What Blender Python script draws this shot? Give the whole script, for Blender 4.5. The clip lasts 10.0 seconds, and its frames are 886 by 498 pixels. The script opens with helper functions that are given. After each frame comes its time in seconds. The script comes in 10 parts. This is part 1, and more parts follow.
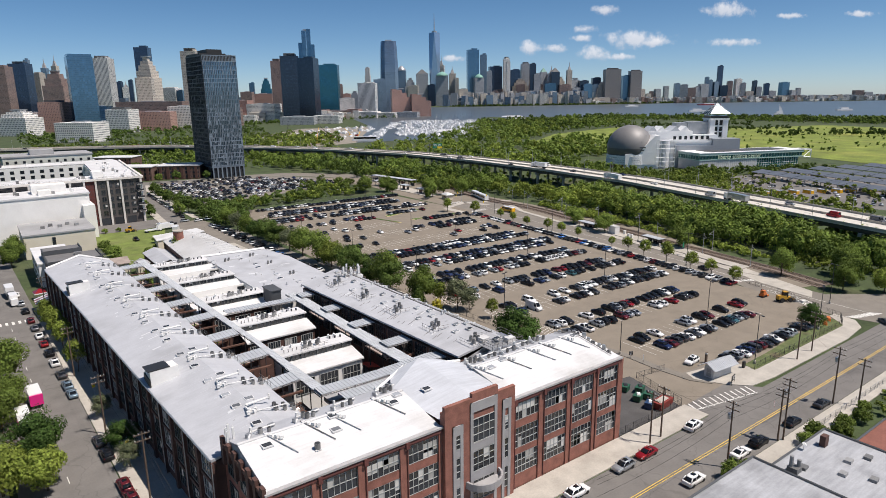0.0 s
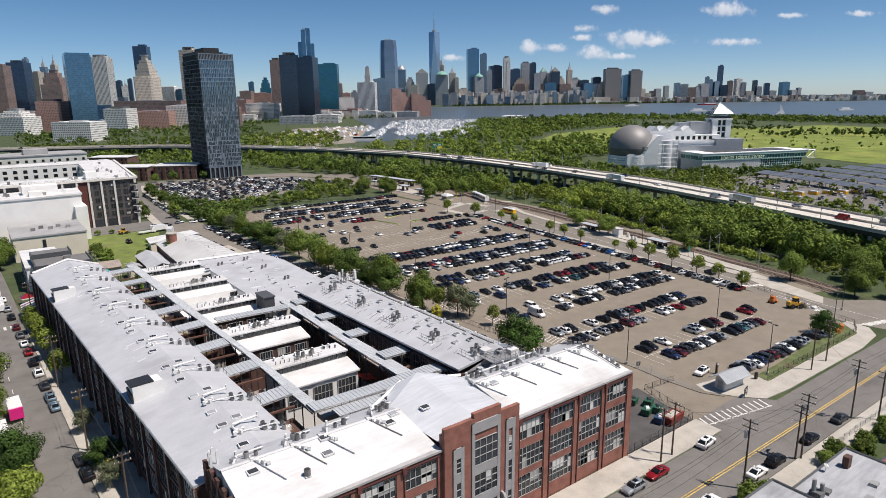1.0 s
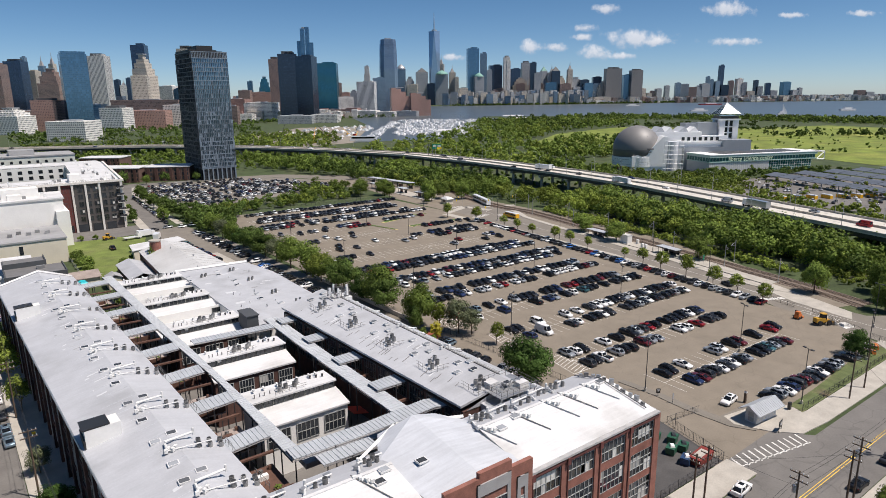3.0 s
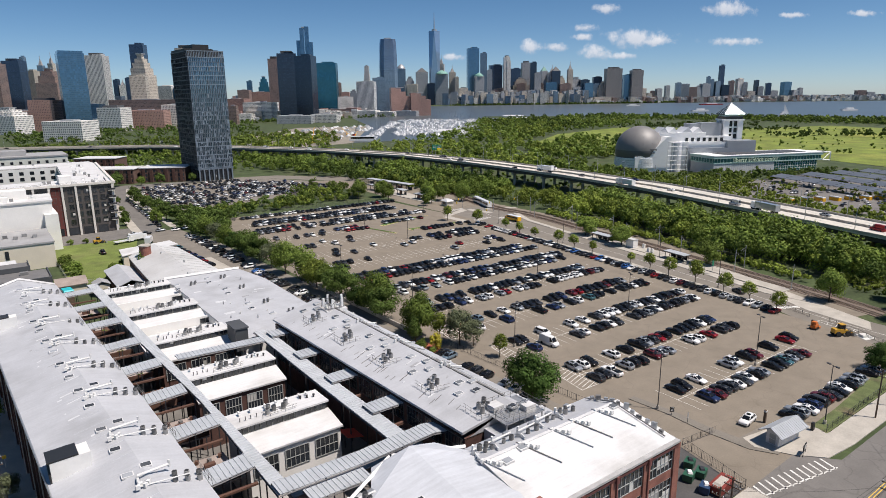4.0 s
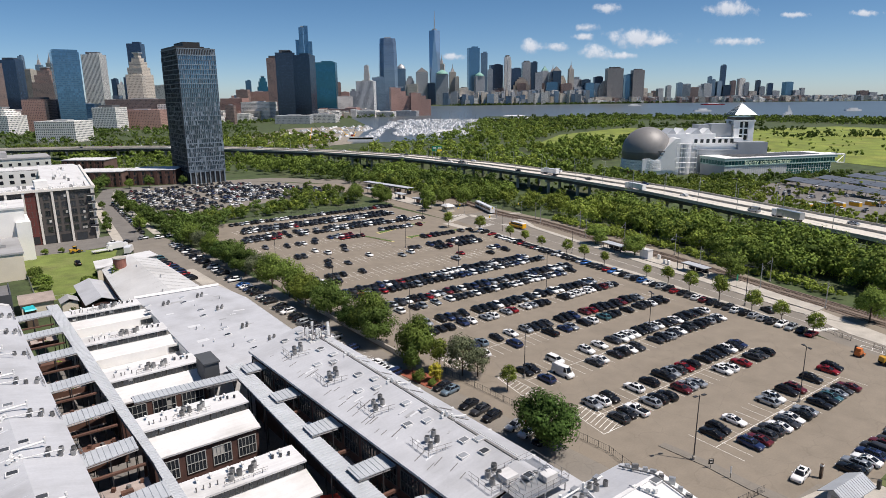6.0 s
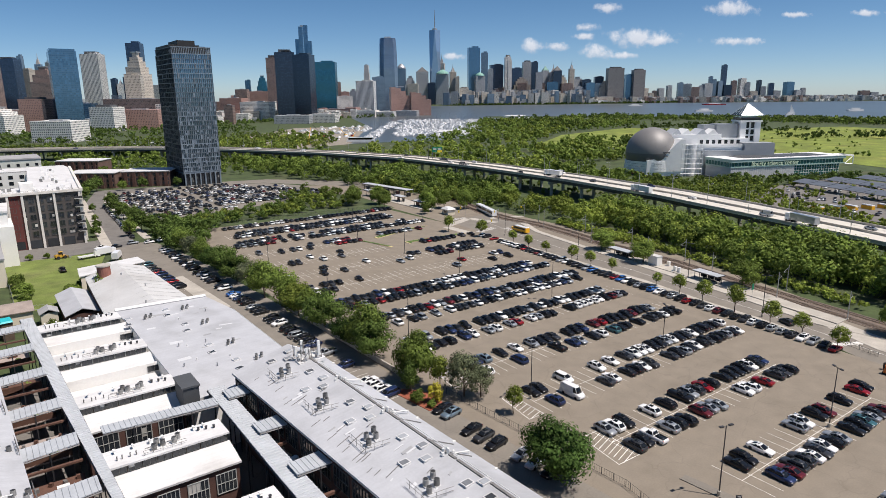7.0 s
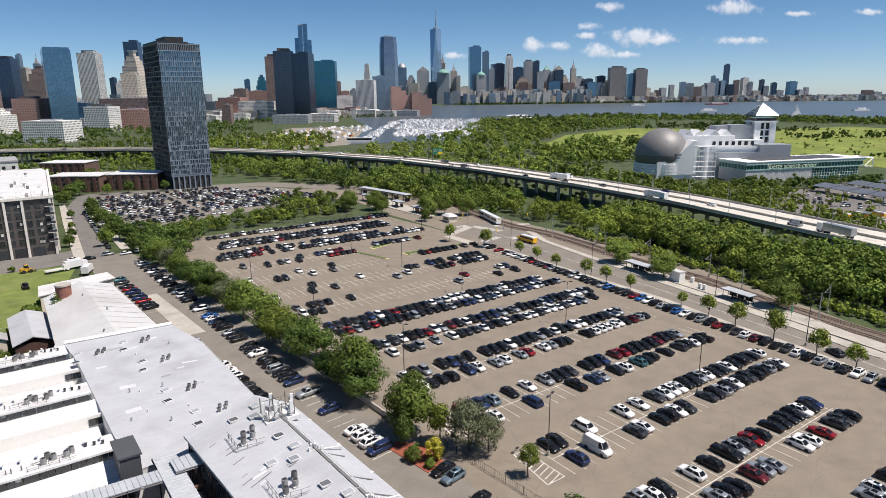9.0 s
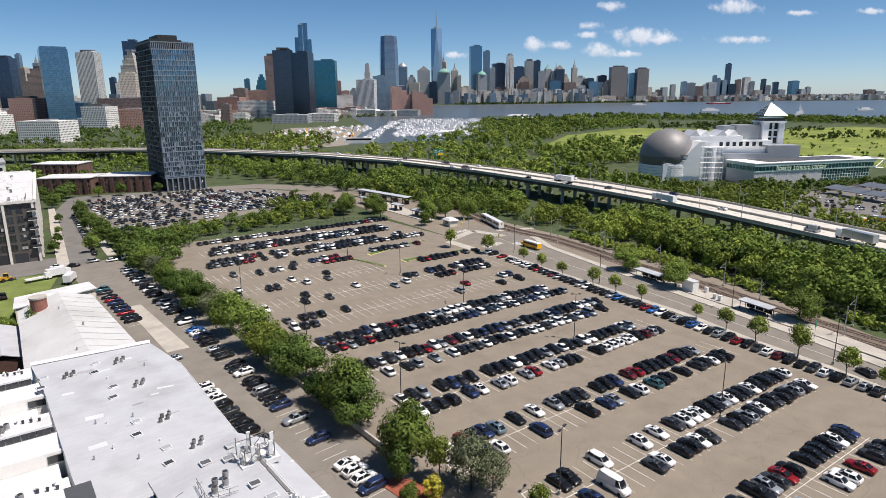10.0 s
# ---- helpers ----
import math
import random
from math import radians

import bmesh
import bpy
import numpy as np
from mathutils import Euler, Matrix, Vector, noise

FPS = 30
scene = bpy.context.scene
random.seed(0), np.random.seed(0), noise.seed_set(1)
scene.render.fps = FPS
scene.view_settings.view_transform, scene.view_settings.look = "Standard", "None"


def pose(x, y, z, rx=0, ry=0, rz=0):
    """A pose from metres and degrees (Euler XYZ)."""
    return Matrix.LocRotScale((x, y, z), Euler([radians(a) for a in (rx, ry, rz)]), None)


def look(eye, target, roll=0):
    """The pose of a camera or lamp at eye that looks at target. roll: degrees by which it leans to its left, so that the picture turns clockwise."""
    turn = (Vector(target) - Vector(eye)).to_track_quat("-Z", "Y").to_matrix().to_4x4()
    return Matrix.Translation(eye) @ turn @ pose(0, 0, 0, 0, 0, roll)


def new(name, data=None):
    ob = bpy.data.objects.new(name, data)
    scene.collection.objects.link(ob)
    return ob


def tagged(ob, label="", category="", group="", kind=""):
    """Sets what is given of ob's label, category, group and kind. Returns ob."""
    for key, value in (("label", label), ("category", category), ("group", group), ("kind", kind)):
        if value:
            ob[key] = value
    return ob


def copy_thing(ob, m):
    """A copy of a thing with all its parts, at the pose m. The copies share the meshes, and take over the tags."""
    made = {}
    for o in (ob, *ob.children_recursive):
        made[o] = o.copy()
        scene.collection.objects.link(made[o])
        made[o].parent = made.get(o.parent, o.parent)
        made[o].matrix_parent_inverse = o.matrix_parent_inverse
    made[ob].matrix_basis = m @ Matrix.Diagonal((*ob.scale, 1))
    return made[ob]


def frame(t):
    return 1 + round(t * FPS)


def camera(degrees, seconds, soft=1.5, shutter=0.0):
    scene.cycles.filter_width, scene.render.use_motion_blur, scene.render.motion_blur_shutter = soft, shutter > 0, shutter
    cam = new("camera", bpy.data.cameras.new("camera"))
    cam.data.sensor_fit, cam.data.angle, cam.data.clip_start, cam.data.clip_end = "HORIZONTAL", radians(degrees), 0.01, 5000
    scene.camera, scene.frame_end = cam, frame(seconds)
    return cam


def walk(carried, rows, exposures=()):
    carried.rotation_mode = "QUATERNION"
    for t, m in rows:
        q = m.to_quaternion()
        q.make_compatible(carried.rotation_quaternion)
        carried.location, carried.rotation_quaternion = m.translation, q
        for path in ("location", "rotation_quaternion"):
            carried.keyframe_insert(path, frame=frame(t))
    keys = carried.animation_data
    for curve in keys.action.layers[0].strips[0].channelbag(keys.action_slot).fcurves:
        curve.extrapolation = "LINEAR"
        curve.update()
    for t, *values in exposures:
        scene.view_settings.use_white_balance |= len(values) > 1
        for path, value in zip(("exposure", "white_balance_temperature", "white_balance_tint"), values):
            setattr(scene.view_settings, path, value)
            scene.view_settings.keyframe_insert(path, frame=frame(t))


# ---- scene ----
cam = camera(70, 10.0, soft=0.38)
PATH = [  # seconds, place, heading, tilt, lean (degrees)
    (0, -2.134, -3.152, 63.449, -36.449, -13.607, -0.675),
    (0.5, -0.285, -0.663, 63.430, -36.462, -13.634, -0.641),
    (1, 1.629, 1.918, 63.420, -36.472, -13.655, -0.613),
    (1.5, 3.621, 4.611, 63.416, -36.481, -13.671, -0.590),
    (2, 5.702, 7.432, 63.416, -36.488, -13.683, -0.571),
    (2.5, 7.882, 10.393, 63.414, -36.494, -13.692, -0.554),
    (3, 10.165, 13.504, 63.410, -36.499, -13.698, -0.539),
    (3.5, 12.557, 16.768, 63.401, -36.502, -13.703, -0.525),
    (4, 15.059, 20.189, 63.386, -36.504, -13.707, -0.511),
    (4.5, 17.673, 23.764, 63.363, -36.504, -13.709, -0.498),
    (5, 20.396, 27.492, 63.334, -36.503, -13.712, -0.486),
    (5.5, 23.226, 31.364, 63.298, -36.500, -13.716, -0.473),
    (6, 26.160, 35.374, 63.256, -36.495, -13.720, -0.460),
    (6.5, 29.191, 39.509, 63.209, -36.487, -13.725, -0.448),
    (7, 32.313, 43.758, 63.160, -36.477, -13.732, -0.437),
    (7.5, 35.520, 48.106, 63.112, -36.464, -13.740, -0.428),
    (8, 38.803, 52.537, 63.066, -36.447, -13.751, -0.421),
    (8.5, 42.155, 57.034, 63.028, -36.425, -13.763, -0.417),
    (9, 45.566, 61.579, 63.002, -36.399, -13.778, -0.417),
    (9.5, 49.027, 66.151, 62.991, -36.368, -13.795, -0.423),
    (10, 52.530, 70.732, 63.003, -36.330, -13.813, -0.435),
]
rows = []
for t, ex, ey, ez, heading, tilt, lean in PATH:
    hd, tl = radians(heading), radians(tilt)
    eye = Vector((ex, ey, ez))
    ahead = Vector((-math.sin(hd) * math.cos(tl), math.cos(hd) * math.cos(tl), math.sin(tl)))
    rows.append((t, look(eye, eye + ahead * 10, lean)))
walk(cam, rows, ((0.0, 0.1, 6550, 13), (4.5, 0.07, 6550, 13), (7.5, 0.15, 6550, 13), (10.0, 0.23, 6550, 13)))

# ---- world and sun ----
SUN_DIR = Vector((0.27, -0.36, 0.893)).normalized()
world = bpy.data.worlds.new("world")
scene.world = world
world.use_nodes = True
sky = world.node_tree.nodes.new("ShaderNodeTexSky")
sky.sky_type, sky.sun_disc = "NISHITA", False
sky.sun_elevation, sky.sun_rotation = radians(63.2), radians(143)
sky.air_density, sky.dust_density, sky.ozone_density = 0.5, 0.25, 1.8
tint = world.node_tree.nodes.new("ShaderNodeHueSaturation")
tint.inputs["Saturation"].default_value = 1.2
tint.inputs["Hue"].default_value = 0.493
world.node_tree.links.new(sky.outputs[0], tint.inputs["Color"])
world.node_tree.links.new(tint.outputs[0], world.node_tree.nodes["Background"].inputs[0])
world.node_tree.nodes["Background"].inputs[1].default_value = 0.092
sun = new("sun", bpy.data.lights.new("sun", "SUN"))
sun.data.energy, sun.data.angle, sun.data.color = 5.0, radians(0.5), (1.0, 0.935, 0.86)
sun.matrix_world = look(SUN_DIR * 100, (0, 0, 0))

# ---- mesh tools ----
rng = random.Random(7)


class Shape:
    """Collects faces of one mesh, in world metres unless said otherwise."""

    def __init__(self):
        self.v, self.f, self.quads = [], [], []

    def add(self, verts, faces):
        n = len(self.v)
        self.v += [tuple(p) for p in verts]
        self.f += [tuple(i + n for i in q) for q in faces]
        return self

    def box(self, cx, cy, z0, sx, sy, sz, turn=0.0, taper=1.0):
        c, s = math.cos(turn), math.sin(turn)
        pts = []
        for z, k in ((z0, 1.0), (z0 + sz, taper)):
            for a, b in ((-1, -1), (1, -1), (1, 1), (-1, 1)):
                x, y = a * sx / 2 * k, b * sy / 2 * k
                pts.append((cx + x * c - y * s, cy + x * s + y * c, z))
        return self.add(pts, [(3, 2, 1, 0), (4, 5, 6, 7), (0, 1, 5, 4), (1, 2, 6, 5), (2, 3, 7, 6), (3, 0, 4, 7)])

    def block(self, x0, y0, z0, x1, y1, z1):
        return self.box((x0 + x1) / 2, (y0 + y1) / 2, z0, x1 - x0, y1 - y0, z1 - z0)

    def prism(self, poly, z0, z1):
        n = len(poly)
        zt = z1 if isinstance(z1, (list, tuple)) else [z1] * n
        pts = [(x, y, z0) for x, y in poly] + [(p[0], p[1], z) for p, z in zip(poly, zt)]
        faces = [tuple(reversed(range(n))), tuple(range(n, 2 * n))]
        faces += [(i, (i + 1) % n, n + (i + 1) % n, n + i) for i in range(n)]
        return self.add(pts, faces)

    def slab(self, quad, thick):
        """A tilted slab under four corners given anticlockwise from above."""
        pts = [tuple(p) for p in quad] + [(p[0], p[1], p[2] - thick) for p in quad]
        return self.add(pts, [(0, 1, 2, 3), (7, 6, 5, 4), (0, 4, 5, 1), (1, 5, 6, 2), (2, 6, 7, 3), (3, 7, 4, 0)])

    def tube(self, x, y, z0, z1, r0, r1=None, n=10, x1=None, y1=None):
        r1 = r0 if r1 is None else r1
        x1, y1 = x if x1 is None else x1, y if y1 is None else y1
        axis = Vector((x1 - x, y1 - y, z1 - z0))
        q = axis.to_track_quat("Z", "Y")
        pts = []
        for base, r in ((Vector((x, y, z0)), r0), (Vector((x1, y1, z1)), r1)):
            for k in range(n):
                a = 2 * math.pi * k / n
                pts.append(base + q @ Vector((math.cos(a) * r, math.sin(a) * r, 0)))
        faces = [(i, (i + 1) % n, n + (i + 1) % n, n + i) for i in range(n)]
        faces += [tuple(reversed(range(n))), tuple(range(n, 2 * n))]
        return self.add(pts, faces)

    def bar(self, a, b, r, n=6):
        return self.tube(a[0], a[1], a[2], b[2], r, r, n, b[0], b[1])

    def make(self, name, material, parent=None, label="", smooth=False, local=False, category="", kind="", group=""):
        me = bpy.data.meshes.new(name)
        off = (0, 0, 0) if (parent is None or local) else base_of(parent)
        if self.quads:
            leaf = np.concatenate(self.quads).reshape(-1, 3)
            pts = np.concatenate([np.array(self.v, float).reshape(-1, 3), leaf]) - np.array(off, float)
            sizes = np.array([len(q) for q in self.f] + [4] * (len(leaf) // 4))
            loops = np.concatenate([np.array([i for q in self.f for i in q], int), np.arange(len(leaf)) + len(self.v)])
            me.vertices.add(len(pts))
            me.vertices.foreach_set("co", pts.ravel())
            me.loops.add(len(loops))
            me.loops.foreach_set("vertex_index", loops)
            me.polygons.add(len(sizes))
            me.polygons.foreach_set("loop_start", np.cumsum(sizes) - sizes)
            me.update(calc_edges=True)
        else:
            me.from_pydata([(x - off[0], y - off[1], z - off[2]) for x, y, z in self.v], [], self.f)
        for m in material if isinstance(material, (list, tuple)) else [material]:
            me.materials.append(m)
        if smooth:
            me.polygons.foreach_set("use_smooth", [True] * len(me.polygons))
        me.update()
        ob = new(name, me)
        ob.parent = parent
        return tagged(ob, label, category, group, kind)


def base_of(ob):
    p = Vector((0, 0, 0))
    while ob:
        p += ob.location
        ob = ob.parent
    return p


def thing(name, label, category, x=0, y=0, z=0, group="", kind=""):
    ob = new(name)
    ob.location = (x, y, z)
    return tagged(ob, label, category, group, kind)


def at(x, y, z=0.0, turn=0.0, s=1.0):
    sc = s if isinstance(s, (tuple, list)) else (s, s, s)
    return Matrix.LocRotScale((x, y, z), Euler((0, 0, turn)), sc)


# ---- materials ----
def material(name, color, rough=0.6, metal=0.0, vary=0.15, size=1.0, bump=0.0, island=0.0, coat=0.0, stain=0.0, stain_color=None, spec=0.5, each=0.0, translucent=0.0, streak=0.0, crack=0.0):
    """A surface with broad stains and fine grain at real-world size."""
    m = bpy.data.materials.new(name)
    m.use_nodes = True
    nt = m.node_tree
    n, l = nt.nodes, nt.links
    bsdf = n["Principled BSDF"]
    bsdf.inputs["Roughness"].default_value = rough
    bsdf.inputs["Metallic"].default_value = metal
    bsdf.inputs["Coat Weight"].default_value = coat
    bsdf.inputs["Specular IOR Level"].default_value = spec
    geo = n.new("ShaderNodeNewGeometry")

    def noise_at(scale, detail=3.0):
        t = n.new("ShaderNodeTexNoise")
        t.inputs["Scale"].default_value = scale
        t.inputs["Detail"].default_value = detail
        l.new(geo.outputs["Position"], t.inputs["Vector"])
        return t.outputs["Fac"]

    def shade(col, fac, low, high):
        ramp = n.new("ShaderNodeMapRange")
        ramp.inputs["From Min"].default_value, ramp.inputs["From Max"].default_value = 0.25, 0.75
        ramp.inputs["To Min"].default_value, ramp.inputs["To Max"].default_value = low, high
        l.new(fac, ramp.inputs["Value"])
        mix = n.new("ShaderNodeVectorMath")
        mix.operation = "SCALE"
        l.new(col, mix.inputs[0])
        l.new(ramp.outputs[0], mix.inputs["Scale"])
        return mix.outputs[0]

    rgb = n.new("ShaderNodeRGB")
    rgb.outputs[0].default_value = (*color, 1)
    out = rgb.outputs[0]
    if stain:
        mr = n.new("ShaderNodeMapRange")
        mr.inputs["From Min"].default_value, mr.inputs["From Max"].default_value = 0.52, 0.72
        mr.inputs["To Max"].default_value = stain
        l.new(noise_at(0.13 * size, 6.0), mr.inputs["Value"])
        mx = n.new("ShaderNodeMix")
        mx.data_type = "RGBA"
        l.new(mr.outputs[0], mx.inputs["Factor"])
        l.new(out, mx.inputs["A"])
        sc = stain_color or tuple(c * 0.6 for c in color)
        mx.inputs["B"].default_value = (*sc, 1)
        out = mx.outputs["Result"]
    if streak:
        mp = n.new("ShaderNodeMapping")
        mp.inputs["Scale"].default_value = (0.22, 1.9, 0.6)
        l.new(geo.outputs["Position"], mp.inputs["Vector"])
        sn = n.new("ShaderNodeTexNoise")
        sn.inputs["Scale"].default_value, sn.inputs["Detail"].default_value = 1.0, 5.0
        l.new(mp.outputs[0], sn.inputs["Vector"])
        out = shade(out, sn.outputs["Fac"], 1 - streak, 1 + streak)
    if crack:
        wn = n.new("ShaderNodeTexNoise")
        wn.inputs["Scale"].default_value = 0.25
        l.new(geo.outputs["Position"], wn.inputs["Vector"])
        wa = n.new("ShaderNodeVectorMath")
        wa.operation = "MULTIPLY_ADD"
        wa.inputs[1].default_value = (5.0, 5.0, 0.0)
        l.new(wn.outputs["Color"], wa.inputs[0])
        l.new(geo.outputs["Position"], wa.inputs[2])
        vo = n.new("ShaderNodeTexVoronoi")
        vo.feature = "DISTANCE_TO_EDGE"
        vo.inputs["Scale"].default_value = 0.11
        l.new(wa.outputs[0], vo.inputs["Vector"])
        cm = n.new("ShaderNodeMapRange")
        cm.inputs["From Min"].default_value, cm.inputs["From Max"].default_value = 0.004, 0.016
        cm.inputs["To Min"].default_value, cm.inputs["To Max"].default_value = 1 - crack, 1.0
        l.new(vo.outputs["Distance"], cm.inputs["Value"])
        cs = n.new("ShaderNodeVectorMath")
        cs.operation = "SCALE"
        l.new(out, cs.inputs[0])
        l.new(cm.outputs[0], cs.inputs["Scale"])
        out = cs.outputs[0]
    if vary:
        out = shade(out, noise_at(0.35 * size), 1 - vary, 1 + vary)
        out = shade(out, noise_at(4.0 * size), 1 - vary * 0.6, 1 + vary * 0.6)
    if island:
        out = shade(out, geo.outputs["Random Per Island"], 1 - island, 1 + island)
    if each:
        info = n.new("ShaderNodeObjectInfo")
        out = shade(out, info.outputs["Random"], 1 - each, 1 + each)
    l.new(out, bsdf.inputs["Base Color"])
    if bump:
        b = n.new("ShaderNodeBump")
        b.inputs["Strength"].default_value = bump
        b.inputs["Distance"].default_value = 0.05
        l.new(noise_at(6.0 * size, 4.0), b.inputs["Height"])
        l.new(b.outputs[0], bsdf.inputs["Normal"])
    if translucent:
        tr = n.new("ShaderNodeBsdfTranslucent")
        l.new(out, tr.inputs["Color"])
        ms = n.new("ShaderNodeMixShader")
        ms.inputs[0].default_value = translucent
        l.new(bsdf.outputs[0], ms.inputs[1])
        l.new(tr.outputs[0], ms.inputs[2])
        l.new(ms.outputs[0], n["Material Output"].inputs["Surface"])
    return m


def faced(name, wall, glass, floor=3.4, bay=3.0, fill=0.6, tall=0.62, rough=0.5, metal=0.0, lively=0.45):
    """A far facade: windows in rows by the wall's own metres, no two quite alike."""
    m = material(name, wall, rough, metal, vary=0.08, size=0.1, each=0.12)
    n, l = m.node_tree.nodes, m.node_tree.links
    bsdf = n["Principled BSDF"]
    src = bsdf.inputs["Base Color"].links[0].from_socket
    uv, sep, geo, nor = n.new("ShaderNodeUVMap"), n.new("ShaderNodeSeparateXYZ"), n.new("ShaderNodeNewGeometry"), n.new("ShaderNodeSeparateXYZ")
    l.new(uv.outputs[0], sep.inputs[0])
    l.new(geo.outputs["True Normal"], nor.inputs[0])

    def op(kind, a, b=None):
        q = n.new("ShaderNodeMath")
        q.operation = kind
        for k, val in enumerate((a, b)):
            if val is None:
                continue
            if isinstance(val, (int, float)):
                q.inputs[k].default_value = val
            else:
                l.new(val, q.inputs[k])
        return q.outputs[0]

    a, b = op("DIVIDE", sep.outputs[0], bay), op("DIVIDE", sep.outputs[1], floor)
    fac = op("MULTIPLY", op("LESS_THAN", op("FRACT", a), fill), op("LESS_THAN", op("FRACT", b), tall))
    fac = op("MULTIPLY", fac, op("LESS_THAN", op("ABSOLUTE", nor.outputs[2]), 0.5))
    cell, wn = n.new("ShaderNodeCombineXYZ"), n.new("ShaderNodeTexWhiteNoise")
    l.new(op("FLOOR", a), cell.inputs[0])
    l.new(op("FLOOR", b), cell.inputs[1])
    wn.noise_dimensions = "2D"
    l.new(cell.outputs[0], wn.inputs["Vector"])
    amount = op("ADD", op("MULTIPLY", op("POWER", wn.outputs["Value"], 2.0), lively * 2.4), 1.0 - lively)
    pane = n.new("ShaderNodeVectorMath")
    pane.operation = "SCALE"
    pane.inputs[0].default_value = glass
    l.new(amount, pane.inputs["Scale"])
    mx = n.new("ShaderNodeMix")
    mx.data_type = "RGBA"
    l.new(fac, mx.inputs["Factor"])
    l.new(src, mx.inputs["A"])
    l.new(pane.outputs[0], mx.inputs["B"])
    l.new(mx.outputs["Result"], bsdf.inputs["Base Color"])
    l.new(op("SUBTRACT", rough, op("MULTIPLY", fac, rough - 0.15)), bsdf.inputs["Roughness"])
    return m


def wall_metres(ob):
    """Lays metres along the wall and metres of height on every face."""
    me = ob.data
    uv = me.uv_layers.new(name="UVMap")
    for p in me.polygons:
        t = Vector((-p.normal.y, p.normal.x, 0))
        t = t.normalized() if t.length > 1e-4 else Vector((1, 0, 0))
        for li in p.loop_indices:
            co = me.vertices[me.loops[li].vertex_index].co
            uv.data[li].uv = (co.dot(t) + 500.0, co.z)
    return ob


def brick_like(name, color, mortar, bw=0.2, bh=0.067, rough=0.85, soot=0.35):
    m = material(name, color, rough, vary=0.24, size=2.2, bump=0.4, stain=soot, stain_color=tuple(c * 0.55 for c in color))
    return m


ASPHALT = material("worn asphalt", (0.165, 0.155, 0.143), 0.9, vary=0.13, size=0.7, bump=0.25, stain=0.6, stain_color=(0.105, 0.098, 0.09), crack=0.16)
LOT = material("sandy grey asphalt", (0.218, 0.186, 0.145), 0.92, vary=0.1, size=0.7, bump=0.25, stain=0.6, stain_color=(0.172, 0.146, 0.112), crack=0.1)
CONCRETE = material("pale concrete", (0.42, 0.39, 0.34), 0.85, vary=0.15, size=0.9, bump=0.2, stain=0.5, stain_color=(0.28, 0.255, 0.22))
GRASS = material("mown grass", (0.14, 0.18, 0.04), 0.95, vary=0.3, size=0.5, bump=0.5, stain=0.7, stain_color=(0.19, 0.2, 0.07))
MEADOW = material("bright meadow", (0.16, 0.2, 0.03), 0.95, vary=0.4, size=0.12, stain=0.9, stain_color=(0.24, 0.25, 0.05))
SCRUB = material("scrub ground", (0.05, 0.072, 0.024), 0.95, vary=0.4, size=0.25, bump=0.5, stain=0.6, stain_color=(0.085, 0.078, 0.042))
DIRT = material("dry gravelly dirt", (0.25, 0.225, 0.185), 0.95, vary=0.2, size=0.6, bump=0.4)
WATER = material("harbour water", (0.085, 0.1, 0.105), 0.3, vary=0.12, size=0.02, bump=0.0, spec=0.5)
PAINT_WHITE = material("road paint white", (0.66, 0.65, 0.61), 0.7, vary=0.25, size=2.0, stain=0.8, stain_color=(0.4, 0.38, 0.34))
PAINT_YELLOW = material("road paint yellow", (0.75, 0.5, 0.06), 0.7, vary=0.2, size=2.0, stain=0.4, stain_color=(0.4, 0.3, 0.12))
BRICK = brick_like("red brick", (0.265, 0.112, 0.083), (0.4, 0.35, 0.3))
BRICK_DARK = brick_like("old brown brick", (0.095, 0.048, 0.038), (0.3, 0.25, 0.2))
TERRA = material("maroon cornice", (0.15, 0.052, 0.046), 0.6, vary=0.15, size=1.5)
STONE_GREY = material("grey cast stone", (0.34, 0.33, 0.33), 0.8, vary=0.1, size=1.5, bump=0.15)
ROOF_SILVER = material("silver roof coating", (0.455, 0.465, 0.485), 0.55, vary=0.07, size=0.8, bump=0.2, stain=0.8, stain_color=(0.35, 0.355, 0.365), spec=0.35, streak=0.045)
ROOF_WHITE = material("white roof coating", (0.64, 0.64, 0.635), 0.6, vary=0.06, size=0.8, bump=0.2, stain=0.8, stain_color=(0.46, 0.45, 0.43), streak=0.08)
ROOF_WORN = material("weathered silver roof", (0.36, 0.37, 0.385), 0.65, vary=0.14, size=0.8, bump=0.3, stain=0.9, stain_color=(0.2, 0.205, 0.21), streak=0.15)
VERGE = material("dry patchy verge", (0.1, 0.125, 0.045), 0.95, vary=0.35, size=1.2, bump=0.6, stain=0.9, stain_color=(0.15, 0.11, 0.07))
COPING = material("grey metal coping", (0.42, 0.41, 0.4), 0.5, vary=0.15, size=2.0)
GUARD = material("dull grey railing paint", (0.17, 0.165, 0.16), 0.6, vary=0.15, size=2.0)
PALE_ASPHALT = material("bleached road asphalt", (0.2, 0.18, 0.152), 0.9, vary=0.12, size=0.6, bump=0.2, stain=0.5, stain_color=(0.15, 0.135, 0.115), crack=0.12)
YARD_ASPHALT = material("dark oily asphalt", (0.075, 0.072, 0.07), 0.85, vary=0.2, size=0.8, bump=0.25, stain=0.6, stain_color=(0.04, 0.04, 0.04))
ROOF_PALE = material("pale blue-grey standing seam roof", (0.54, 0.56, 0.59), 0.5, vary=0.06, size=0.8, stain=0.7, stain_color=(0.44, 0.455, 0.475), streak=0.1)
ROOF_GREY = material("grey membrane", (0.34, 0.34, 0.34), 0.7, vary=0.12, size=0.5, bump=0.2, stain=0.6, stain_color=(0.22, 0.22, 0.21))
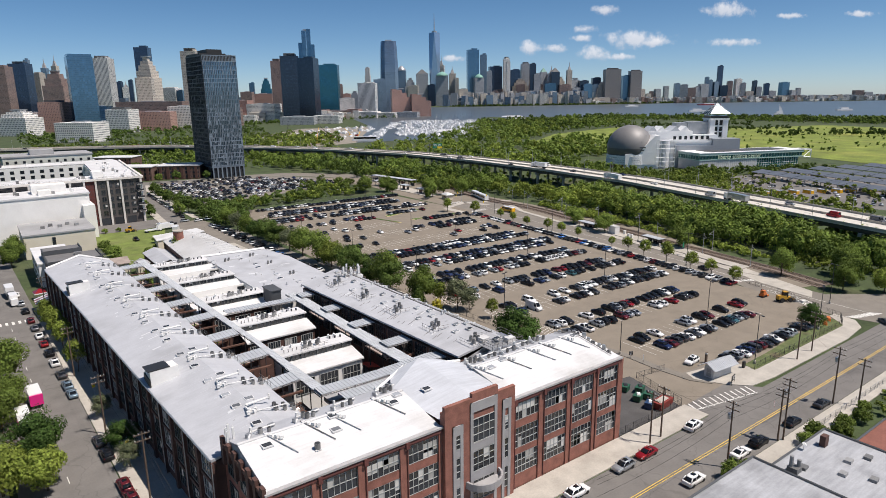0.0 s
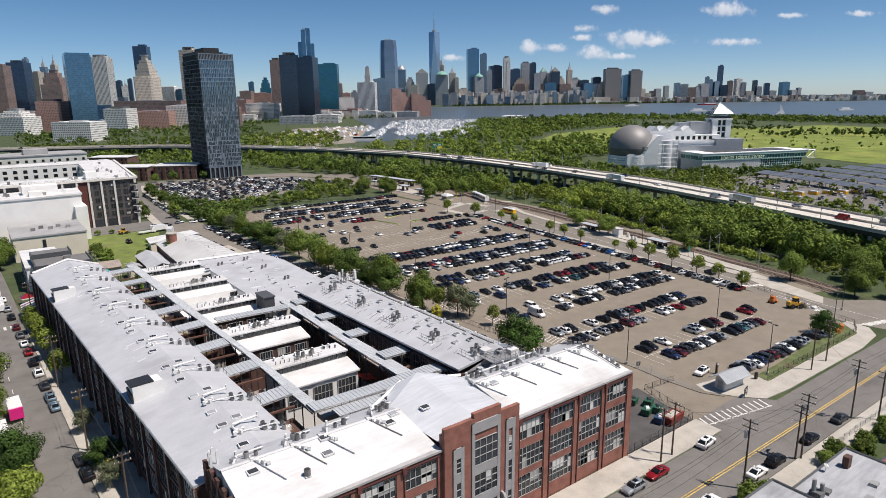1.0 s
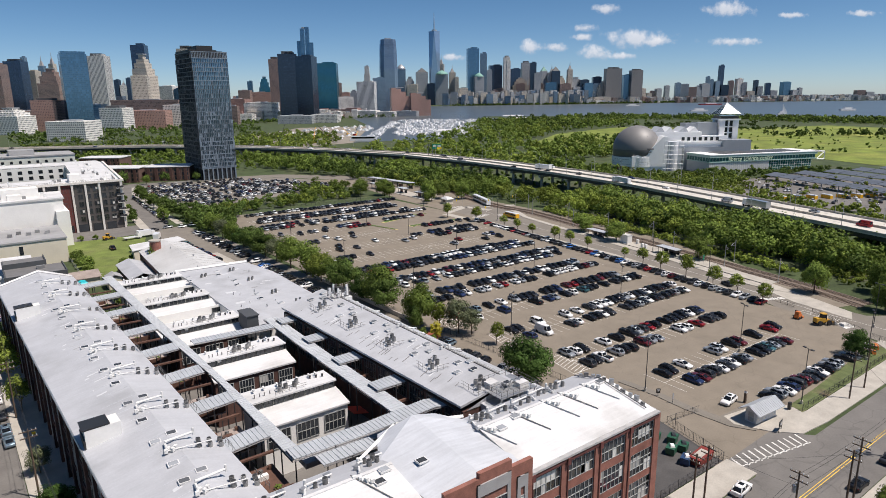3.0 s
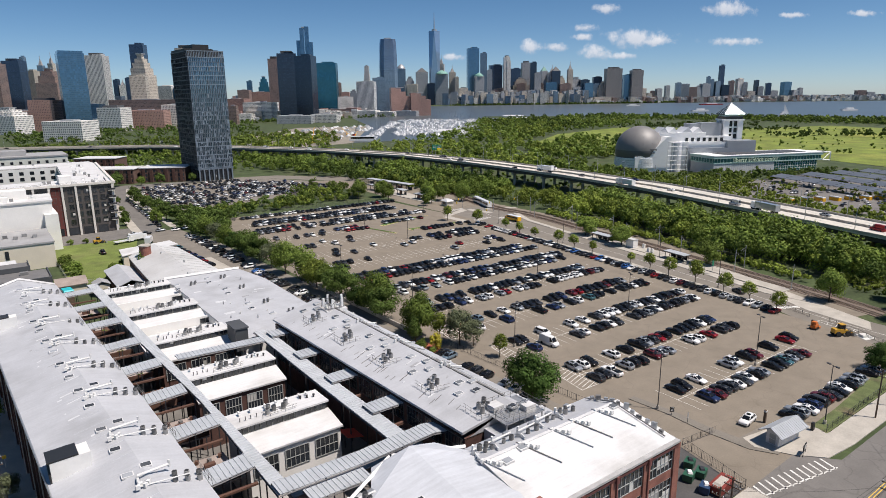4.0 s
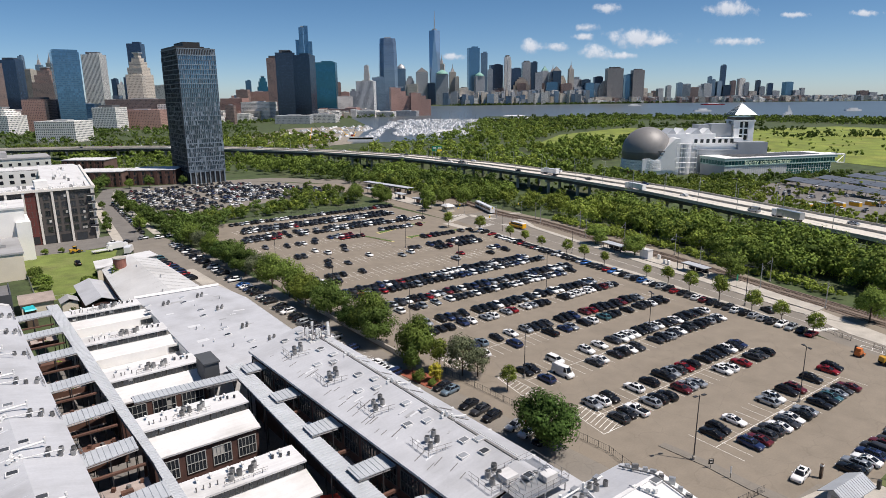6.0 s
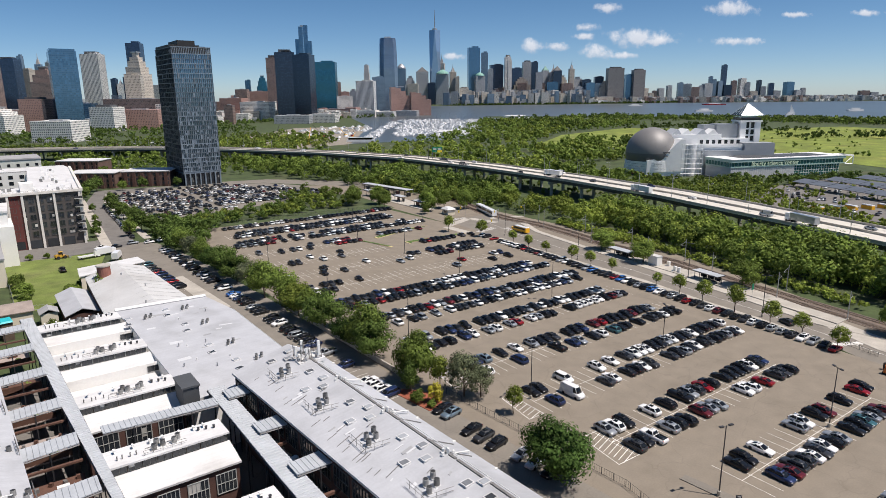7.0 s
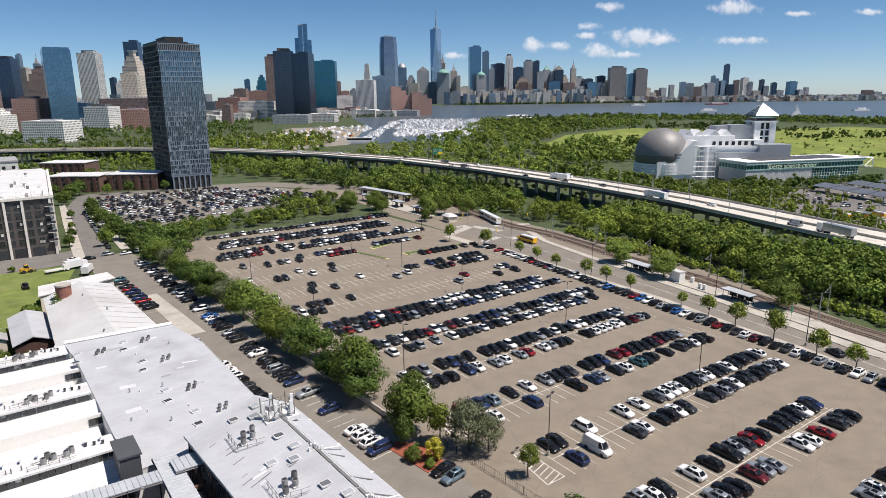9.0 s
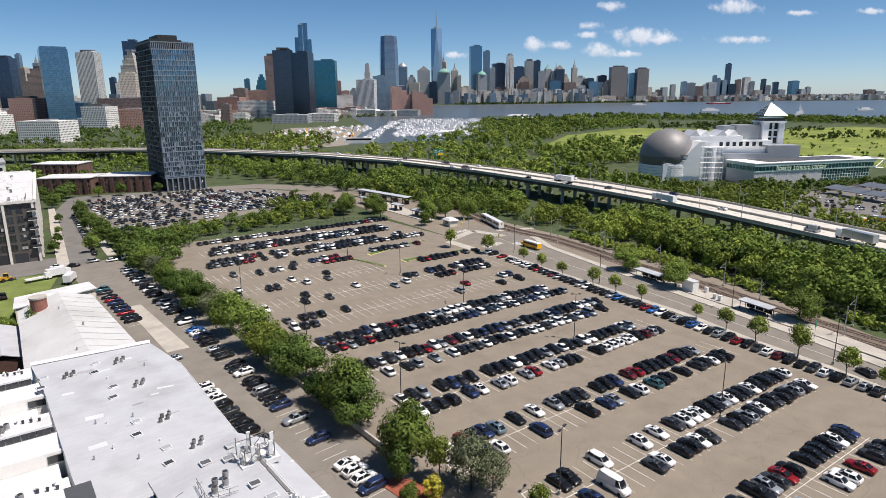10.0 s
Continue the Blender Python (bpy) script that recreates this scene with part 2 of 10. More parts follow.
CANOPY = material("ribbed steel sheet", (0.42, 0.445, 0.47), 0.55, 0.0, vary=0.1, size=1.2, stain=0.5, stain_color=(0.33, 0.345, 0.36))
STEEL = material("galvanised steel", (0.42, 0.43, 0.44), 0.45, 0.6, vary=0.12, size=2.0)
STEEL_DARK = material("dark steel", (0.05, 0.05, 0.055), 0.5, 0.3, vary=0.15, size=2.0)
PIPE = material("white pipe", (0.7, 0.7, 0.68), 0.5, vary=0.1, size=3.0)
CASING = material("condenser casing", (0.23, 0.23, 0.225), 0.55, 0.2, vary=0.15, size=3.0, each=0.35)
GRILLE = material("fan grille", (0.04, 0.04, 0.04), 0.5, vary=0.1)
WINDOW = material("window glass", (0.028, 0.033, 0.04), 0.1, vary=0.2, size=0.5, spec=0.7, each=0.3)
BLIND = material("drawn blinds", (0.5, 0.49, 0.46), 0.7, vary=0.15, size=2.0, each=0.25)
FRAME_DARK = material("dark window frame", (0.07, 0.075, 0.07), 0.5, vary=0.1)
FRAME_GREY = material("grey window frame", (0.36, 0.37, 0.36), 0.5, vary=0.1)
STUCCO = material("white stucco", (0.78, 0.77, 0.74), 0.8, vary=0.05, size=0.6, bump=0.15, stain=0.2, stain_color=(0.66, 0.63, 0.57))
CREAM = material("cream stucco", (0.68, 0.62, 0.5), 0.8, vary=0.06, size=0.6)
CHARCOAL = material("charcoal cladding", (0.075, 0.08, 0.085), 0.6, vary=0.12, size=0.8)
WOOD_POLE = material("weathered timber", (0.12, 0.085, 0.06), 0.9, vary=0.25, size=3.0, bump=0.4)
WOOD_DECK = material("reddish timber deck", (0.115, 0.058, 0.04), 0.8, vary=0.25, size=2.0)
BARK = material("bark", (0.1, 0.075, 0.05), 0.95, vary=0.3, size=4.0, bump=0.6)
LEAF = material("tree leaves", (0.134, 0.188, 0.038), 0.75, vary=0.34, size=0.3, island=0.26, each=0.2, translucent=0.22, spec=0.1)
LEAF_DARK = material("dark tree leaves", (0.08, 0.122, 0.028), 0.75, vary=0.34, size=0.3, island=0.26, each=0.2, translucent=0.2, spec=0.1)
LEAF_DEEP = material("deep green leaves", (0.052, 0.094, 0.022), 0.75, vary=0.34, size=0.3, island=0.26, each=0.2, translucent=0.2, spec=0.1)
LEAF_OLIVE = material("dry olive leaves", (0.125, 0.145, 0.075), 0.65, vary=0.25, size=0.5, island=0.3, translucent=0.2, spec=0.25)
LEAF_LIME = material("young green leaves", (0.205, 0.258, 0.048), 0.75, vary=0.34, size=0.3, island=0.26, each=0.2, translucent=0.25, spec=0.1)
LEAF_GOLD = material("golden foliage", (0.45, 0.4, 0.03), 0.6, vary=0.2, size=0.8, island=0.3, translucent=0.2)
RUBBER = material("tyre rubber", (0.02, 0.02, 0.02), 0.8, vary=0.1)
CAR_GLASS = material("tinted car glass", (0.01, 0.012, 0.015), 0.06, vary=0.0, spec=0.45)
LAMP_RED = material("red lamp lens", (0.35, 0.01, 0.01), 0.2, vary=0.0)
LAMP_CLEAR = material("clear lamp lens", (0.6, 0.6, 0.6), 0.15, vary=0.0)
RUST = material("rusty ballast", (0.16, 0.125, 0.1), 0.95, vary=0.25, size=2.0, bump=0.6)
RAIL = material("worn rail steel", (0.2, 0.17, 0.15), 0.4, 0.7, vary=0.1)
MULCH = material("red mulch", (0.27, 0.08, 0.045), 0.95, vary=0.25, size=2.0, bump=0.6)
SIGN_GREEN = material("green sign sheet", (0.01, 0.22, 0.12), 0.4, vary=0.05)
SIGN_YELLOW = material("yellow sign sheet", (0.85, 0.6, 0.03), 0.4, vary=0.05)
BUS_YELLOW = material("bus yellow", (0.8, 0.42, 0.02), 0.35, vary=0.05)
SIGN_BLACK = material("black sign board", (0.02, 0.02, 0.02), 0.5, vary=0.1)


def cloud_stuff():
    """Glowing vapour that frays out to nothing at the edges of its sheet."""
    m = bpy.data.materials.new("cloud vapour")
    m.use_nodes = True
    n, l = m.node_tree.nodes, m.node_tree.links
    n.remove(n["Principled BSDF"])
    co = n.new("ShaderNodeTexCoord")
    mp = n.new("ShaderNodeMapping")
    mp.inputs["Location"].default_value, mp.inputs["Scale"].default_value = (-1, -1, 0), (2, 2, 0)
    l.new(co.outputs["UV"], mp.inputs["Vector"])
    ln = n.new("ShaderNodeVectorMath")
    ln.operation = "LENGTH"
    l.new(mp.outputs[0], ln.inputs[0])
    geo = n.new("ShaderNodeNewGeometry")
    ns = n.new("ShaderNodeTexNoise")
    ns.inputs["Scale"].default_value, ns.inputs["Detail"].default_value, ns.inputs["Roughness"].default_value = 0.013, 7.0, 0.62
    l.new(geo.outputs["Position"], ns.inputs["Vector"])
    mr = n.new("ShaderNodeMath")
    mr.operation = "MULTIPLY_ADD"
    mr.inputs[1].default_value, mr.inputs[2].default_value = -0.62, 0.16
    l.new(ln.outputs["Value"], mr.inputs[0])
    ad = n.new("ShaderNodeMath")
    ad.operation = "ADD"
    l.new(mr.outputs[0], ad.inputs[0])
    l.new(ns.outputs["Fac"], ad.inputs[1])
    al = n.new("ShaderNodeMapRange")
    al.interpolation_type = "SMOOTHSTEP"
    al.inputs["From Min"].default_value, al.inputs["From Max"].default_value, al.inputs["To Max"].default_value = 0.2, 0.62, 0.8
    l.new(ad.outputs[0], al.inputs["Value"])
    sep = n.new("ShaderNodeSeparateXYZ")
    l.new(co.outputs["UV"], sep.inputs[0])
    mx = n.new("ShaderNodeMix")
    mx.data_type = "RGBA"
    # Grey base and white top: sun and shade are put into the glow.
    mx.inputs["A"].default_value, mx.inputs["B"].default_value = (0.5, 0.55, 0.63, 1), (0.93, 0.94, 0.95, 1)
    l.new(sep.outputs[1], mx.inputs["Factor"])
    em, tr, ms = n.new("ShaderNodeEmission"), n.new("ShaderNodeBsdfTransparent"), n.new("ShaderNodeMixShader")
    l.new(mx.outputs["Result"], em.inputs["Color"])
    l.new(al.outputs[0], ms.inputs[0])
    l.new(tr.outputs[0], ms.inputs[1])
    l.new(em.outputs[0], ms.inputs[2])
    l.new(ms.outputs[0], n["Material Output"].inputs["Surface"])
    return m


CLOUD = cloud_stuff()

# ---- ground, roads, lot ----
def sheet(name, poly, z, mat, label="", category="ground", kind="structure"):
    s = Shape()
    s.add([(x, y, z) for x, y in poly], [tuple(range(len(poly)))])
    return s.make(name, mat, None, label, kind=kind)


ground = sheet("ground", [(-6000, -1500), (9000, -1500), (9000, 9000), (-6000, 9000)], -0.06, SCRUB, "rough green scrub ground")


def lot(u, v):
    """The car park's own axes: u along the rows, v across them."""
    a = radians(1.0)
    return (106 + u * math.cos(a) + v * math.sin(a), 148 - u * math.sin(a) + v * math.cos(a))


LOT_TURN = radians(-1.0)


def raised(name, poly, z0, z1, mat, label, kind="structure", category=""):
    return Shape().prism(poly, z0, z1).make(name, mat, None, label, kind=kind, category=category)


raised("road", [(-60, 45.5), (240, 45.5), (240, 58.6), (-60, 58.6)], -0.05, 0.0, ASPHALT, "grey worn asphalt street with faded patches")
raised("road_side", [(-2.5, 58.6), (11.6, 58.6), (6.5, 230), (2.5, 340), (-14, 340), (-7, 200)], -0.05, 0.003, ASPHALT, "narrow asphalt side street beside the mill")
KERB_LOT = [(193, 70), (196.5, 92), (203.5, 110), (207.4, 128), (209.4, 147), (213.8, 172), (215.3, 203), (216.8, 229), (219, 252)]
KERB_RAIL = [(249, 272), (240, 252), (233.5, 218), (226.8, 181), (222.8, 155), (219.3, 136.5), (215, 115.5), (212.6, 98), (212, 80)]
raised("road_rail", [(196, 58.6)] + KERB_LOT + [(222, 285), (230, 320), (231, 392), (203, 478), (130, 550), (82, 718), (90, 720), (140, 560), (215, 480), (243, 395), (258, 330), (258, 285)] + KERB_RAIL + [(240, 58.6)], -0.05, 0.006, PALE_ASPHALT, "sun-bleached station road curving past the car park")
raised("parking_lot", [lot(2, -84), lot(86, -80), lot(93, -60), lot(100, 10), lot(108, 70), lot(112, 140), lot(108, 206), lot(2, 209), lot(-4, 150), lot(-3, 0), lot(2, -50)], -0.05, 0.012, LOT, "sun-bleached sandy asphalt car park")
raised("driveway", [(84, 80), (108, 80), (107, 150), (103, 215), (99, 300), (92, 345), (74, 345), (78, 250), (84, 180)], -0.05, 0.009, PALE_ASPHALT, "bleached asphalt service lane between mill and trees")
raised("lot_far", [(97, 420), (112, 396), (160, 404), (222, 425), (222, 470), (205, 500), (170, 514), (112, 520), (98, 500)], -0.05, 0.012, PALE_ASPHALT, "asphalt overflow car park")
raised("road_far", [(150, 520), (205, 502), (236, 458), (262, 415), (276, 425), (250, 480), (215, 520), (150, 536)], -0.05, 0.008, PALE_ASPHALT, "pale road behind the overflow car park")
raised("courtyard", [(33, 80), (88, 80), (83, 210), (28, 215)], -0.05, 0.015, ASPHALT, "dark worn yard paving inside the mill")
raised("pavement", [(12.0, 58.8), (110, 58.8), (110, 64.3), (12.0, 64.3)], -0.05, 0.15, CONCRETE, "pale concrete pavement slabs along the facade")
raised("pavement_side", [(11.8, 64.3), (20.3, 64.3), (18.6, 90), (11.0, 225), (6.4, 225)], -0.05, 0.147, CONCRETE, "pale concrete pavement beside the long mill wing")
raised("pavement_far", [(-60, 41.5), (240, 41.5), (240, 45.3), (-60, 45.3)], -0.05, 0.15, CONCRETE, "pale concrete pavement across the street")
raised("road_entrance", [(109.4, 58.5), (131, 58.5), (126, 64), (122, 72), (123, 78), (112.8, 80.5), (109.4, 64.5)], -0.05, 0.005, ASPHALT, "asphalt entrance drive of the car park")
raised("pavement_rail", KERB_RAIL[:-2] + [(216.8, 99), (219, 115), (223.5, 136), (227, 155), (230.5, 181), (236.5, 218), (243, 252), (252, 270)], -0.05, 0.16, CONCRETE, "pale concrete path beside the tramway")
raised("pavement_corner", [(129.5, 60.2), (138, 59.4), (176, 59.2), (188, 60.5), (193, 64), (194, 70), (191, 70), (186, 64.2), (139, 64.0), (138, 70.5), (124, 73), (122.6, 70), (125.5, 64.5)], -0.05, 0.15, CONCRETE, "curved concrete pavement at the car park entrance")
raised("pavement_lot", KERB_LOT[2:] + [(216.8, 252), (214.6, 229), (213, 203), (211.4, 172), (207, 147), (204.8, 128), (201, 110)], -0.05, 0.15, CONCRETE, "narrow concrete pavement beside the car park")
raised("verge", [(138, 64.1), (186, 64.3), (189, 68), (187, 70), (150, 67.5), (139, 67.2)], -0.05, 0.18, VERGE, "strip of dry patchy grass with a fence")
raised("pavement", [(225.8, 120.7), (217, 117.9), (208.2, 98.6), (205, 81), (211.9, 83.9), (220.6, 107.5)], -0.05, 0.085, CONCRETE, "pale pavement beside the tramway")
raised("lawn", [(36.5, 266), (53, 262.5), (55, 278), (62, 294), (72, 335), (36, 338)], -0.05, 0.05, GRASS, "mown green lawn behind the warehouse")
raised("platform", [(219.2, 112), (225, 112), (227.2, 125), (231.4, 139), (236.2, 166), (237, 186), (238.5, 206), (235.4, 208), (230.7, 181), (227.2, 155), (223.7, 136)], -0.05, 0.34, CONCRETE, "pale concrete tram platform")
TR = [(222, 84), (226.6, 100), (230.2, 118), (234.8, 147), (242, 178), (245.2, 211), (251, 240), (254, 262), (252.6, 285), (254.5, 305), (262, 332), (276, 368)]
raised("rail_bed", [(x - 4.4, y) for x, y in TR] + [(x + 4.4, y) for x, y in reversed(TR)], -0.05, 0.1, RUST, "brown ballast bed of the tramway")
raised("street_block", [(18, 330), (80, 340), (86, 352), (89, 420), (92, 470), (104, 516), (150, 520), (150, 528), (98, 536), (84, 480), (78, 430), (74, 362), (-30, 360)], -0.05, 0.02, ASPHALT, "asphalt side street among apartments")
raised("junction", [(224, 300), (262, 300), (266, 345), (262, 420), (236, 460), (205, 478), (215, 440), (228, 400), (224, 350)], -0.05, 0.009, LOT, "sun-bleached junction in front of the station")
raised("pavement_apartments", [(72, 343), (76, 343), (82, 430), (86, 500), (83, 500), (77.5, 430)], -0.05, 0.15, CONCRETE, "pale concrete pavement beside the apartments")
raised("pavement_street", [(90.2, 352), (93.5, 352), (95.5, 420), (98, 480), (104, 512), (100.5, 514), (94, 480), (91.8, 420)], -0.05, 0.15, CONCRETE, "pale concrete pavement beside the overflow car park")
raised("pale_slab", [(83, 277), (87.5, 277), (90, 232), (84.5, 232)], -0.05, 0.06, CONCRETE, "bare pale concrete slab in the lane")
raised("mulch_bed", [(100.2, 140.6), (104.2, 140.2), (105.4, 146), (103.4, 150), (101.4, 152.4), (98.8, 151.6)], -0.05, 0.12, MULCH, "bed of red mulch beside the lane", kind="structure")
raised("yard", [(88.3, 64.6), (109, 64.6), (112.5, 80), (88.3, 84)], -0.05, 0.02, YARD_ASPHALT, "dark asphalt bin yard")
raised("science_car_park", [(395, 120), (520, 120), (560, 250), (430, 260), (380, 230)], -0.05, 0.02, ASPHALT, "asphalt car park of the science museum")
raised("meadow", [(600, 120), (1250, 250), (1330, 560), (1150, 610), (1010, 800), (780, 740), (590, 610), (660, 560), (800, 590), (720, 420)], -0.05, 0.1, MEADOW, "wide sunlit green meadow")
raised("meadow_near", [(640, 520), (800, 540), (900, 700), (760, 720)], -0.05, 0.12, MEADOW, "sunlit green clearing")
raised("water", [(900, 1640), (1060, 1560), (1250, 1480), (1500, 1210), (1640, 700), (1700, 200), (1800, -1400), (8900, -1400), (8900, 500), (5500, 1500), (3700, 2480), (2900, 2700), (2300, 2950), (1500, 3400), (1100, 2300)], -0.055, 0.15, WATER, "blue-grey harbour water")
raised("marina_water", [(440, 800), (620, 780), (1080, 1180), (1250, 1480), (900, 1640), (700, 1200)], -0.055, 0.13, WATER, "grey-green marina basin")
raised("bare_ground", [(300, 760), (440, 800), (700, 1200), (560, 1250), (260, 900)], -0.05, 0.05, DIRT, "pale dirt yard with scattered machines")

raised("pavement_station", [lot(97, -50), (214, 88), (222, 86), (228, 104), (243, 148), (256, 192), (262, 240), (262, 300), lot(112, 206), lot(112, 140), lot(108, 70), lot(100, 8)], -0.055, 0.003, LOT, "bleached paved ground between car park and tramway")

# painted lines
lines = Shape()
for a, b in ((50.8, 0), (51.25, 0)):
    lines.block(-60, a, 0.0, 196, a + 0.13, 0.006)
lines.make("centre_line", PAINT_YELLOW, None, "double yellow centre line", kind="structure")
ROWS = [3.0, 23.2, 43.4, 63.2, 82.8, 102.7, 122.3, 142.0, 162.0, 182.0]
stall = Shape()
for v in ROWS + [-17.0, -37.5, -58.2]:
    u0, u1 = (9.5, 92.0) if v > -10 else (14.5, 88.0) if v > -30 else (15.0, 74.0) if v > -50 else (23.0, 73.0)
    if v > 90:
        u0, u1 = 5.0, 100.0
    if v > 110:
        u0, u1 = 4.0, 60.0
    if v > 150:
        u0, u1 = 12.0, 95.0
    k = 0
    while u0 + k * 2.63 < u1:
        x, y = lot(u0 + k * 2.63, v)
        stall.box(x, y, 0.012, 0.1, 11.2, 0.006, LOT_TURN)
        k += 1
    x, y = lot((u0 + u1) / 2, v)
    stall.box(x, y, 0.012, u1 - u0, 0.12, 0.0062, LOT_TURN)
for k in range(58):
    x, y = lot(97.2 + (k * 2.7 - 42) * 0.055 + 2.4, -42 + k * 2.7)
    stall.box(x, y, 0.012, 5.2, 0.12, 0.006, LOT_TURN)
stall.make("stall_lines", PAINT_WHITE, None, "faded white parking stall lines", kind="structure")
hatch = Shape()
for cu, cv, w, n in ((13.2, -38.0, 6.0, 8), (7.2, 3.0, 5.0, 8), (10.5, -17.0, 4.0, 7), (96, -58, 3, 4)):
    loop = [lot(cu - w / 2, cv - 5), lot(cu + w / 2, cv - 5), lot(cu + w / 2, cv + 5), lot(cu - w / 2 + 1.5, cv + 5)]
    for (xa, ya), (xb, yb) in zip(loop, loop[1:] + loop[:1]):
        hatch.box((xa + xb) / 2, (ya + yb) / 2, 0.012, math.hypot(xb - xa, yb - ya), 0.15, 0.006, math.atan2(yb - ya, xb - xa))
    for k in range(n):
        x, y = lot(cu + 0.4, cv - 4.4 + k * 9.0 / n)
        hatch.box(x, y, 0.012, w * 0.82, 0.16, 0.0065, LOT_TURN + 0.3)
hatch.make("hatching", PAINT_WHITE, None, "white hatched keep-clear marking", kind="structure")
cross = Shape()
for k in range(14):
    cross.box(107.5 + k * 1.55, 63.4 - k * 0.3, 0.004, 0.36, 3.4, 0.006, -0.35)
cross.box(117, 60.2, 0.004, 22, 0.25, 0.006, -0.2)
for k in range(9):
    cross.box(195 + k * 1.15, 65.6 - k * 0.35, 0.007, 0.6, 3.2, 0.006, 0.6)
for k in range(8):
    cross.box(203.5 + k * 1.0, 106 - k * 0.55, 0.007, 0.6, 3.2, 0.006, 0.5)
for k in range(7):
    cross.box(-4.2 + k * 1.6, 213.2, 0.007, 0.7, 3.0, 0.006, 0.03)
for cx, cy, tn in ((231, 300, 0.1), (226, 270, 0.2), (252, 280, 1.4), (236, 262, 1.7)):
    for k in range(10):
        d = k * 1.2 - 6
        cross.box(cx + d * math.cos(tn), cy + d * math.sin(tn), 0.007, 0.55, 3.4, 0.006, tn)
cross.make("crosswalk", PAINT_WHITE, None, "white zebra crosswalk stripes", kind="structure")
lane = Shape()
for k in range(14):
    lane.box(3.6 - k * 0.28, 96 + k * 8.5, 0.004, 0.14, 2.6, 0.006, 0.03)
path_pts = [(203, 62), (205, 92), (209.5, 113), (213.5, 132), (216, 150), (220.5, 177), (224.5, 210), (230, 252), (238, 285)]
for (xa, ya), (xb, yb) in zip(path_pts, path_pts[1:]):
    d = math.hypot(xb - xa, yb - ya)
    lane.box((xa + xb) / 2, (ya + yb) / 2, 0.007, 0.14, d, 0.006, math.atan2(-(xb - xa), yb - ya))
lane.make("lane_line", PAINT_WHITE, None, "thin white lane line", kind="structure")
bay = Shape()
for k in range(62):
    y = 150 + k * 2.85
    bay.box(97.3 - (y - 150) * 0.03, y, 0.009, 5.0, 0.1, 0.006, 0.1)
    if 174 < y < 208 or 258 < y < 302:
        bay.box(87.2 - (y - 176) * 0.055, y, 0.009, 5.0, 0.1, 0.006, 0.1)
bay.make("lane_stall_line", PAINT_WHITE, None, "faded white stall lines along the lane", kind="structure")
# grassy islands in the car park
KERB_PAINT = material("faded yellow kerb paint", (0.5, 0.42, 0.2), 0.8, vary=0.2, size=1.5, stain=0.6, stain_color=(0.4, 0.36, 0.28))
TURF = material("island turf", (0.075, 0.13, 0.028), 0.95, vary=0.3, size=0.8, bump=0.5, stain=0.5, stain_color=(0.14, 0.15, 0.06))
for poly, lab in (([lot(66, 139), lot(90, 147.5), lot(100, 149), lot(90, 149.8), lot(66, 142)], "long grassy kerbed traffic island"), ([lot(57.5, 140), lot(58.6, 140.4), lot(63.5, 121), lot(62.3, 120.8)], "narrow grassy kerbed traffic island"), ([lot(72, 121), lot(74, 123.6), lot(104, 123), lot(104, 125.4), lot(72, 126.2)], "grassy kerbed island beside the exit")):
    isl = thing("traffic_island", lab, "traffic island", *poly[0], 0, group="traffic islands")
    Shape().prism(poly, 0.0, 0.15).make("kerb", KERB_PAINT, isl, "faded yellow painted kerb")
    cx, cy = sum(p[0] for p in poly) / len(poly), sum(p[1] for p in poly) / len(poly)
    Shape().prism([(cx + (x - cx) * 0.93, cy + (y - cy) * 0.85) for x, y in poly], 0.1, 0.2).make("turf", TURF, isl)

# ---- the brick mill ----
class Wall:
    """A straight wall line: s metres along it, o metres out of it, z up."""

    def __init__(self, a, b, out=1):
        self.a, self.b = Vector((*a, 0)), Vector((*b, 0))
        d = self.b - self.a
        self.length = d.length
        self.d = d.normalized()
        self.n = Vector((self.d.y, -self.d.x, 0)) * out
        self.turn = math.atan2(self.d.y, self.d.x)

    def at(self, s, o=0.0, z=0.0):
        p = self.a + self.d * s + self.n * o
        return (p.x, p.y, z)

    def box(self, shape, s, o, z0, ls, lo, h):
        p = self.at(s, o)
        shape.box(p[0], p[1], z0, ls, lo, h, self.turn)


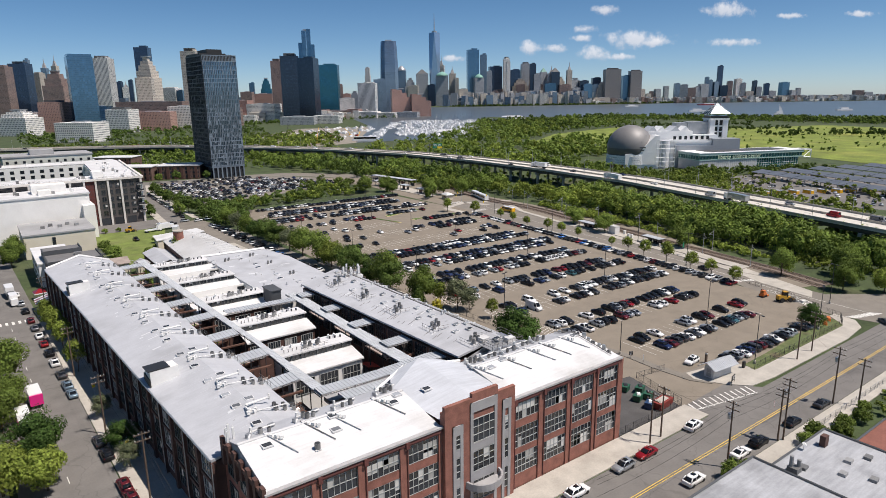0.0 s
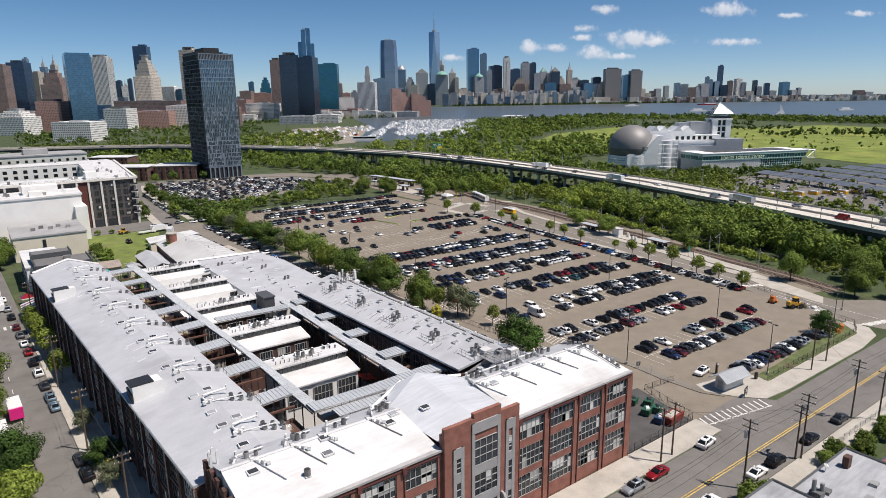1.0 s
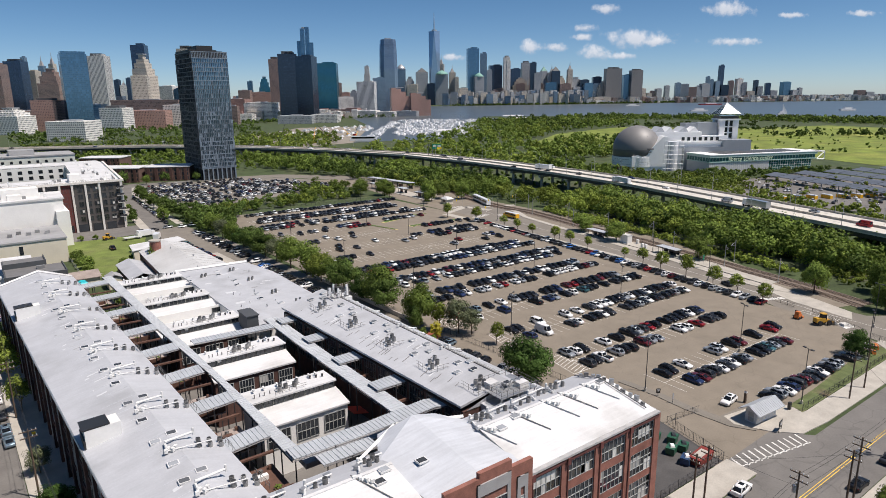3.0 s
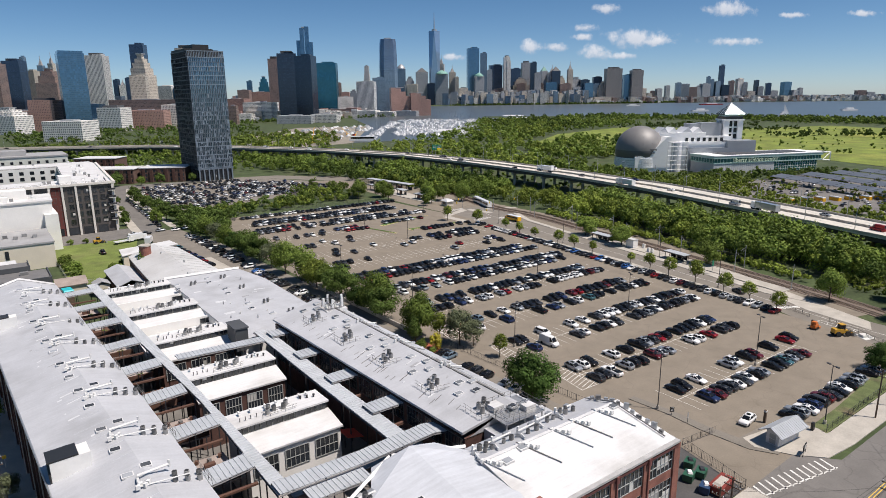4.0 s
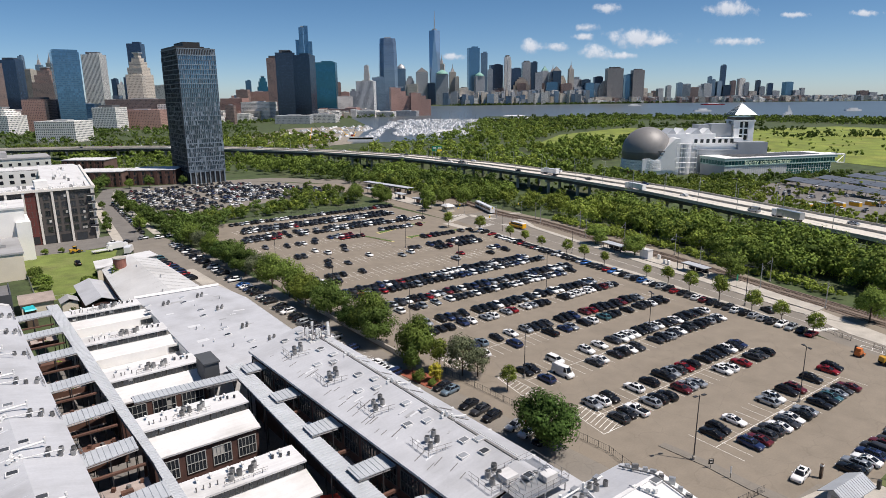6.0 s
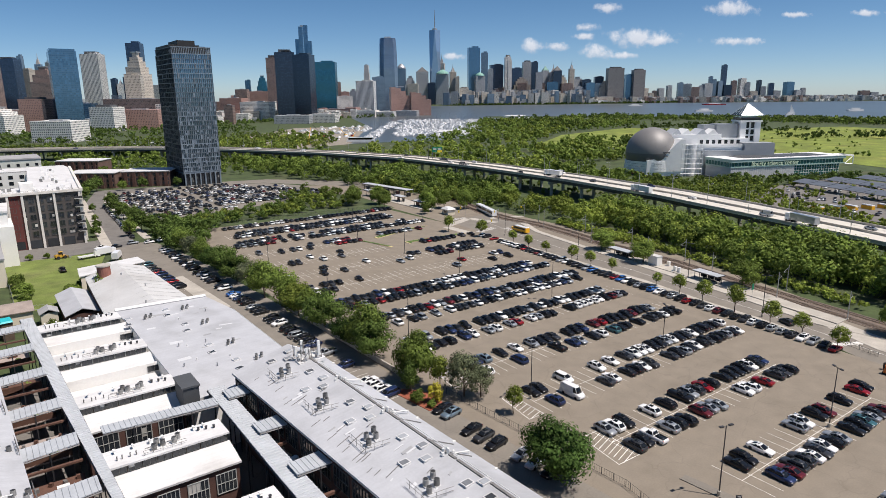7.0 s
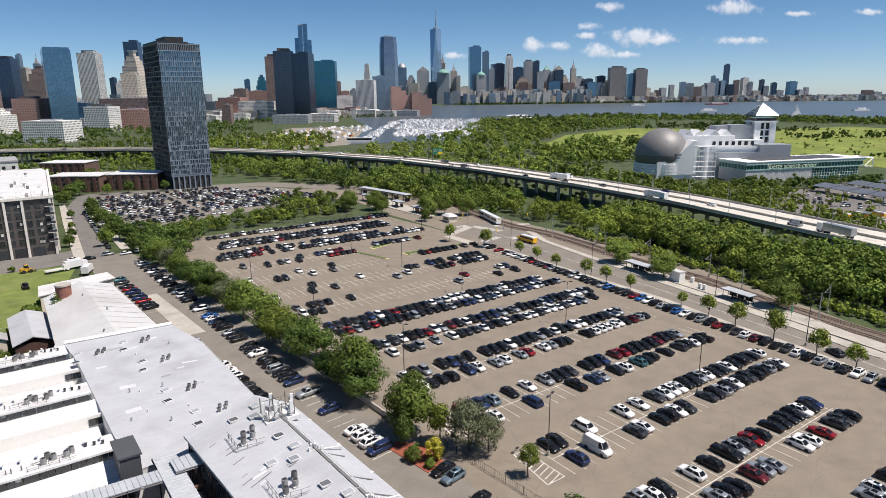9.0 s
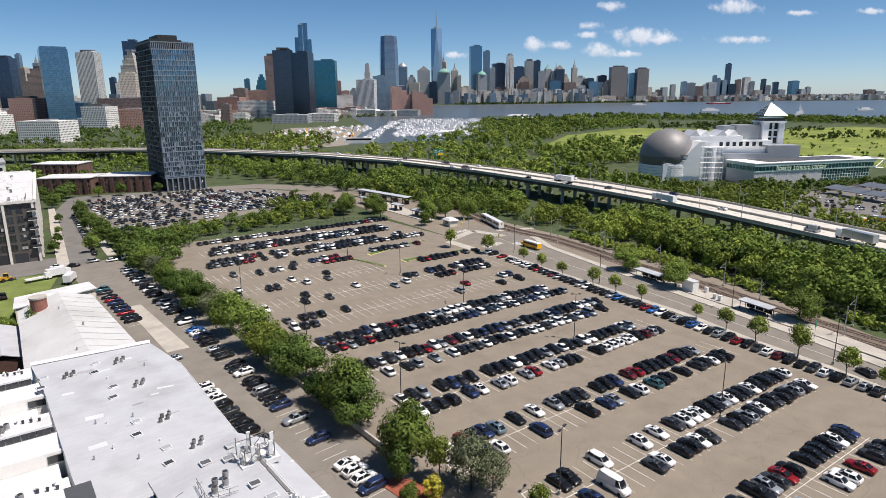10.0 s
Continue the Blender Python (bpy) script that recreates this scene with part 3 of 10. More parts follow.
def window(wall, s, z0, w, h, cols, rows_n, parent, frame=FRAME_DARK, blinds=0.25, out=0.0, sill=None, name="window"):
    """Recessed steel-framed window: frame, sill and panes in a wall line."""
    f, g = Shape(), Shape()
    t = 0.09
    xs, zs = [], []
    for k in range(cols + 1):
        c, hw = s - w / 2 + w * k / cols, t * (0.5 if 0 < k < cols else 0.8)
        xs += [c - hw, c + hw]
    for k in range(rows_n + 1):
        c = z0 + h * k / rows_n
        zs += [c - t / 2 - (0.12 if sill and k == 0 else 0), c + t / 2]
    nx, nz = len(xs), len(zs)
    f.v = [wall.at(x, out + o, z) for o in (0.08, -0.04) for z in zs for x in xs]
    solid = lambda i, j: 0 <= i < nx - 1 and 0 <= j < nz - 1 and (i % 2 == 0 or j % 2 == 0)
    back = nx * nz
    for i in range(nx - 1):
        for j in range(nz - 1):
            if not solid(i, j):
                continue
            p = j * nx + i
            f.f.append((p, p + 1, p + nx + 1, p + nx))
            if not solid(i - 1, j):
                f.f.append((p, p + nx, p + nx + back, p + back))
            if not solid(i + 1, j):
                f.f.append((p + 1, p + 1 + back, p + nx + 1 + back, p + nx + 1))
            if not solid(i, j - 1):
                f.f.append((p, p + back, p + 1 + back, p + 1))
            if not solid(i, j + 1):
                f.f.append((p + nx, p + nx + 1, p + nx + 1 + back, p + nx + back))
    win = f.make(name, frame, parent)
    wall.box(g, s, out - 0.03, z0, w - 0.02, 0.05, h)
    g.make("pane", WINDOW, win)
    for _ in range(3 if blinds > 0.55 else 1):
        if rng.random() >= blinds:
            continue
        b = Shape()
        k = rng.randint(0, cols - 1)
        n = rng.randint(1, max(1, min(3, cols - k)))
        wall.box(b, s - w / 2 + w * (k + n / 2) / cols, out + 0.002, z0 + h * rng.choice((0, 0.3, 0.5)), w * n / cols - 0.1, 0.02, h * 0.5)
        b.make("blind", BLIND, win)
    return win


mill = thing("brick_mill", "three-storey red brick mill with white coated gable roof", "building", 54, 72, 0)
FY = 64.4
front = Wall((20.5, FY), (88, FY))
FLOORS = ((2.6, 3.6), (7.4, 3.6), (12.4, 2.9))
body = Shape()
body.block(20.5, FY + 0.35, 0, 88, 80.4, 16.0)
body.make("wall", BRICK, mill, "red brick wall")
for x0, x1, n in ((20.5, 47.2, 4), (61.0, 88.0, 4)):
    step = (x1 - x0) / n
    for k in range(n):
        cx = x0 + step * (k + 0.5)
        w = step - 1.35
        z = 0.0
        for z0, h in FLOORS:
            Shape().block(cx - w / 2, FY + 0.12, z, cx + w / 2, FY + 0.36, z0).make("spandrel", BRICK, mill)
            window(front, cx - 20.5, z0, w, h, 6, 3 if h > 3 else 2, mill, FRAME_GREY, 0.72, -0.2, True)
            z = z0 + h
        Shape().block(cx - w / 2, FY + 0.12, z, cx + w / 2, FY + 0.36, 16.0).make("spandrel", BRICK, mill)
    for k in range(n + 1):
        Shape().block(x0 + step * k - 0.68, FY - 0.1, 0, x0 + step * k + 0.68, FY + 0.38, 16.2).make("pier", BRICK, mill)
for x0, x1 in ((20.3, 47.2), (61.0, 88.2)):
    Shape().block(x0, FY - 0.22, 15.75, x1, FY + 0.1, 16.05).make("string_course", TERRA, mill)
    Shape().block(x0, FY - 0.12, 16.05, x1, FY + 0.4, 16.35).make("frieze", BRICK, mill)
    Shape().block(x0, FY - 0.35, 16.35, x1, FY + 0.45, 16.65).make("cornice", COPING, mill, "grey metal capped cornice")
Shape().block(87.9, FY + 0.46, 16.3, 88.25, 80.4, 16.7).make("cornice", COPING, mill)
for k in range(9):
    x = 20.9 + k * 6.7 if k < 5 else 61.6 + (k - 5) * 6.6
    d = Shape()
    d.bar((x, FY - 0.2, 0.3), (x, FY - 0.2, 15.9), 0.09)
    d.block(x - 0.3, FY - 0.45, 15.3, x + 0.3, FY - 0.05, 16.3)
    d.make("downspout", TERRA, mill)
# entrance tower
tower_front = Wall((47.2, FY - 0.7), (61.0, FY - 0.7))
tw = Shape()
tw.prism([(47.2, FY - 0.7), (61.0, FY - 0.7), (61.0, FY + 0.5), (47.2, FY + 0.5)], 0, 18.6)
tw.block(47.2, FY - 0.7, 18.6, 52.3, FY - 0.1, 19.7)
tw.block(52.3, FY - 0.7, 18.6, 57.4, FY - 0.1, 20.4)
tw.block(57.4, FY - 0.7, 18.6, 61.0, FY - 0.1, 19.3)
tw.make("entrance_tower", BRICK, mill, "brick entrance tower with stepped parapet")
st = Shape()
for x0, x1, z1 in ((51.9, 57.2, 19.0), (48.6, 50.5, 16.2), (58.3, 60.1, 17.6)):
    st.block(x0, FY - 0.86, 0.2, x0 + 0.55, FY - 0.68, z1)
    st.block(x1 - 0.55, FY - 0.86, 0.2, x1, FY - 0.68, z1)
    st.block(x0, FY - 0.88, z1 - 1.6, x1, FY - 0.68, z1)
    for z0, z2 in ((5.9, 7.3), (10.9, 12.2)):
        st.block(x0 + 0.5, FY - 0.84, z0, x1 - 0.5, FY - 0.68, z2)
st.make("stone_surround", STONE_GREY, mill, "grey cast stone window surrounds")
for cx, w, c in ((54.5, 4.5, 4), (49.55, 0.85, 1), (59.2, 0.8, 1)):
    for z0, h in ((2.2, 3.6), (7.4, 3.4), (12.3, 2.4 if c == 1 else 3.9)):
        window(tower_front, cx - 47.2, z0, w, h, c, 3, mill, FRAME_GREY, 0.3, 0.05)
bal = Shape()
n = 14
arc = [(54.5 + 3.2 * math.cos(math.pi + math.pi * k / n), FY - 0.7 + 2.6 * math.sin(math.pi + math.pi * k / n)) for k in range(n + 1)]
bal.prism(arc, 5.0, 5.3)
for (xa, ya), (xb, yb) in zip(arc, arc[1:]):
    bal.box((xa + xb) / 2, (ya + yb) / 2, 5.0, math.hypot(xb - xa, yb - ya) + 0.05, 0.35, 1.15, math.atan2(yb - ya, xb - xa))
bal.make("balcony", STONE_GREY, mill, "curved grey stone porch parapet")

# roofs of the front block
RIDGE_Y, RIDGE_Z = 74.6, 18.4
for x0, x1 in ((20.7, 47.0), (61.2, 88.0)):
    rf = Shape()
    rf.slab([(x0, FY + 0.3, 16.7), (x1, FY + 0.3, 16.7), (x1, RIDGE_Y, RIDGE_Z), (x0, RIDGE_Y, RIDGE_Z)], 0.3)
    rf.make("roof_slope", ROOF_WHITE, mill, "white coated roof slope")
    rf = Shape()
    rf.slab([(x0, RIDGE_Y, RIDGE_Z), (x1, RIDGE_Y, RIDGE_Z), (x1, 80.6, 16.6), (x0, 80.6, 16.6)], 0.3)
    rf.add([(x0, FY + 0.3, 16), (x0, 80.4, 16), (x0, RIDGE_Y, RIDGE_Z - 0.1), (x1, FY + 0.3, 16), (x1, 80.4, 16), (x1, RIDGE_Y, RIDGE_Z - 0.1)], [(0, 2, 1), (3, 4, 5)])
    # Silver coating in place of white puts the rear slope's shade into its colour.
    rf.make("roof_slope", ROOF_SILVER, mill, "rear roof slope painted greyer for shade")
for x0, x1 in ((20.7, 47.0), (61.2, 88.0)):
    Shape().block(x0, RIDGE_Y - 0.25, RIDGE_Z - 0.1, x1, RIDGE_Y + 0.25, RIDGE_Z + 0.12).make("ridge_cap", ROOF_WHITE, mill)
hip = Shape()
peak = (55.4, 82.4, 19.0)
p0 = (54.4, FY + 0.6, 18.3)
hip.add([(47.3, FY + 0.6, 17.2), (61.0, FY + 0.6, 17.2), p0, peak, (46.4, 77.0, 17.6), (63.4, 76.4, 17.6), (50.5, 84.0, 16.9), (60.5, 84.0, 16.9)],
        [(0, 2, 3, 4), (2, 1, 5, 3), (4, 3, 6), (3, 5, 7), (3, 7, 6), (0, 1, 2)])
hip.make("cross_roof", ROOF_PALE, mill, "pale coated cross gable roof")
gut = Shape()
gut.bar((53.3, 84.2, 17.3), (45.0, 79.5, 17.15), 0.3, 4)
gut.bar((53.7, 84.2, 17.3), (63.0, 80.3, 17.15), 0.3, 4)
gut.make("gutter", PIPE, mill, "white painted box gutter")
# west end of the front block
wend = Wall((20.5, 80.4), (20.5, FY))
wsk = Shape()
for k in range(3):
    s0 = 1.0 + k * 5.0
    for z0, h in FLOORS:
        window(wend, s0 + 2.4, z0, 3.4, h, 4, 2, mill, FRAME_DARK, 0.3, 0.06, True)
for k in range(7):
    wend.box(wsk, 0.6 + k * 2.5, 0.2, 14.6 if k % 2 else 13.2, 1.0, 0.5, 2.7 if k % 2 else 4.2)
wend.box(wsk, 8, 0.15, 15.9, 16, 0.4, 0.6)
wsk.make("end_parapet", BRICK_DARK, mill, "stepped dark brick end parapet")

# ---- long wing along the side street ----
wing = thing("mill_wing", "long three-storey dark brick wing with silver coated roof", "building", 24, 150, 0)
WA0, WA1 = (19.0, 80.4), (11.0, 216.2)
WB0, WB1 = (34.3, 80.4), (28.3, 215.5)
WR0, WR1 = (28.6, 80.4), (20.6, 219.5)
Shape().prism([WA0, WB0, WB1, WR1, WA1], 0, 13.6).make("wall", BRICK_DARK, wing, "dark brown brick wall")
wr = Shape()
wr.slab([(WA0[0] - 0.4, WA0[1], 14.0), (*WR0, 16.0), (*WR1, 16.0), (WA1[0] - 0.4, WA1[1], 14.0)], 0.4)
wr.slab([(*WR0, 16.0), (WB0[0] + 0.3, WB0[1], 14.1), (WB1[0] + 0.3, WB1[1], 14.1), (*WR1, 16.0)], 0.4)
wr.make("roof", ROOF_SILVER, wing, "silver coated low gable roof with patches")
Shape().bar((*WA1, 14.2), (*WR1, 16.2), 0.35, 4).bar((*WR1, 16.2), (*WB1, 14.3), 0.35, 4).make("gable_coping", ROOF_WHITE, wing)
Shape().bar((WA0[0] - 0.5, WA0[1], 13.9), (WA1[0] - 0.5, WA1[1], 13.9), 0.16, 5).make("gutter", STEEL, wing)
west = Wall(WA1, WA0)
nb = 22
step = west.length / nb
pil = Shape()
for k in range(nb):
    s = step * (k + 0.5)
    for z0, h in ((2.0, 2.9), (6.2, 2.9), (10.2, 2.6)):
        window(west, s, z0, step - 2.2, h, 4, 2, wing, FRAME_DARK if k % 3 else FRAME_GREY, 0.4, 0.06, True)
for k in range(nb + 1):
    west.box(pil, step * k, 0.25, 0, 1.0, 0.5, 13.6)
for z0 in (5.2, 9.3, 13.1):
    west.box(pil, west.length / 2, 0.12, z0, west.length, 0.24, 0.5)
pil.make("pilaster", BRICK_DARK, wing)
for k in range(0, nb + 1, 2):
    p = west.at(step * k + 0.6, 0.6)
    Shape().bar((p[0], p[1], 0.2), (p[0], p[1], 13.7), 0.08).make("downspout", STEEL, wing)
inner = Wall(WB0, WB1)
nbi = 26
for k in range(nbi):
    s = inner.length / nbi * (k + 0.5)
    for z0 in (5.6, 9.6):
        window(inner, s, z0, 3.6, 2.7, 4, 2, wing, FRAME_GREY, 0.3, 0.06)
for s, ln in ((37.0, 5.2), (108, 4.4)):
    y = 80.4 + (216.2 - 80.4) * s / 136 - 6
    x = 19.0 - (y - 80.4) * 0.0589
    bulk = thing("roof_bulkhead", "white stucco stair bulkhead with black end on the silver roof", "roof bulkhead", x + 1.8, y, 14.2, group="roof bulkheads")
    Shape().prism([(x + 0.2, y - 1.2), (x + 5.0, y - 1.2), (x + 5.0, y + 3.2), (x + 0.2, y + 3.2)], 13.5, [16.9, 17.1, 16.5, 16.3]).make("body", STUCCO, bulk)
    Shape().slab([(x - 0.1, y - 1.22, 17.12), (x + 3.6, y - 1.22, 17.27), (x + 3.6, y + 3.4, 16.72), (x - 0.1, y + 3.4, 16.55)], 0.2).make("roof_sheet", SIGN_BLACK, bulk, "black sheet roof")
    Shape().block(x - 0.05, y - 1.25, 13.9, x + 0.2, y + 3.3, 15.4).make("end_panel", SIGN_BLACK, bulk, "black sheet end panel")

# ---- wing beside the service lane ----
ewing = thing("mill_wing", "brick wing with silver coated gable roof beside the lane", "building", 74, 118, 0)
E0, E1, ER0, ER1, EO0, EO1 = (68.3, 87.0), (65.0, 152.0), (78.2, 87.0), (76.6, 155.0), (84.0, 87.0), (81.6, 153.6)
Shape().prism([E0, EO0, EO1, E1], 0, 13.2).make("wall", BRICK_DARK, ewing, "dark brick wall with tall windows")
er = Shape()
er.slab([(E0[0] - 0.5, E0[1], 14.4), (*ER0, 16.0), (*ER1, 16.0), (E1[0] - 0.5, E1[1], 14.4)], 0.4)
er.slab([(*ER0, 16.0), (EO0[0] + 0.3, EO0[1], 13.5), (EO1[0] + 0.3, EO1[1], 13.5), (*ER1, 16.0)], 0.4)
er.add([(*E0, 13), (*EO0, 13), (*ER0, 15.9), (*E1, 13), (*EO1, 13), (*ER1, 15.9)], [(0, 1, 2), (4, 3, 5)])
er.make("roof", ROOF_SILVER, ewing, "silver coated low gable roof")
for k in range(9):
    t0, t1 = (k + 0.03) / 9, (k + 0.97) / 9
    xa, ya, xb, yb = ER0[0] + (ER1[0] - ER0[0]) * t0, ER0[1] + 3 + 60 * t0, ER0[0] + (ER1[0] - ER0[0]) * t1, ER0[1] + 3 + 60 * t1
    Shape().slab([(xa + 0.3, ya, 16.06), (xa + 0.75, ya, 15.98), (xb + 0.75, yb, 15.98), (xb + 0.3, yb, 16.06)], 0.2).make("ridge_trough", GUARD, ewing, "grey ridge cable trough")
    Shape().bar((xa + 1.0, ya, 16.05), (xb + 1.0, yb, 16.05), 0.07, 5).make("ridge_pipe", PIPE, ewing)
for k in range(7):
    y = 92 + k * 9
    Shape().box(EO0[0] - 0.2 - (y - 87) * 0.035, y, 13.55, 0.5, 0.35, 0.3, 0.3).make("snow_guard", PIPE, ewing)
ew_in = Wall(E0, E1, -1)
for k in range(13):
    s = ew_in.length / 13 * (k + 0.5)
    for z0 in (5.0, 9.8):
        window(ew_in, s, z0, 4.0, 3.2, 5, 2, ewing, FRAME_DARK, 0.15, 0.06)

# ---- link, low roof behind and sheds in the yard ----
low = thing("flat_roofed_block", "low block with a flat silver coated roof", "building", 68, 182, 0)
LOWP = [(57.5, 152.5), (66.5, 152.5), (78.2, 156.2), (79.6, 162), (79.7, 197), (77.3, 212), (55.5, 213.5), (56.5, 200), (57, 165)]
Shape().prism(LOWP, 0, 10.6).make("wall", STUCCO, low, "white painted wall")
Shape().prism(LOWP, 10.6, 11.0).make("roof", ROOF_SILVER, low, "flat silver coated roof")
Shape().bar((77.3, 212, 11.2), (55.5, 213.5, 11.2), 0.5, 4).bar((79.75, 197, 11.0), (79.65, 162, 11.0), 0.12, 4).make("parapet", ROOF_WHITE, low)


def guard(pts, z, h, parent, name="guard_rail"):
    r = Shape()
    for (xa, ya), (xb, yb) in zip(pts, pts[1:]):
        for hh in (h * 0.5, h):
            r.bar((xa, ya, z + hh), (xb, yb, z + hh), 0.035, 4)
        d = math.hypot(xb - xa, yb - ya)
        for k in range(int(d / 1.3) + 1):
            a = min(1, k * 1.3 / d)
            r.bar((xa + (xb - xa) * a, ya + (yb - ya) * a, z), (xa + (xb - xa) * a, ya + (yb - ya) * a, z + h), 0.035, 4)
    return r.make(name, GUARD, parent)


def a_left(y):
    return 41.4 - 0.046 * (y - 95) if y > 125 else 40.9 - 0.008 * (y - 95)


def a_right(y):
    return 43.0 - 0.039 * (y - 96)


def shed(y0, x1, wide, front_windows):
    """A workshop shed with a clerestory strip over a lower sloping roof."""
    x0 = a_right(y0) + 0.2
    s = thing("workshop_shed", "white roofed brick workshop shed with clerestory windows", "building", (x0 + x1) / 2, y0, 0, group="workshop sheds in the yard")
    wall_mat = STUCCO if y0 < 120 or wide else BRICK_DARK
    Shape().block(x0, y0 - 5.0, 0, x1, y0 + 4.8, 9.4).block(x0, y0, 9.4, x1, y0 + 4.8, 12.0).make("wall", wall_mat, s)
    top = Shape()
    top.slab([(x0 - 0.3, y0 - 0.4, 12.35), (x1 + 0.3, y0 - 0.4, 12.35), (x1 + 0.3, y0 + 5.0, 12.25), (x0 - 0.3, y0 + 5.0, 12.25)], 0.3)
    top.slab([(x0 - 0.2, y0 - 5.4, 9.8), (wide or x1 + 0.3, y0 - 5.4, 9.8), (wide or x1 + 0.3, y0 - 0.05, 10.8), (x0 - 0.2, y0 - 0.05, 10.8)], 0.3)
    top.make("roof", ROOF_WHITE, s, "white coated roof in two levels")
    wl = Wall((x0, y0), (x1, y0))
    nwin = 8
    for k in range(nwin):
        window(wl, wl.length / nwin * (k + 0.5), 10.95, wl.length / nwin - 0.25, 1.05, 2, 1, s, FRAME_DARK, 0.1, 0.08, name="clerestory_window")
    wf = Wall((x0, y0 - 5.0), (x1, y0 - 5.0))
    for k in range(front_windows):
        window(wf, wf.length / front_windows * (k + 0.5), 5.4, wf.length / front_windows - 1.2, 3.2, 5, 2, s, FRAME_GREY, 0.2, 0.08)
    if wide:
        Shape().block(x0 - 0.2, y0 - 5.9, 6.0, wide, y0 - 5.5, 10.5).block(wide - 0.3, y0 - 5.8, 6.0, wide, y0 + 0.5, 10.9).make("parapet", STUCCO, s, "white stucco parapet wall")
        wp = Wall((x0, y0 - 5.9), (wide, y0 - 5.9))
        for k in (3, 4):
            window(wp, wp.length / 5 * (k + 0.5), 8.75, wp.length / 5 - 1.2, 1.15, 3, 1, s, FRAME_DARK, 0.1, 0.08, name="ribbon_window")
        Shape().block(x0, y0 - 17.8, 7.0, x1, y0 - 6.0, 8.4).make("valley_roof", ROOF_WHITE, s)
    vents = Shape()
    for k in range(7):
        x = x0 + 1.5 + k * 2.1 + rng.uniform(-0.5, 0.5)
        vents.tube(x, y0 + 3.9, 12.3, 12.9, 0.12, n=6)
        vents.box(x, y0 + 3.6, 12.75, 0.3, 0.7, 0.22)
    vents.make("vent_pipe", PIPE, s, kind="stuff")
    guard([(x0 + 4.5, y0 + 0.3), (x0 + 10.5, y0 + 0.3)], 12.33, 0.8, s)
    for k in range(4):
        x = x0 + 1.0 + k * 0.9 + rng.uniform(-0.2, 0.2)
        Shape().tube(x, y0 + 1.4, 12.3, 13.0, 0.09, n=6).make("vent_pipe", GUARD, s)
    for k in range(3):
        x = x1 - 1.2 - k * 1.1
        Shape().tube(x, y0 + 2.4 + 0.3 * k, 12.3, 12.85, 0.16, 0.22, 8).make("roof_cowl", STEEL_DARK, s)
    Shape().bar((x0 + 5, y0 + 2.2, 12.45), (x0 + 10, y0 + 2.4, 12.45), 0.05, 5).make("conduit", GUARD, s)
    return s


for y0, x1, wide, fw in ((112.9, 58.2, None, 3), (135.7, 58.0, None, 4), (158.5, 56.2, None, 3), (181.3, 56.0, 63.8, 3), (204.1, 55.0, 62.8, 3)):
    shed(y0, x1, wide, fw)
Shape().block(44, 94.6, 8.4, 66, 97.2, 9.3).make("yard_roof", ROOF_GREY, thing("yard_link", "low grey roofed link beside the canopy", "building", 50, 96, 0))
Shape().block(55.7, 151.2, 9, 58.4, 156.8, 14.0).block(55.5, 151.0, 14.0, 58.6, 157.0, 14.3).make("casing", CHARCOAL, thing("roof_plant_box", "dark metal plant box beside the sheds", "plant box", 57, 154, 9))


def canopy(pts_l, pts_r, z, lab, posts=True, group="yard canopies"):
    """A ribbed steel canopy roof over a strip given by its two long edges."""
    cx, cy = pts_l[0]
    t = thing("walkway_canopy", lab, "canopy", cx, cy, 0, group=group)
    sh, rb, po = Shape(), Shape(), Shape()
    for (l0, r0), (l1, r1) in zip(zip(pts_l, pts_r), list(zip(pts_l, pts_r))[1:]):
        sh.slab([(*l0, z), (*r0, z), (*r1, z), (*l1, z)], 0.15)
        d = math.hypot(l1[0] - l0[0], l1[1] - l0[1])
        nr = max(2, int(d / 0.75))
        for k in range(nr):
            a = (k + 0.5) / nr
            pl = (l0[0] + (l1[0] - l0[0]) * a, l0[1] + (l1[1] - l0[1]) * a)
            pr = (r0[0] + (r1[0] - r0[0]) * a, r0[1] + (r1[1] - r0[1]) * a)
            rb.bar((*pl, z + 0.03), (*pr, z + 0.03), 0.07, 4)
        npost = max(1, int(d / 7))
        for k in range(npost):
            a = (k + 0.5) / npost
            for p0_, p1_ in ((l0, l1), (r0, r1)):
                x, y = p0_[0] + (p1_[0] - p0_[0]) * a, p0_[1] + (p1_[1] - p0_[1]) * a
                po.box(x, y, 0, 0.16, 0.16, z - 0.1)
        for p0_, p1_ in ((l0, l1), (r0, r1)):
            po.bar((*p0_, z - 0.35), (*p1_, z - 0.35), 0.12, 4)
    sh.make("sheet", CANOPY, t)
    rb.make("rib", CANOPY, t, kind="stuff")
    if posts:
        po.make("frame", STEEL_DARK, t, "dark steel frame")
    return t


ys = [92, 125, 160, 190, 216]
canopy([(a_left(y), y) for y in ys], [(a_right(y), y) for y in ys], 12.5, "long grey ribbed steel canopy over a yard walkway")
canopy([(59.9, 94.5), (59.7, 120), (59.9, 152)], [(63.0, 94.5), (62.8, 120), (62.9, 152)], 12.5, "long grey ribbed steel canopy over a yard walkway")
for y in (101, 116, 131, 146, 161, 177.5, 193, 208):
    xi = 34.2 - (y - 80.4) * 0.0444
    canopy([(xi, y - 2.1), (a_left(y), y - 2.0 + 1.0)], [(xi, y + 2.1), (a_left(y), y + 2.1 + 1.0)], 12.8, "short ribbed steel canopy crossing the narrow yard")
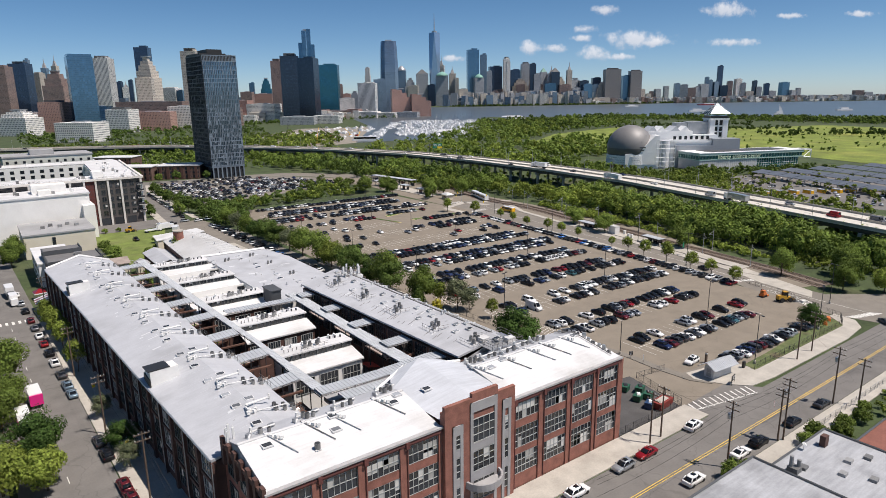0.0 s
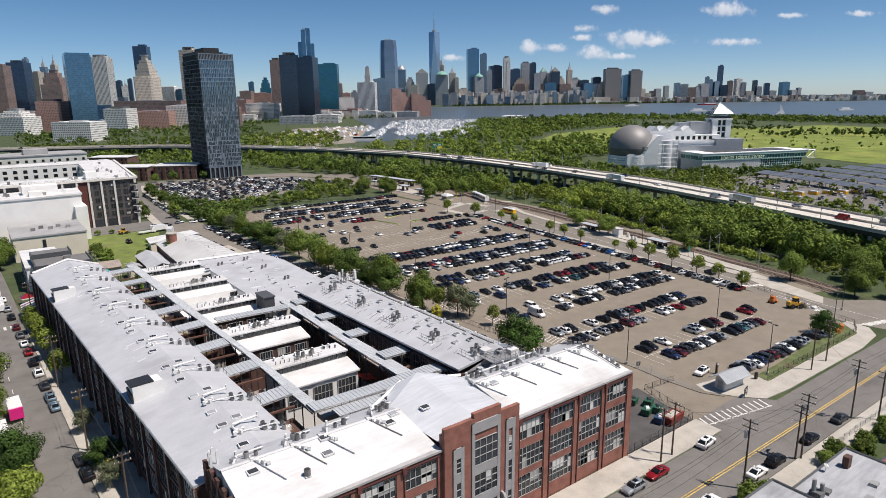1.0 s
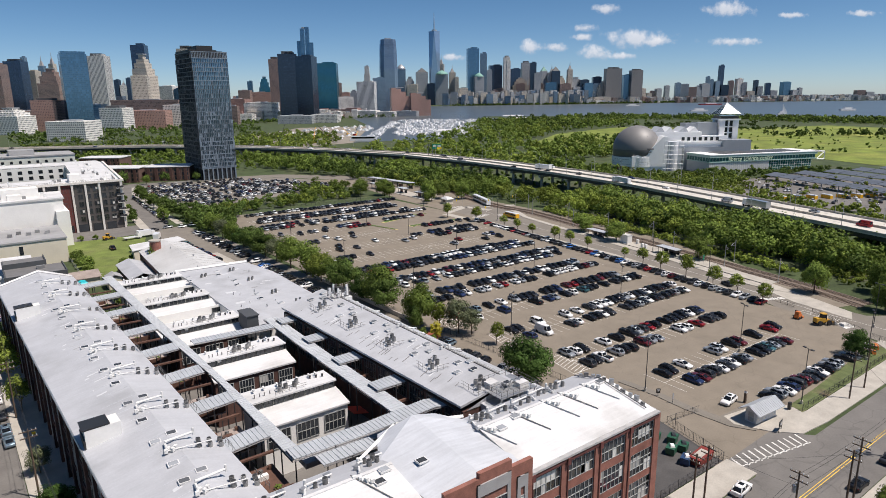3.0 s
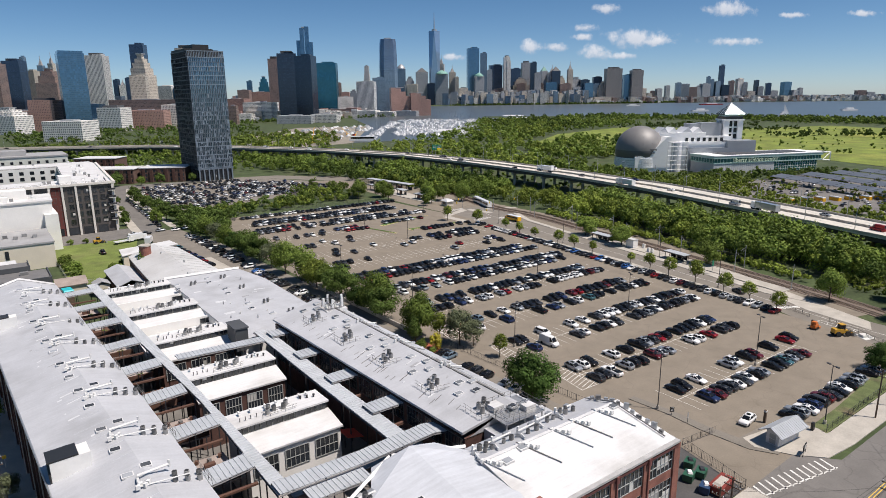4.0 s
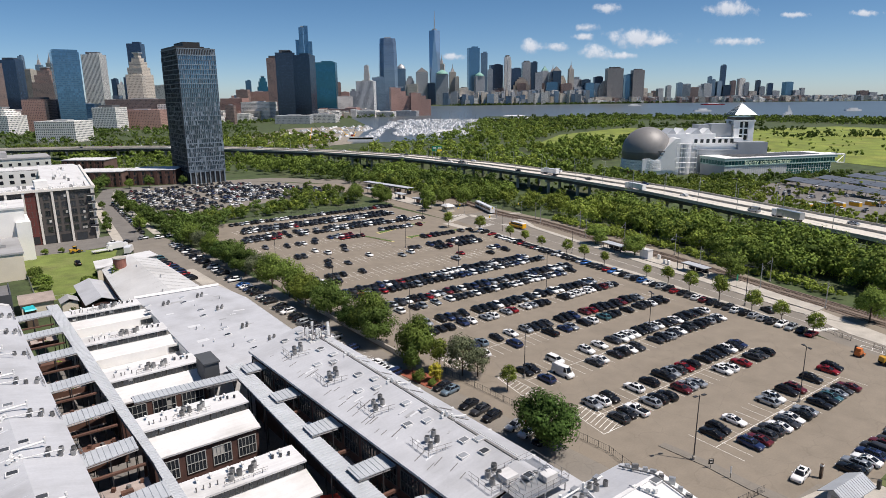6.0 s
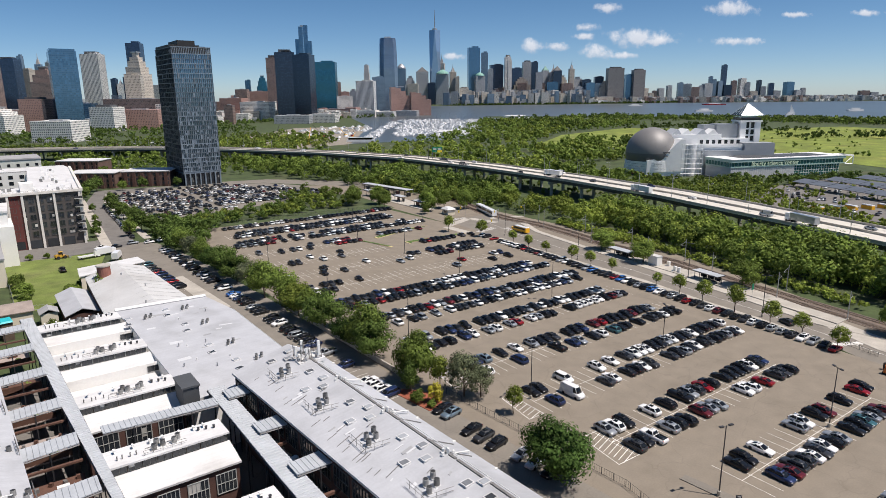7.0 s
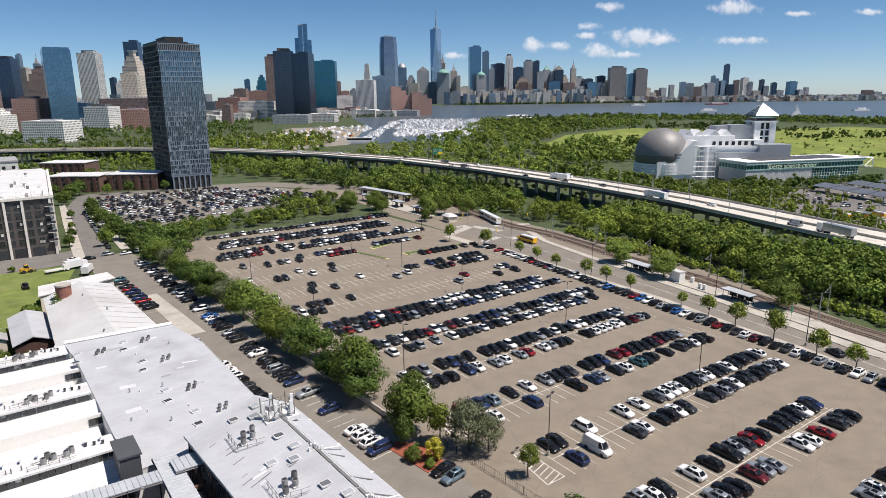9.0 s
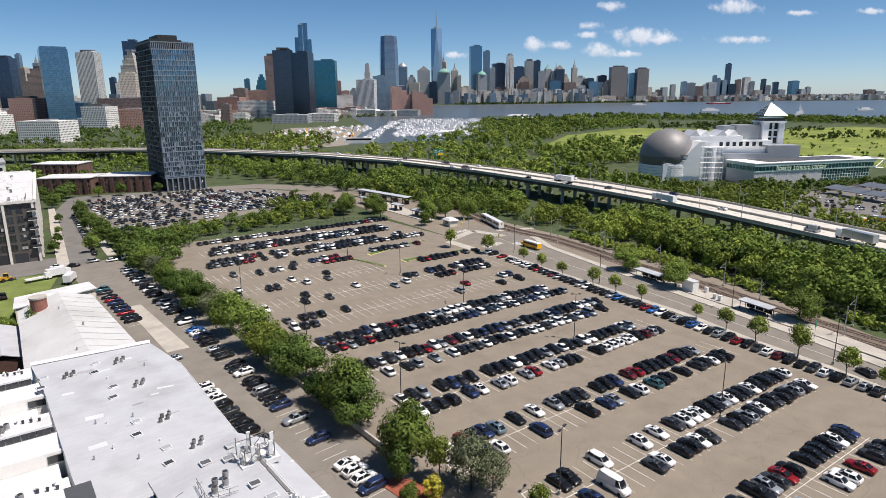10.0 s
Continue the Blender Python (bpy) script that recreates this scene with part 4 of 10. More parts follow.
for y in (104.5, 118.8, 132.7, 147.0):
    xe = 68.4 - (y - 118) * 0.06
    canopy([(61.6, y - 1.7), (xe, y - 1.9)], [(61.6, y + 1.7), (xe, y + 2.1)], 13.05, "short ribbed steel canopy crossing the narrow yard")
canopy([(41, 91.4), (54, 91.2), (66, 91.8), (75, 88.8)], [(41, 94.6), (54, 94.4), (66, 95.2), (75, 92.2)], 12.9, "long white ribbed canopy behind the front block")
canopy([(44, 88.2), (53, 88.0)], [(44, 91.2), (53, 91.0)], 12.4, "short ribbed steel canopy behind the front block")
canopy([(42.4, 146.4), (59.8, 145.2)], [(42.4, 149.2), (59.8, 148.2)], 12.5, "long grey ribbed steel canopy between two sheds")
DECK_PALE = material("weathered pinkish deck boards", (0.36, 0.3, 0.27), 0.85, vary=0.18, size=1.5, stain=0.5, stain_color=(0.24, 0.2, 0.18))
for k, y in enumerate((94, 108.5, 123.5, 138.5, 153.5, 169, 185, 200)):
    xi = 34.6 - (y - 80.4) * 0.0444
    w = a_left(y) - xi - 0.4
    dk = thing("balcony_deck", "reddish timber deck with dark railing and planters", "deck", xi + w / 2, y, 0, group="yard decks")
    Shape().box(xi + w / 2, y + 1, 8.2, w, 8.5, 0.25).make("floor", DECK_PALE if k % 3 else WOOD_DECK, dk)
    Shape().box(xi + w / 2, y - 3.1, 8.45, w, 0.12, 1.1).make("railing", WOOD_DECK, dk)
    Shape().box(xi + w / 2, y + 4.4, 10.9, w, 0.5, 0.3).make("pergola", WOOD_DECK, dk)
    Shape().box(xi + w / 2 + 0.5, y + 2, 8.45, 1.6, 0.8, 0.75).make("table", WOOD_DECK if k % 3 else STUCCO, dk)
    Shape().box(xi + 1.2, y + 0.4, 8.45, 0.7, 0.7, 0.9).make("chair", STEEL_DARK, dk)
    for q in range(4):
        Shape().box(xi + w * (q + 0.5) / 4, y + 3.6 + 0.5 * (q % 2), 8.45, 0.5, 0.5, 0.6, q).make("planter", WOOD_DECK if q % 2 else GUARD, dk)
    pl = Shape()
    for q in range(30):
        a, r = rng.uniform(0, 6.28), rng.uniform(0.1, 0.6)
        pl.box(xi + w / 2 + 1.2 + r * math.cos(a), y - 2.0 + r * math.sin(a), 8.6 + rng.uniform(0, 0.8), 0.3, 0.25, 0.05, a)
    pl.make("planting", LEAF, dk)
for y in (97, 110, 126, 140):
    xe = 67.5 - (y - 87) * 0.052
    dk = thing("balcony_deck", "grey deck with dark railing in the narrow yard", "deck", xe - 2.5, y, 0, group="yard decks")
    Shape().block(63.0, y - 4.2, 8.6, xe - 0.2, y + 5.0, 8.9).make("floor", DECK_PALE, dk)
    Shape().block(63.0, y - 4.3, 8.9, xe - 0.2, y - 4.15, 10.0).make("railing", WOOD_DECK, dk)
    Shape().block(63.0, y + 3.6, 10.4, xe - 0.2, y + 4.1, 10.8).make("beam", WOOD_DECK, dk)
    Shape().box(65.0, y + 0.6, 8.9, 1.4, 0.8, 0.75, 0.4).make("table", STUCCO, dk)
    Shape().box(64.2, y - 2.2, 8.9, 0.9, 0.9, 0.7, 0.2).make("planter", WOOD_DECK, dk)
aw = thing("awning", "bright red fabric awning over a yard door", "awning", 60, 109, 0)
Shape().slab([(58.6, 106.2, 8.0), (61.6, 106.2, 7.2), (61.6, 109.6, 7.2), (58.6, 109.6, 8.0)], 0.1).make("fabric", material("red fabric", (0.5, 0.05, 0.025), 0.7, vary=0.1), aw)

# ---- plant on the roofs ----
cond = thing("condenser", "grey cylindrical air conditioning condenser on the roof", "air conditioner", 26, 99.8, 15.6, group="condensers on the mill roof")
Shape().tube(0, 0, 0.12, 1.15, 0.46, n=14).make("casing", CASING, cond, local=True, smooth=False)
Shape().tube(0, 0, 1.15, 1.2, 0.36, n=12).make("fan_grille", GRILLE, cond, local=True)
Shape().box(0, 0, 0, 0.95, 0.95, 0.12).make("base", ROOF_WHITE, cond, local=True)
first = [True]


def put(proto, flag, x, y, z, turn=0.0, s=1.0):
    if flag and flag[0]:
        flag[0] = False
        proto.matrix_basis = at(x, y, z, turn, s)
        return proto
    return copy_thing(proto, at(x, y, z, turn, s))


def duct_group(x, y, z, turn, lab):
    """White insulated pipes, stand and guard rail beside a row of condensers."""
    g = thing("roof_pipework", lab, "pipework", x, y, z, group="roof pipework")
    s = Shape()
    s.bar((x - 3.2, y + 1.5, z + 0.5), (x + 0.8, y + 1.9, z + 0.5), 0.18)
    s.bar((x - 3.2, y + 1.5, z + 0.1), (x - 3.4, y - 0.6, z + 0.5), 0.2)
    s.bar((x - 3.6, y - 0.8, z + 0.25), (x + 2.5, y - 1.5, z + 0.2), 0.09)
    s.bar((x + 0.8, y + 1.9, z + 0.1), (x + 0.8, y + 1.9, z + 1.1), 0.16)
    s.make("pipe", PIPE, g)
    b = Shape()
    for k in range(4):
        b.box(x - 3.6 + 0.45 * k, y - 0.9 + 0.5 * (k % 2), z, 0.5, 0.4, 0.55, 0.3 * k)
    b.make("junction_box", PIPE, g)
    return g


def wing_z(x, y):
    t = (y - 80.4) / 137
    xr, xb, xa = 28.6 - 8.0 * t, 34.3 - 6.0 * t, 19.0 - 8.0 * t
    return 16.02 - 1.9 * (x - xr) / (xb - xr) if x > xr else 16.02 - 2.0 * (xr - x) / (xr - xa)


sky_light = thing("skylight", "square white framed skylight on the silver roof", "skylight", 0, 0, 0, group="skylights")
Shape().box(0, 0, 0, 1.5, 1.2, 0.22).make("kerb", ROOF_WHITE, sky_light, local=True)
Shape().box(0, 0, 0.22, 1.25, 0.95, 0.05, taper=0.92).make("glazing", material("skylight glass", (0.2, 0.21, 0.22), 0.15, vary=0.1, each=0.75), sky_light, local=True)
sl_first = [True]
for k, (gx, gy) in enumerate(((30.6, 87.5), (29.9, 99.8), (29.2, 114.9), (28.4, 131.5), (27.3, 146), (26.4, 161), (25.4, 176), (24.9, 192), (24.6, 205.2))):
    for i in range(3):
        for j in range(2):
            if (k + i * j) % 7 == 6:
                continue
            x, y = gx + 0.2 + i * 1.5 + j * 0.25, gy - 0.9 + j * 1.4
            put(cond, first, x, y, wing_z(x, y), 0.1 * i, 0.86)
    g = duct_group(gx - 0.6, gy, wing_z(gx - 2, gy) + 0.02, 0, "white insulated pipes and valves beside condensers")
    guard([(gx + 4.3, gy - 2.4), (gx + 4.0, gy + 2.2)], wing_z(gx + 4.1, gy), 1.1, g)
    for dx, dy in ((-4.6, 3.6), (-2.2, 4.4), (-4.0, -3.8)):
        x, y = gx + dx, gy + dy
        put(sky_light, sl_first, x, y, wing_z(x, y) - 0.05, -0.05)


def ewing_z(x, y):
    t = (y - 87) / 63.5
    xr, xi, xo = 78.2 - 2.4 * t, 68.3 - 3.3 * t, 84.0 - 1.8 * t
    return 16.02 - 1.6 * (xr - x) / (xr - xi) if x < xr else 16.02 - 2.5 * (x - xr) / (xo - xr)


for gx, gy in ((70.4, 144.0), (70.6, 129.6), (71.4, 115.6), (71.8, 101.4), (73.0, 89.6)):
    for i, j in ((0, 0), (1.5, 0.5), (0.5, 1.5), (2.0, 2.0)):
        put(cond, first, gx + i, gy + j - 1, ewing_z(gx + i, gy + j - 1))
    g = thing("roof_pipework", "steel guard rail round rooftop condensers", "guard rail", gx, gy, ewing_z(gx, gy), group="roof pipework")
    guard([(gx - 1.3, gy - 2.4), (gx - 1.3, gy + 2.2)], ewing_z(gx - 1.3, gy), 1.1, g)
    guard([(gx - 1.3, gy - 2.4), (gx + 2.4, gy - 2.9)], ewing_z(gx, gy - 2.4), 1.1, g)
    for dx, dy in ((3.6, 4.8), (4.4, -3.0), (1.0, 6.2), (4.9, 7.5)):
        put(sky_light, sl_first, gx + dx, gy + dy, ewing_z(gx + dx, gy + dy) - 0.03, 0.05)
for y0 in (112.9, 135.7, 158.5, 181.3, 204.1):
    for dx, dy in ((0, 0), (1.3, 0.5), (2.9, 0.3), (0.6, 1.3), (3.6, 1.1)):
        put(cond, first, 48.2 + dx - (y0 - 112.9) * 0.02, y0 + 1.2 + dy, 12.32)
for gx, gy in ((69.2, 204), (70.2, 190.4), (70.8, 174), (72.8, 162.6), (60.2, 202.4)):
    for dx, dy in ((0, 0), (1.2, 0.4), (0.5, 1.3), (1.7, 1.5)):
        put(cond, first, gx + dx, gy + dy, 11.0, dx, 0.78)
    put(sky_light, sl_first, gx - 4.0, gy - 2, 11.0, 0.2)
    put(sky_light, sl_first, gx - 3.2, gy + 2.6, 11.0, 0.2)


def front_z(y):
    return 16.72 + (y - FY - 0.3) / (RIDGE_Y - FY - 0.3) * (RIDGE_Z - 16.7) if y < RIDGE_Y else RIDGE_Z + 0.02 - (y - RIDGE_Y) / 6 * 1.8


for gx, gy in ((24.5, 77.0), (31.5, 77.2), (37.5, 77.0), (45.0, 77.5), (63.5, 77.6), (67, 77.8), (71.5, 77.5), (76, 78.5), (80, 78.5)):
    for i in range(rng.choice((2, 3, 4))):
        cx, cy = gx + (i % 2) * 1.25 + rng.uniform(-0.2, 0.2), gy - 0.7 + (i // 2) * 1.3 + rng.uniform(-0.2, 0.2)
        put(cond, first, cx, cy, front_z(cy) - 0.03, rng.uniform(0, 1), rng.choice((0.7, 0.8, 0.9)))
    g = thing("roof_pipework", "white pipes and grey ducts beside condensers", "pipework", gx, gy, front_z(gy), group="roof pipework")
    z = front_z(gy) + 0.25
    Shape().bar((gx - 2.2, gy - 2.2, front_z(gy - 2.2) + 0.2), (gx - 0.9, gy + 0.6, z), 0.16).bar((gx - 0.9, gy + 0.6, z), (gx + 2.8, gy + 0.9, z - 0.1), 0.12).bar((gx - 0.9, gy + 0.6, z - 0.3), (gx - 0.9, gy + 0.6, z + 0.7), 0.2).make("pipe", PIPE, g)
    Shape().box(gx - 1.6, gy - 0.4, z - 0.35, 0.7, 0.5, 0.8, 0.4).box(gx + 2.4, gy + 1.4, front_z(gy + 1.4) - 0.1, 0.9, 0.6, 0.6, 0.2).make("junction_box", STEEL, g)
for gx, gy in ((24, 72.5), (33.5, 71), (34.5, 74), (44, 72.5), (45.5, 74), (64, 73), (67.5, 74), (86, 74), (50.5, 73), (57, 70)):
    put(sky_light, sl_first, gx, gy, front_z(gy) - 0.02, 0)
put(cond, first, 29.5, 68.6, front_z(68.6), 0, (1.05, 1.05, 0.95))
for k, gx in enumerate((26, 31.5, 35.5, 43, 62.5, 69, 75, 79, 84)):
    s = thing("roof_conduit", "thin white conduit down the white roof", "conduit", gx, 70, 17, group="roof conduits")
    Shape().bar((gx - 1.5, 75.2, RIDGE_Z + 0.15), (gx, 71.5, front_z(71.5) + 0.12), 0.09).bar((gx, 71.5, front_z(71.5) + 0.12), (gx + 1.0, 69.2, front_z(69.2) + 0.1), 0.075).make("pipe", GUARD if k % 2 else STEEL, s)
    b = Shape()
    for q in range(4):
        b.box(gx - 1.3 + 0.5 * q, 74.6 - 0.6 * q, front_z(74) - 0.1, 0.5, 0.35, 0.5, q)
    b.make("junction_box", PIPE, s)
Shape().block(72.0, 80.75, 0, 84.4, 86.95, 13.7).make("link_roof", ROOF_SILVER, thing("flat_roofed_link", "low link with flat silver coated roof", "building", 78, 84, 0))
plat = thing("plant_platform", "galvanised steel plant platform with railings on the roof", "platform", 77, 87, 13.2)
Shape().block(73.5, 83.5, 15.10, 81.5, 90.0, 15.22).make("deck", STEEL, plat)
legs = Shape()
for x in (73.8, 77.5, 81.2):
    for y in (83.8, 89.7):
        legs.box(x, y, 13.2, 0.14, 0.14, 2.0)
legs.make("leg", STEEL, plat)
guard([(73.5, 83.5), (81.5, 83.5), (81.5, 90), (73.5, 90), (73.5, 83.5)], 15.20, 1.2, plat)
Shape().block(74.2, 87.2, 15.25, 76.2, 89.2, 16.30).make("plant_box", ROOF_WHITE, plat)
Shape().block(78.6, 84.6, 15.25, 80.6, 86.0, 16.10).make("plant_box", ROOF_WHITE, plat)
for k in range(7):
    r_ = Shape()
    for q in range(6):
        a0, a1 = math.pi * q / 6, math.pi * (q + 1) / 6
        r_.bar((74.6 + k * 1.0, 86.2 - 1.0 * math.cos(a0), 15.25 + 1.0 * math.sin(a0)), (74.6 + k * 1.0, 86.2 - 1.0 * math.cos(a1), 15.25 + 1.0 * math.sin(a1)), 0.07, 5)
    r_.make("hoop_pipe", STEEL, plat)
ant = thing("rooftop_antenna", "steel rooftop frame with white antenna panels", "antenna", 78, 147, 16)
fr = Shape()
for x in (75.2, 77.2, 79.2):
    for y in (145.5, 149):
        fr.bar((x, y, 15.0), (x, y, 18.3), 0.07, 5)
for z in (16.2, 17.6):
    fr.bar((75.2, 145.5, z), (79.2, 145.5, z), 0.06, 5).bar((75.2, 149, z), (79.2, 149, z), 0.06, 5).bar((75.2, 145.5, z), (75.2, 149, z), 0.06, 5).bar((79.2, 145.5, z), (79.2, 149, z), 0.06, 5)
fr.make("frame", GUARD, ant)
for x, y in ((76.2, 145.2), (78.6, 145.2), (79.5, 147.2), (77.0, 149.2), (74.9, 147)):
    Shape().box(x, y, 16.5, 0.5, 0.28, 2.0).make("antenna_panel", PIPE, ant, "white antenna panel")
Shape().block(74.6, 145, 15.2, 79.8, 149.6, 15.9).make("base", ROOF_WHITE, ant)
for q in range(8):
    Shape().box(75.0 + 0.6 * q, 146.2 + 0.9 * (q % 3), 15.9, 0.5, 0.4, 0.5 + 0.35 * (q % 3), 0.3 * q).make("equipment_box", PIPE if q % 2 else STEEL, ant)
for x, y in ((75.2, 145.5), (79.2, 149), (77.2, 149)):
    Shape().bar((x, y, 15.9), (x + 1.2, y - 1.0, 18.0), 0.05, 5).make("brace", GUARD, ant)
ant2 = thing("antenna_mast", "cluster of white panel antennas on the brick parapet", "antenna", 20.8, 79, 16)
for dx, dy in ((0, 0), (0.6, 0.8), (-0.1, -1.0), (0.9, -0.4)):
    Shape().bar((20.6 + dx, 79 + dy, 15.0), (20.6 + dx, 79 + dy, 19.2), 0.05, 5).box(20.6 + dx, 79 + dy, 17.0, 0.3, 0.25, 2.0).make("antenna_panel", PIPE, ant2)

# patches and seams of the coated roofs
PATCH_LIGHT = material("fresh roof patch", (0.6, 0.61, 0.62), 0.5, vary=0.08, size=1.0)
PATCH_DARK = material("grey roof patch", (0.36, 0.365, 0.37), 0.7, vary=0.1, size=1.0, stain=0.5)
rp = random.Random(17)
for k in range(46):
    y = rp.uniform(84, 212)
    t = (y - 80.4) / 137
    xr, xa = 28.6 - 8.0 * t, 19.0 - 8.0 * t
    x = rp.uniform(xa + 1.0, xr - 1.2)
    lx, ly = rp.uniform(0.5, 2.4), rp.uniform(0.2, 0.7)
    q = [(x - lx / 2, y - ly), (x + lx / 2, y - ly + 0.3), (x + lx / 2, y + 0.3), (x - lx / 2, y)]
    Shape().slab([(a, b, wing_z(a, b) + 0.012) for a, b in q], 0.03).make("roof_patch", PATCH_LIGHT if k % 3 else PATCH_DARK, wing)
for k in range(18):
    y = rp.uniform(92, 148)
    t = (y - 87) / 63.5
    x = rp.uniform(69.3 - 3.3 * t, 77.0 - 2.4 * t)
    lx, ly = rp.uniform(0.5, 2.0), rp.uniform(0.2, 0.6)
    q = [(x - lx / 2, y - ly), (x + lx / 2, y - ly + 0.3), (x + lx / 2, y + 0.3), (x - lx / 2, y)]
    Shape().slab([(a, b, ewing_z(a, b) + 0.012) for a, b in q], 0.03).make("roof_patch", PATCH_LIGHT if k % 3 else PATCH_DARK, ewing)
for k in range(14):
    x, y = rp.uniform(59, 75), rp.uniform(168, 208)
    Shape().box(x, y, 11.0, rp.uniform(0.8, 3.0), rp.uniform(0.4, 1.6), 0.012, rp.uniform(-0.2, 0.2)).make("roof_patch", PATCH_DARK if k % 2 else PATCH_LIGHT, low)
for k in range(26):
    y = rp.uniform(92, 146)
    t = (y - 87) / 63.5
    x = 68.6 - 3.3 * t + rp.uniform(0.2, 3.0)
    lx = rp.uniform(1.2, 3.2)
    q = [(x, y), (x + lx, y + lx * 0.35), (x + lx, y + lx * 0.35 + 0.14), (x, y + 0.16)]
    Shape().slab([(a, b, ewing_z(a, b) + 0.014) for a, b in q], 0.03).make("tar_streak", GUARD, ewing)
seam = Shape()
for k in range(1, 34):
    t = k / 34
    y = 80.4 + 137 * t
    xr, xa, xb = 28.6 - 8.0 * t, 19.0 - 8.0 * t, 34.3 - 6.0 * t
    seam.slab([(xa, y, 14.04), (xr, y, 16.03), (xr, y + 0.05, 16.03), (xa, y + 0.05, 14.04)], 0.03)
seam.make("roof_seam", ROOF_PALE, wing, kind="stuff")
for k in range(10):
    x, y = rp.uniform(58.5, 76), rp.uniform(158, 208)
    v_ = Shape().tube(x, y, 10.95, 11.0 + rp.uniform(0.35, 0.9), 0.14, n=8)
    v_.make("roof_vent", STEEL if k % 3 else PIPE, low)
end_pipes = thing("roof_pipework", "grey pipes and boxes along the end parapet", "pipework", 87.2, 72, 17, group="roof pipework")
for k in range(11):
    y = 66.5 + k * 1.25
    z = front_z(y)
    Shape().box(87.1 + 0.15 * (k % 3), y, z - 0.1, 0.4, 0.55 + 0.2 * (k % 2), 0.6 + 0.35 * (k % 4 == 1), 0.1 * k).make("junction_box", STEEL if k % 3 else GUARD, end_pipes)
Shape().bar((86.6, 65.5, front_z(65.5) + 0.3), (86.6, RIDGE_Y, RIDGE_Z + 0.3), 0.1).bar((86.6, RIDGE_Y, RIDGE_Z + 0.3), (86.6, 79.8, front_z(79.8) + 0.3), 0.1).make("pipe", GUARD, end_pipes)
for vx, vy in ((77.2, 134.6), (77.6, 120.0), (77.9, 105.0)):
    vt = thing("roof_pipework", "white valve cluster with a long pipe across the roof ridge", "pipework", vx, vy, 15.9, group="roof pipework")
    zz = ewing_z(vx + 1.2, vy)
    for q in range(5):
        Shape().box(vx - 0.6 + 0.45 * q, vy + 0.5 * (q % 2), ewing_z(vx - 0.6 + 0.45 * q, vy), 0.34, 0.3, 0.5 + 0.3 * (q % 3), 0.4 * q).make("valve_box", PIPE, vt)
    Shape().bar((vx, vy, zz + 0.6), (vx + 4.4, vy + 0.6, ewing_z(vx + 4.4, vy) + 0.6), 0.11, 6).make("pipe", PIPE, vt)
    Shape().bar((vx + 4.4, vy + 0.6, ewing_z(vx + 4.4, vy)), (vx + 4.4, vy + 0.6, ewing_z(vx + 4.4, vy) + 0.7), 0.08, 6).make("pipe_leg", PIPE, vt)
    Shape().bar((vx, vy + 0.3, zz + 0.25), (vx - 4.2, vy - 1.4, ewing_z(vx - 4.2, vy - 1.4) + 0.12), 0.05, 5).make("conduit", GUARD, vt)
    Shape().tube(vx + 0.2, vy + 0.2, zz, zz + 1.7, 0.07, n=6).make("vent_pipe", PIPE, vt)
for k, (x, y) in enumerate(((77.5, 118), (77.2, 122.5), (76.9, 127), (77.8, 106), (77.6, 110), (76.5, 134))):
    tray = thing("roof_conduit", "thin grey conduit lying on the silver roof", "conduit", x, y, ewing_z(x, y), group="roof conduits")
    Shape().bar((x + 0.4, y, ewing_z(x + 0.4, y) + 0.12), (x + 4.4, y - 1.2, ewing_z(x + 4.4, y - 1.2) + 0.12), 0.07).make("pipe", GUARD, tray)

# ---- cars ----
def paint(name, c, metal=0.3):
    return material(name, c, 0.3, metal, vary=0.0, coat=0.25 if max(c) < 0.1 else 0.5, spec=0.35)


PAINTS = {"K": paint("black paint", (0.012, 0.012, 0.014)), "D": paint("dark grey paint", (0.045, 0.047, 0.052)), "G": paint("grey paint", (0.13, 0.13, 0.14)),
          "S": paint("silver paint", (0.38, 0.4, 0.42), 0.5), "W": paint("white paint", (0.78, 0.78, 0.77), 0.0), "N": paint("navy paint", (0.02, 0.035, 0.1)),
          "B": paint("blue paint", (0.03, 0.13, 0.4)), "R": paint("red paint", (0.27, 0.01, 0.014)), "M": paint("maroon paint", (0.13, 0.015, 0.02)), "T": paint("teal paint", (0.05, 0.14, 0.16)),
          "O": paint("tan paint", (0.3, 0.2, 0.09)), "L": paint("silver blue paint", (0.2, 0.27, 0.33), 0.5)}
COLOUR_WORDS = {"K": "black", "D": "dark grey", "G": "grey", "S": "silver", "W": "white", "N": "navy blue", "B": "bright blue", "R": "red", "M": "maroon", "T": "teal", "O": "tan and brown", "L": "pale silver-blue"}
# length, width, height, belt, hood height, hood end, windscreen foot, roof start, roof end, tail foot (fractions of the length)
KINDS = {"sedan": (4.8, 1.85, 1.45, 0.9, 0.84, 0.26, 0.47, 0.66, 0.9, 0.96), "suv": (4.75, 1.92, 1.68, 1.02, 0.98, 0.24, 0.41, 0.83, 0.965, 1.06), "hatch": (4.4, 1.82, 1.52, 0.94, 0.88, 0.23, 0.42, 0.78, 0.965, 1.0), "pickup": (5.7, 2.0, 1.86, 1.12, 1.1, 0.26, 0.36, 0.55, 0.6, 1.1), "van": (5.9, 2.02, 2.5, 1.25, 1.15, 0.13, 0.24, 0.97, 0.995, 1.25), "minivan": (5.1, 1.98, 1.75, 1.05, 1.0, 0.18, 0.33, 0.9, 0.985, 1.05)}


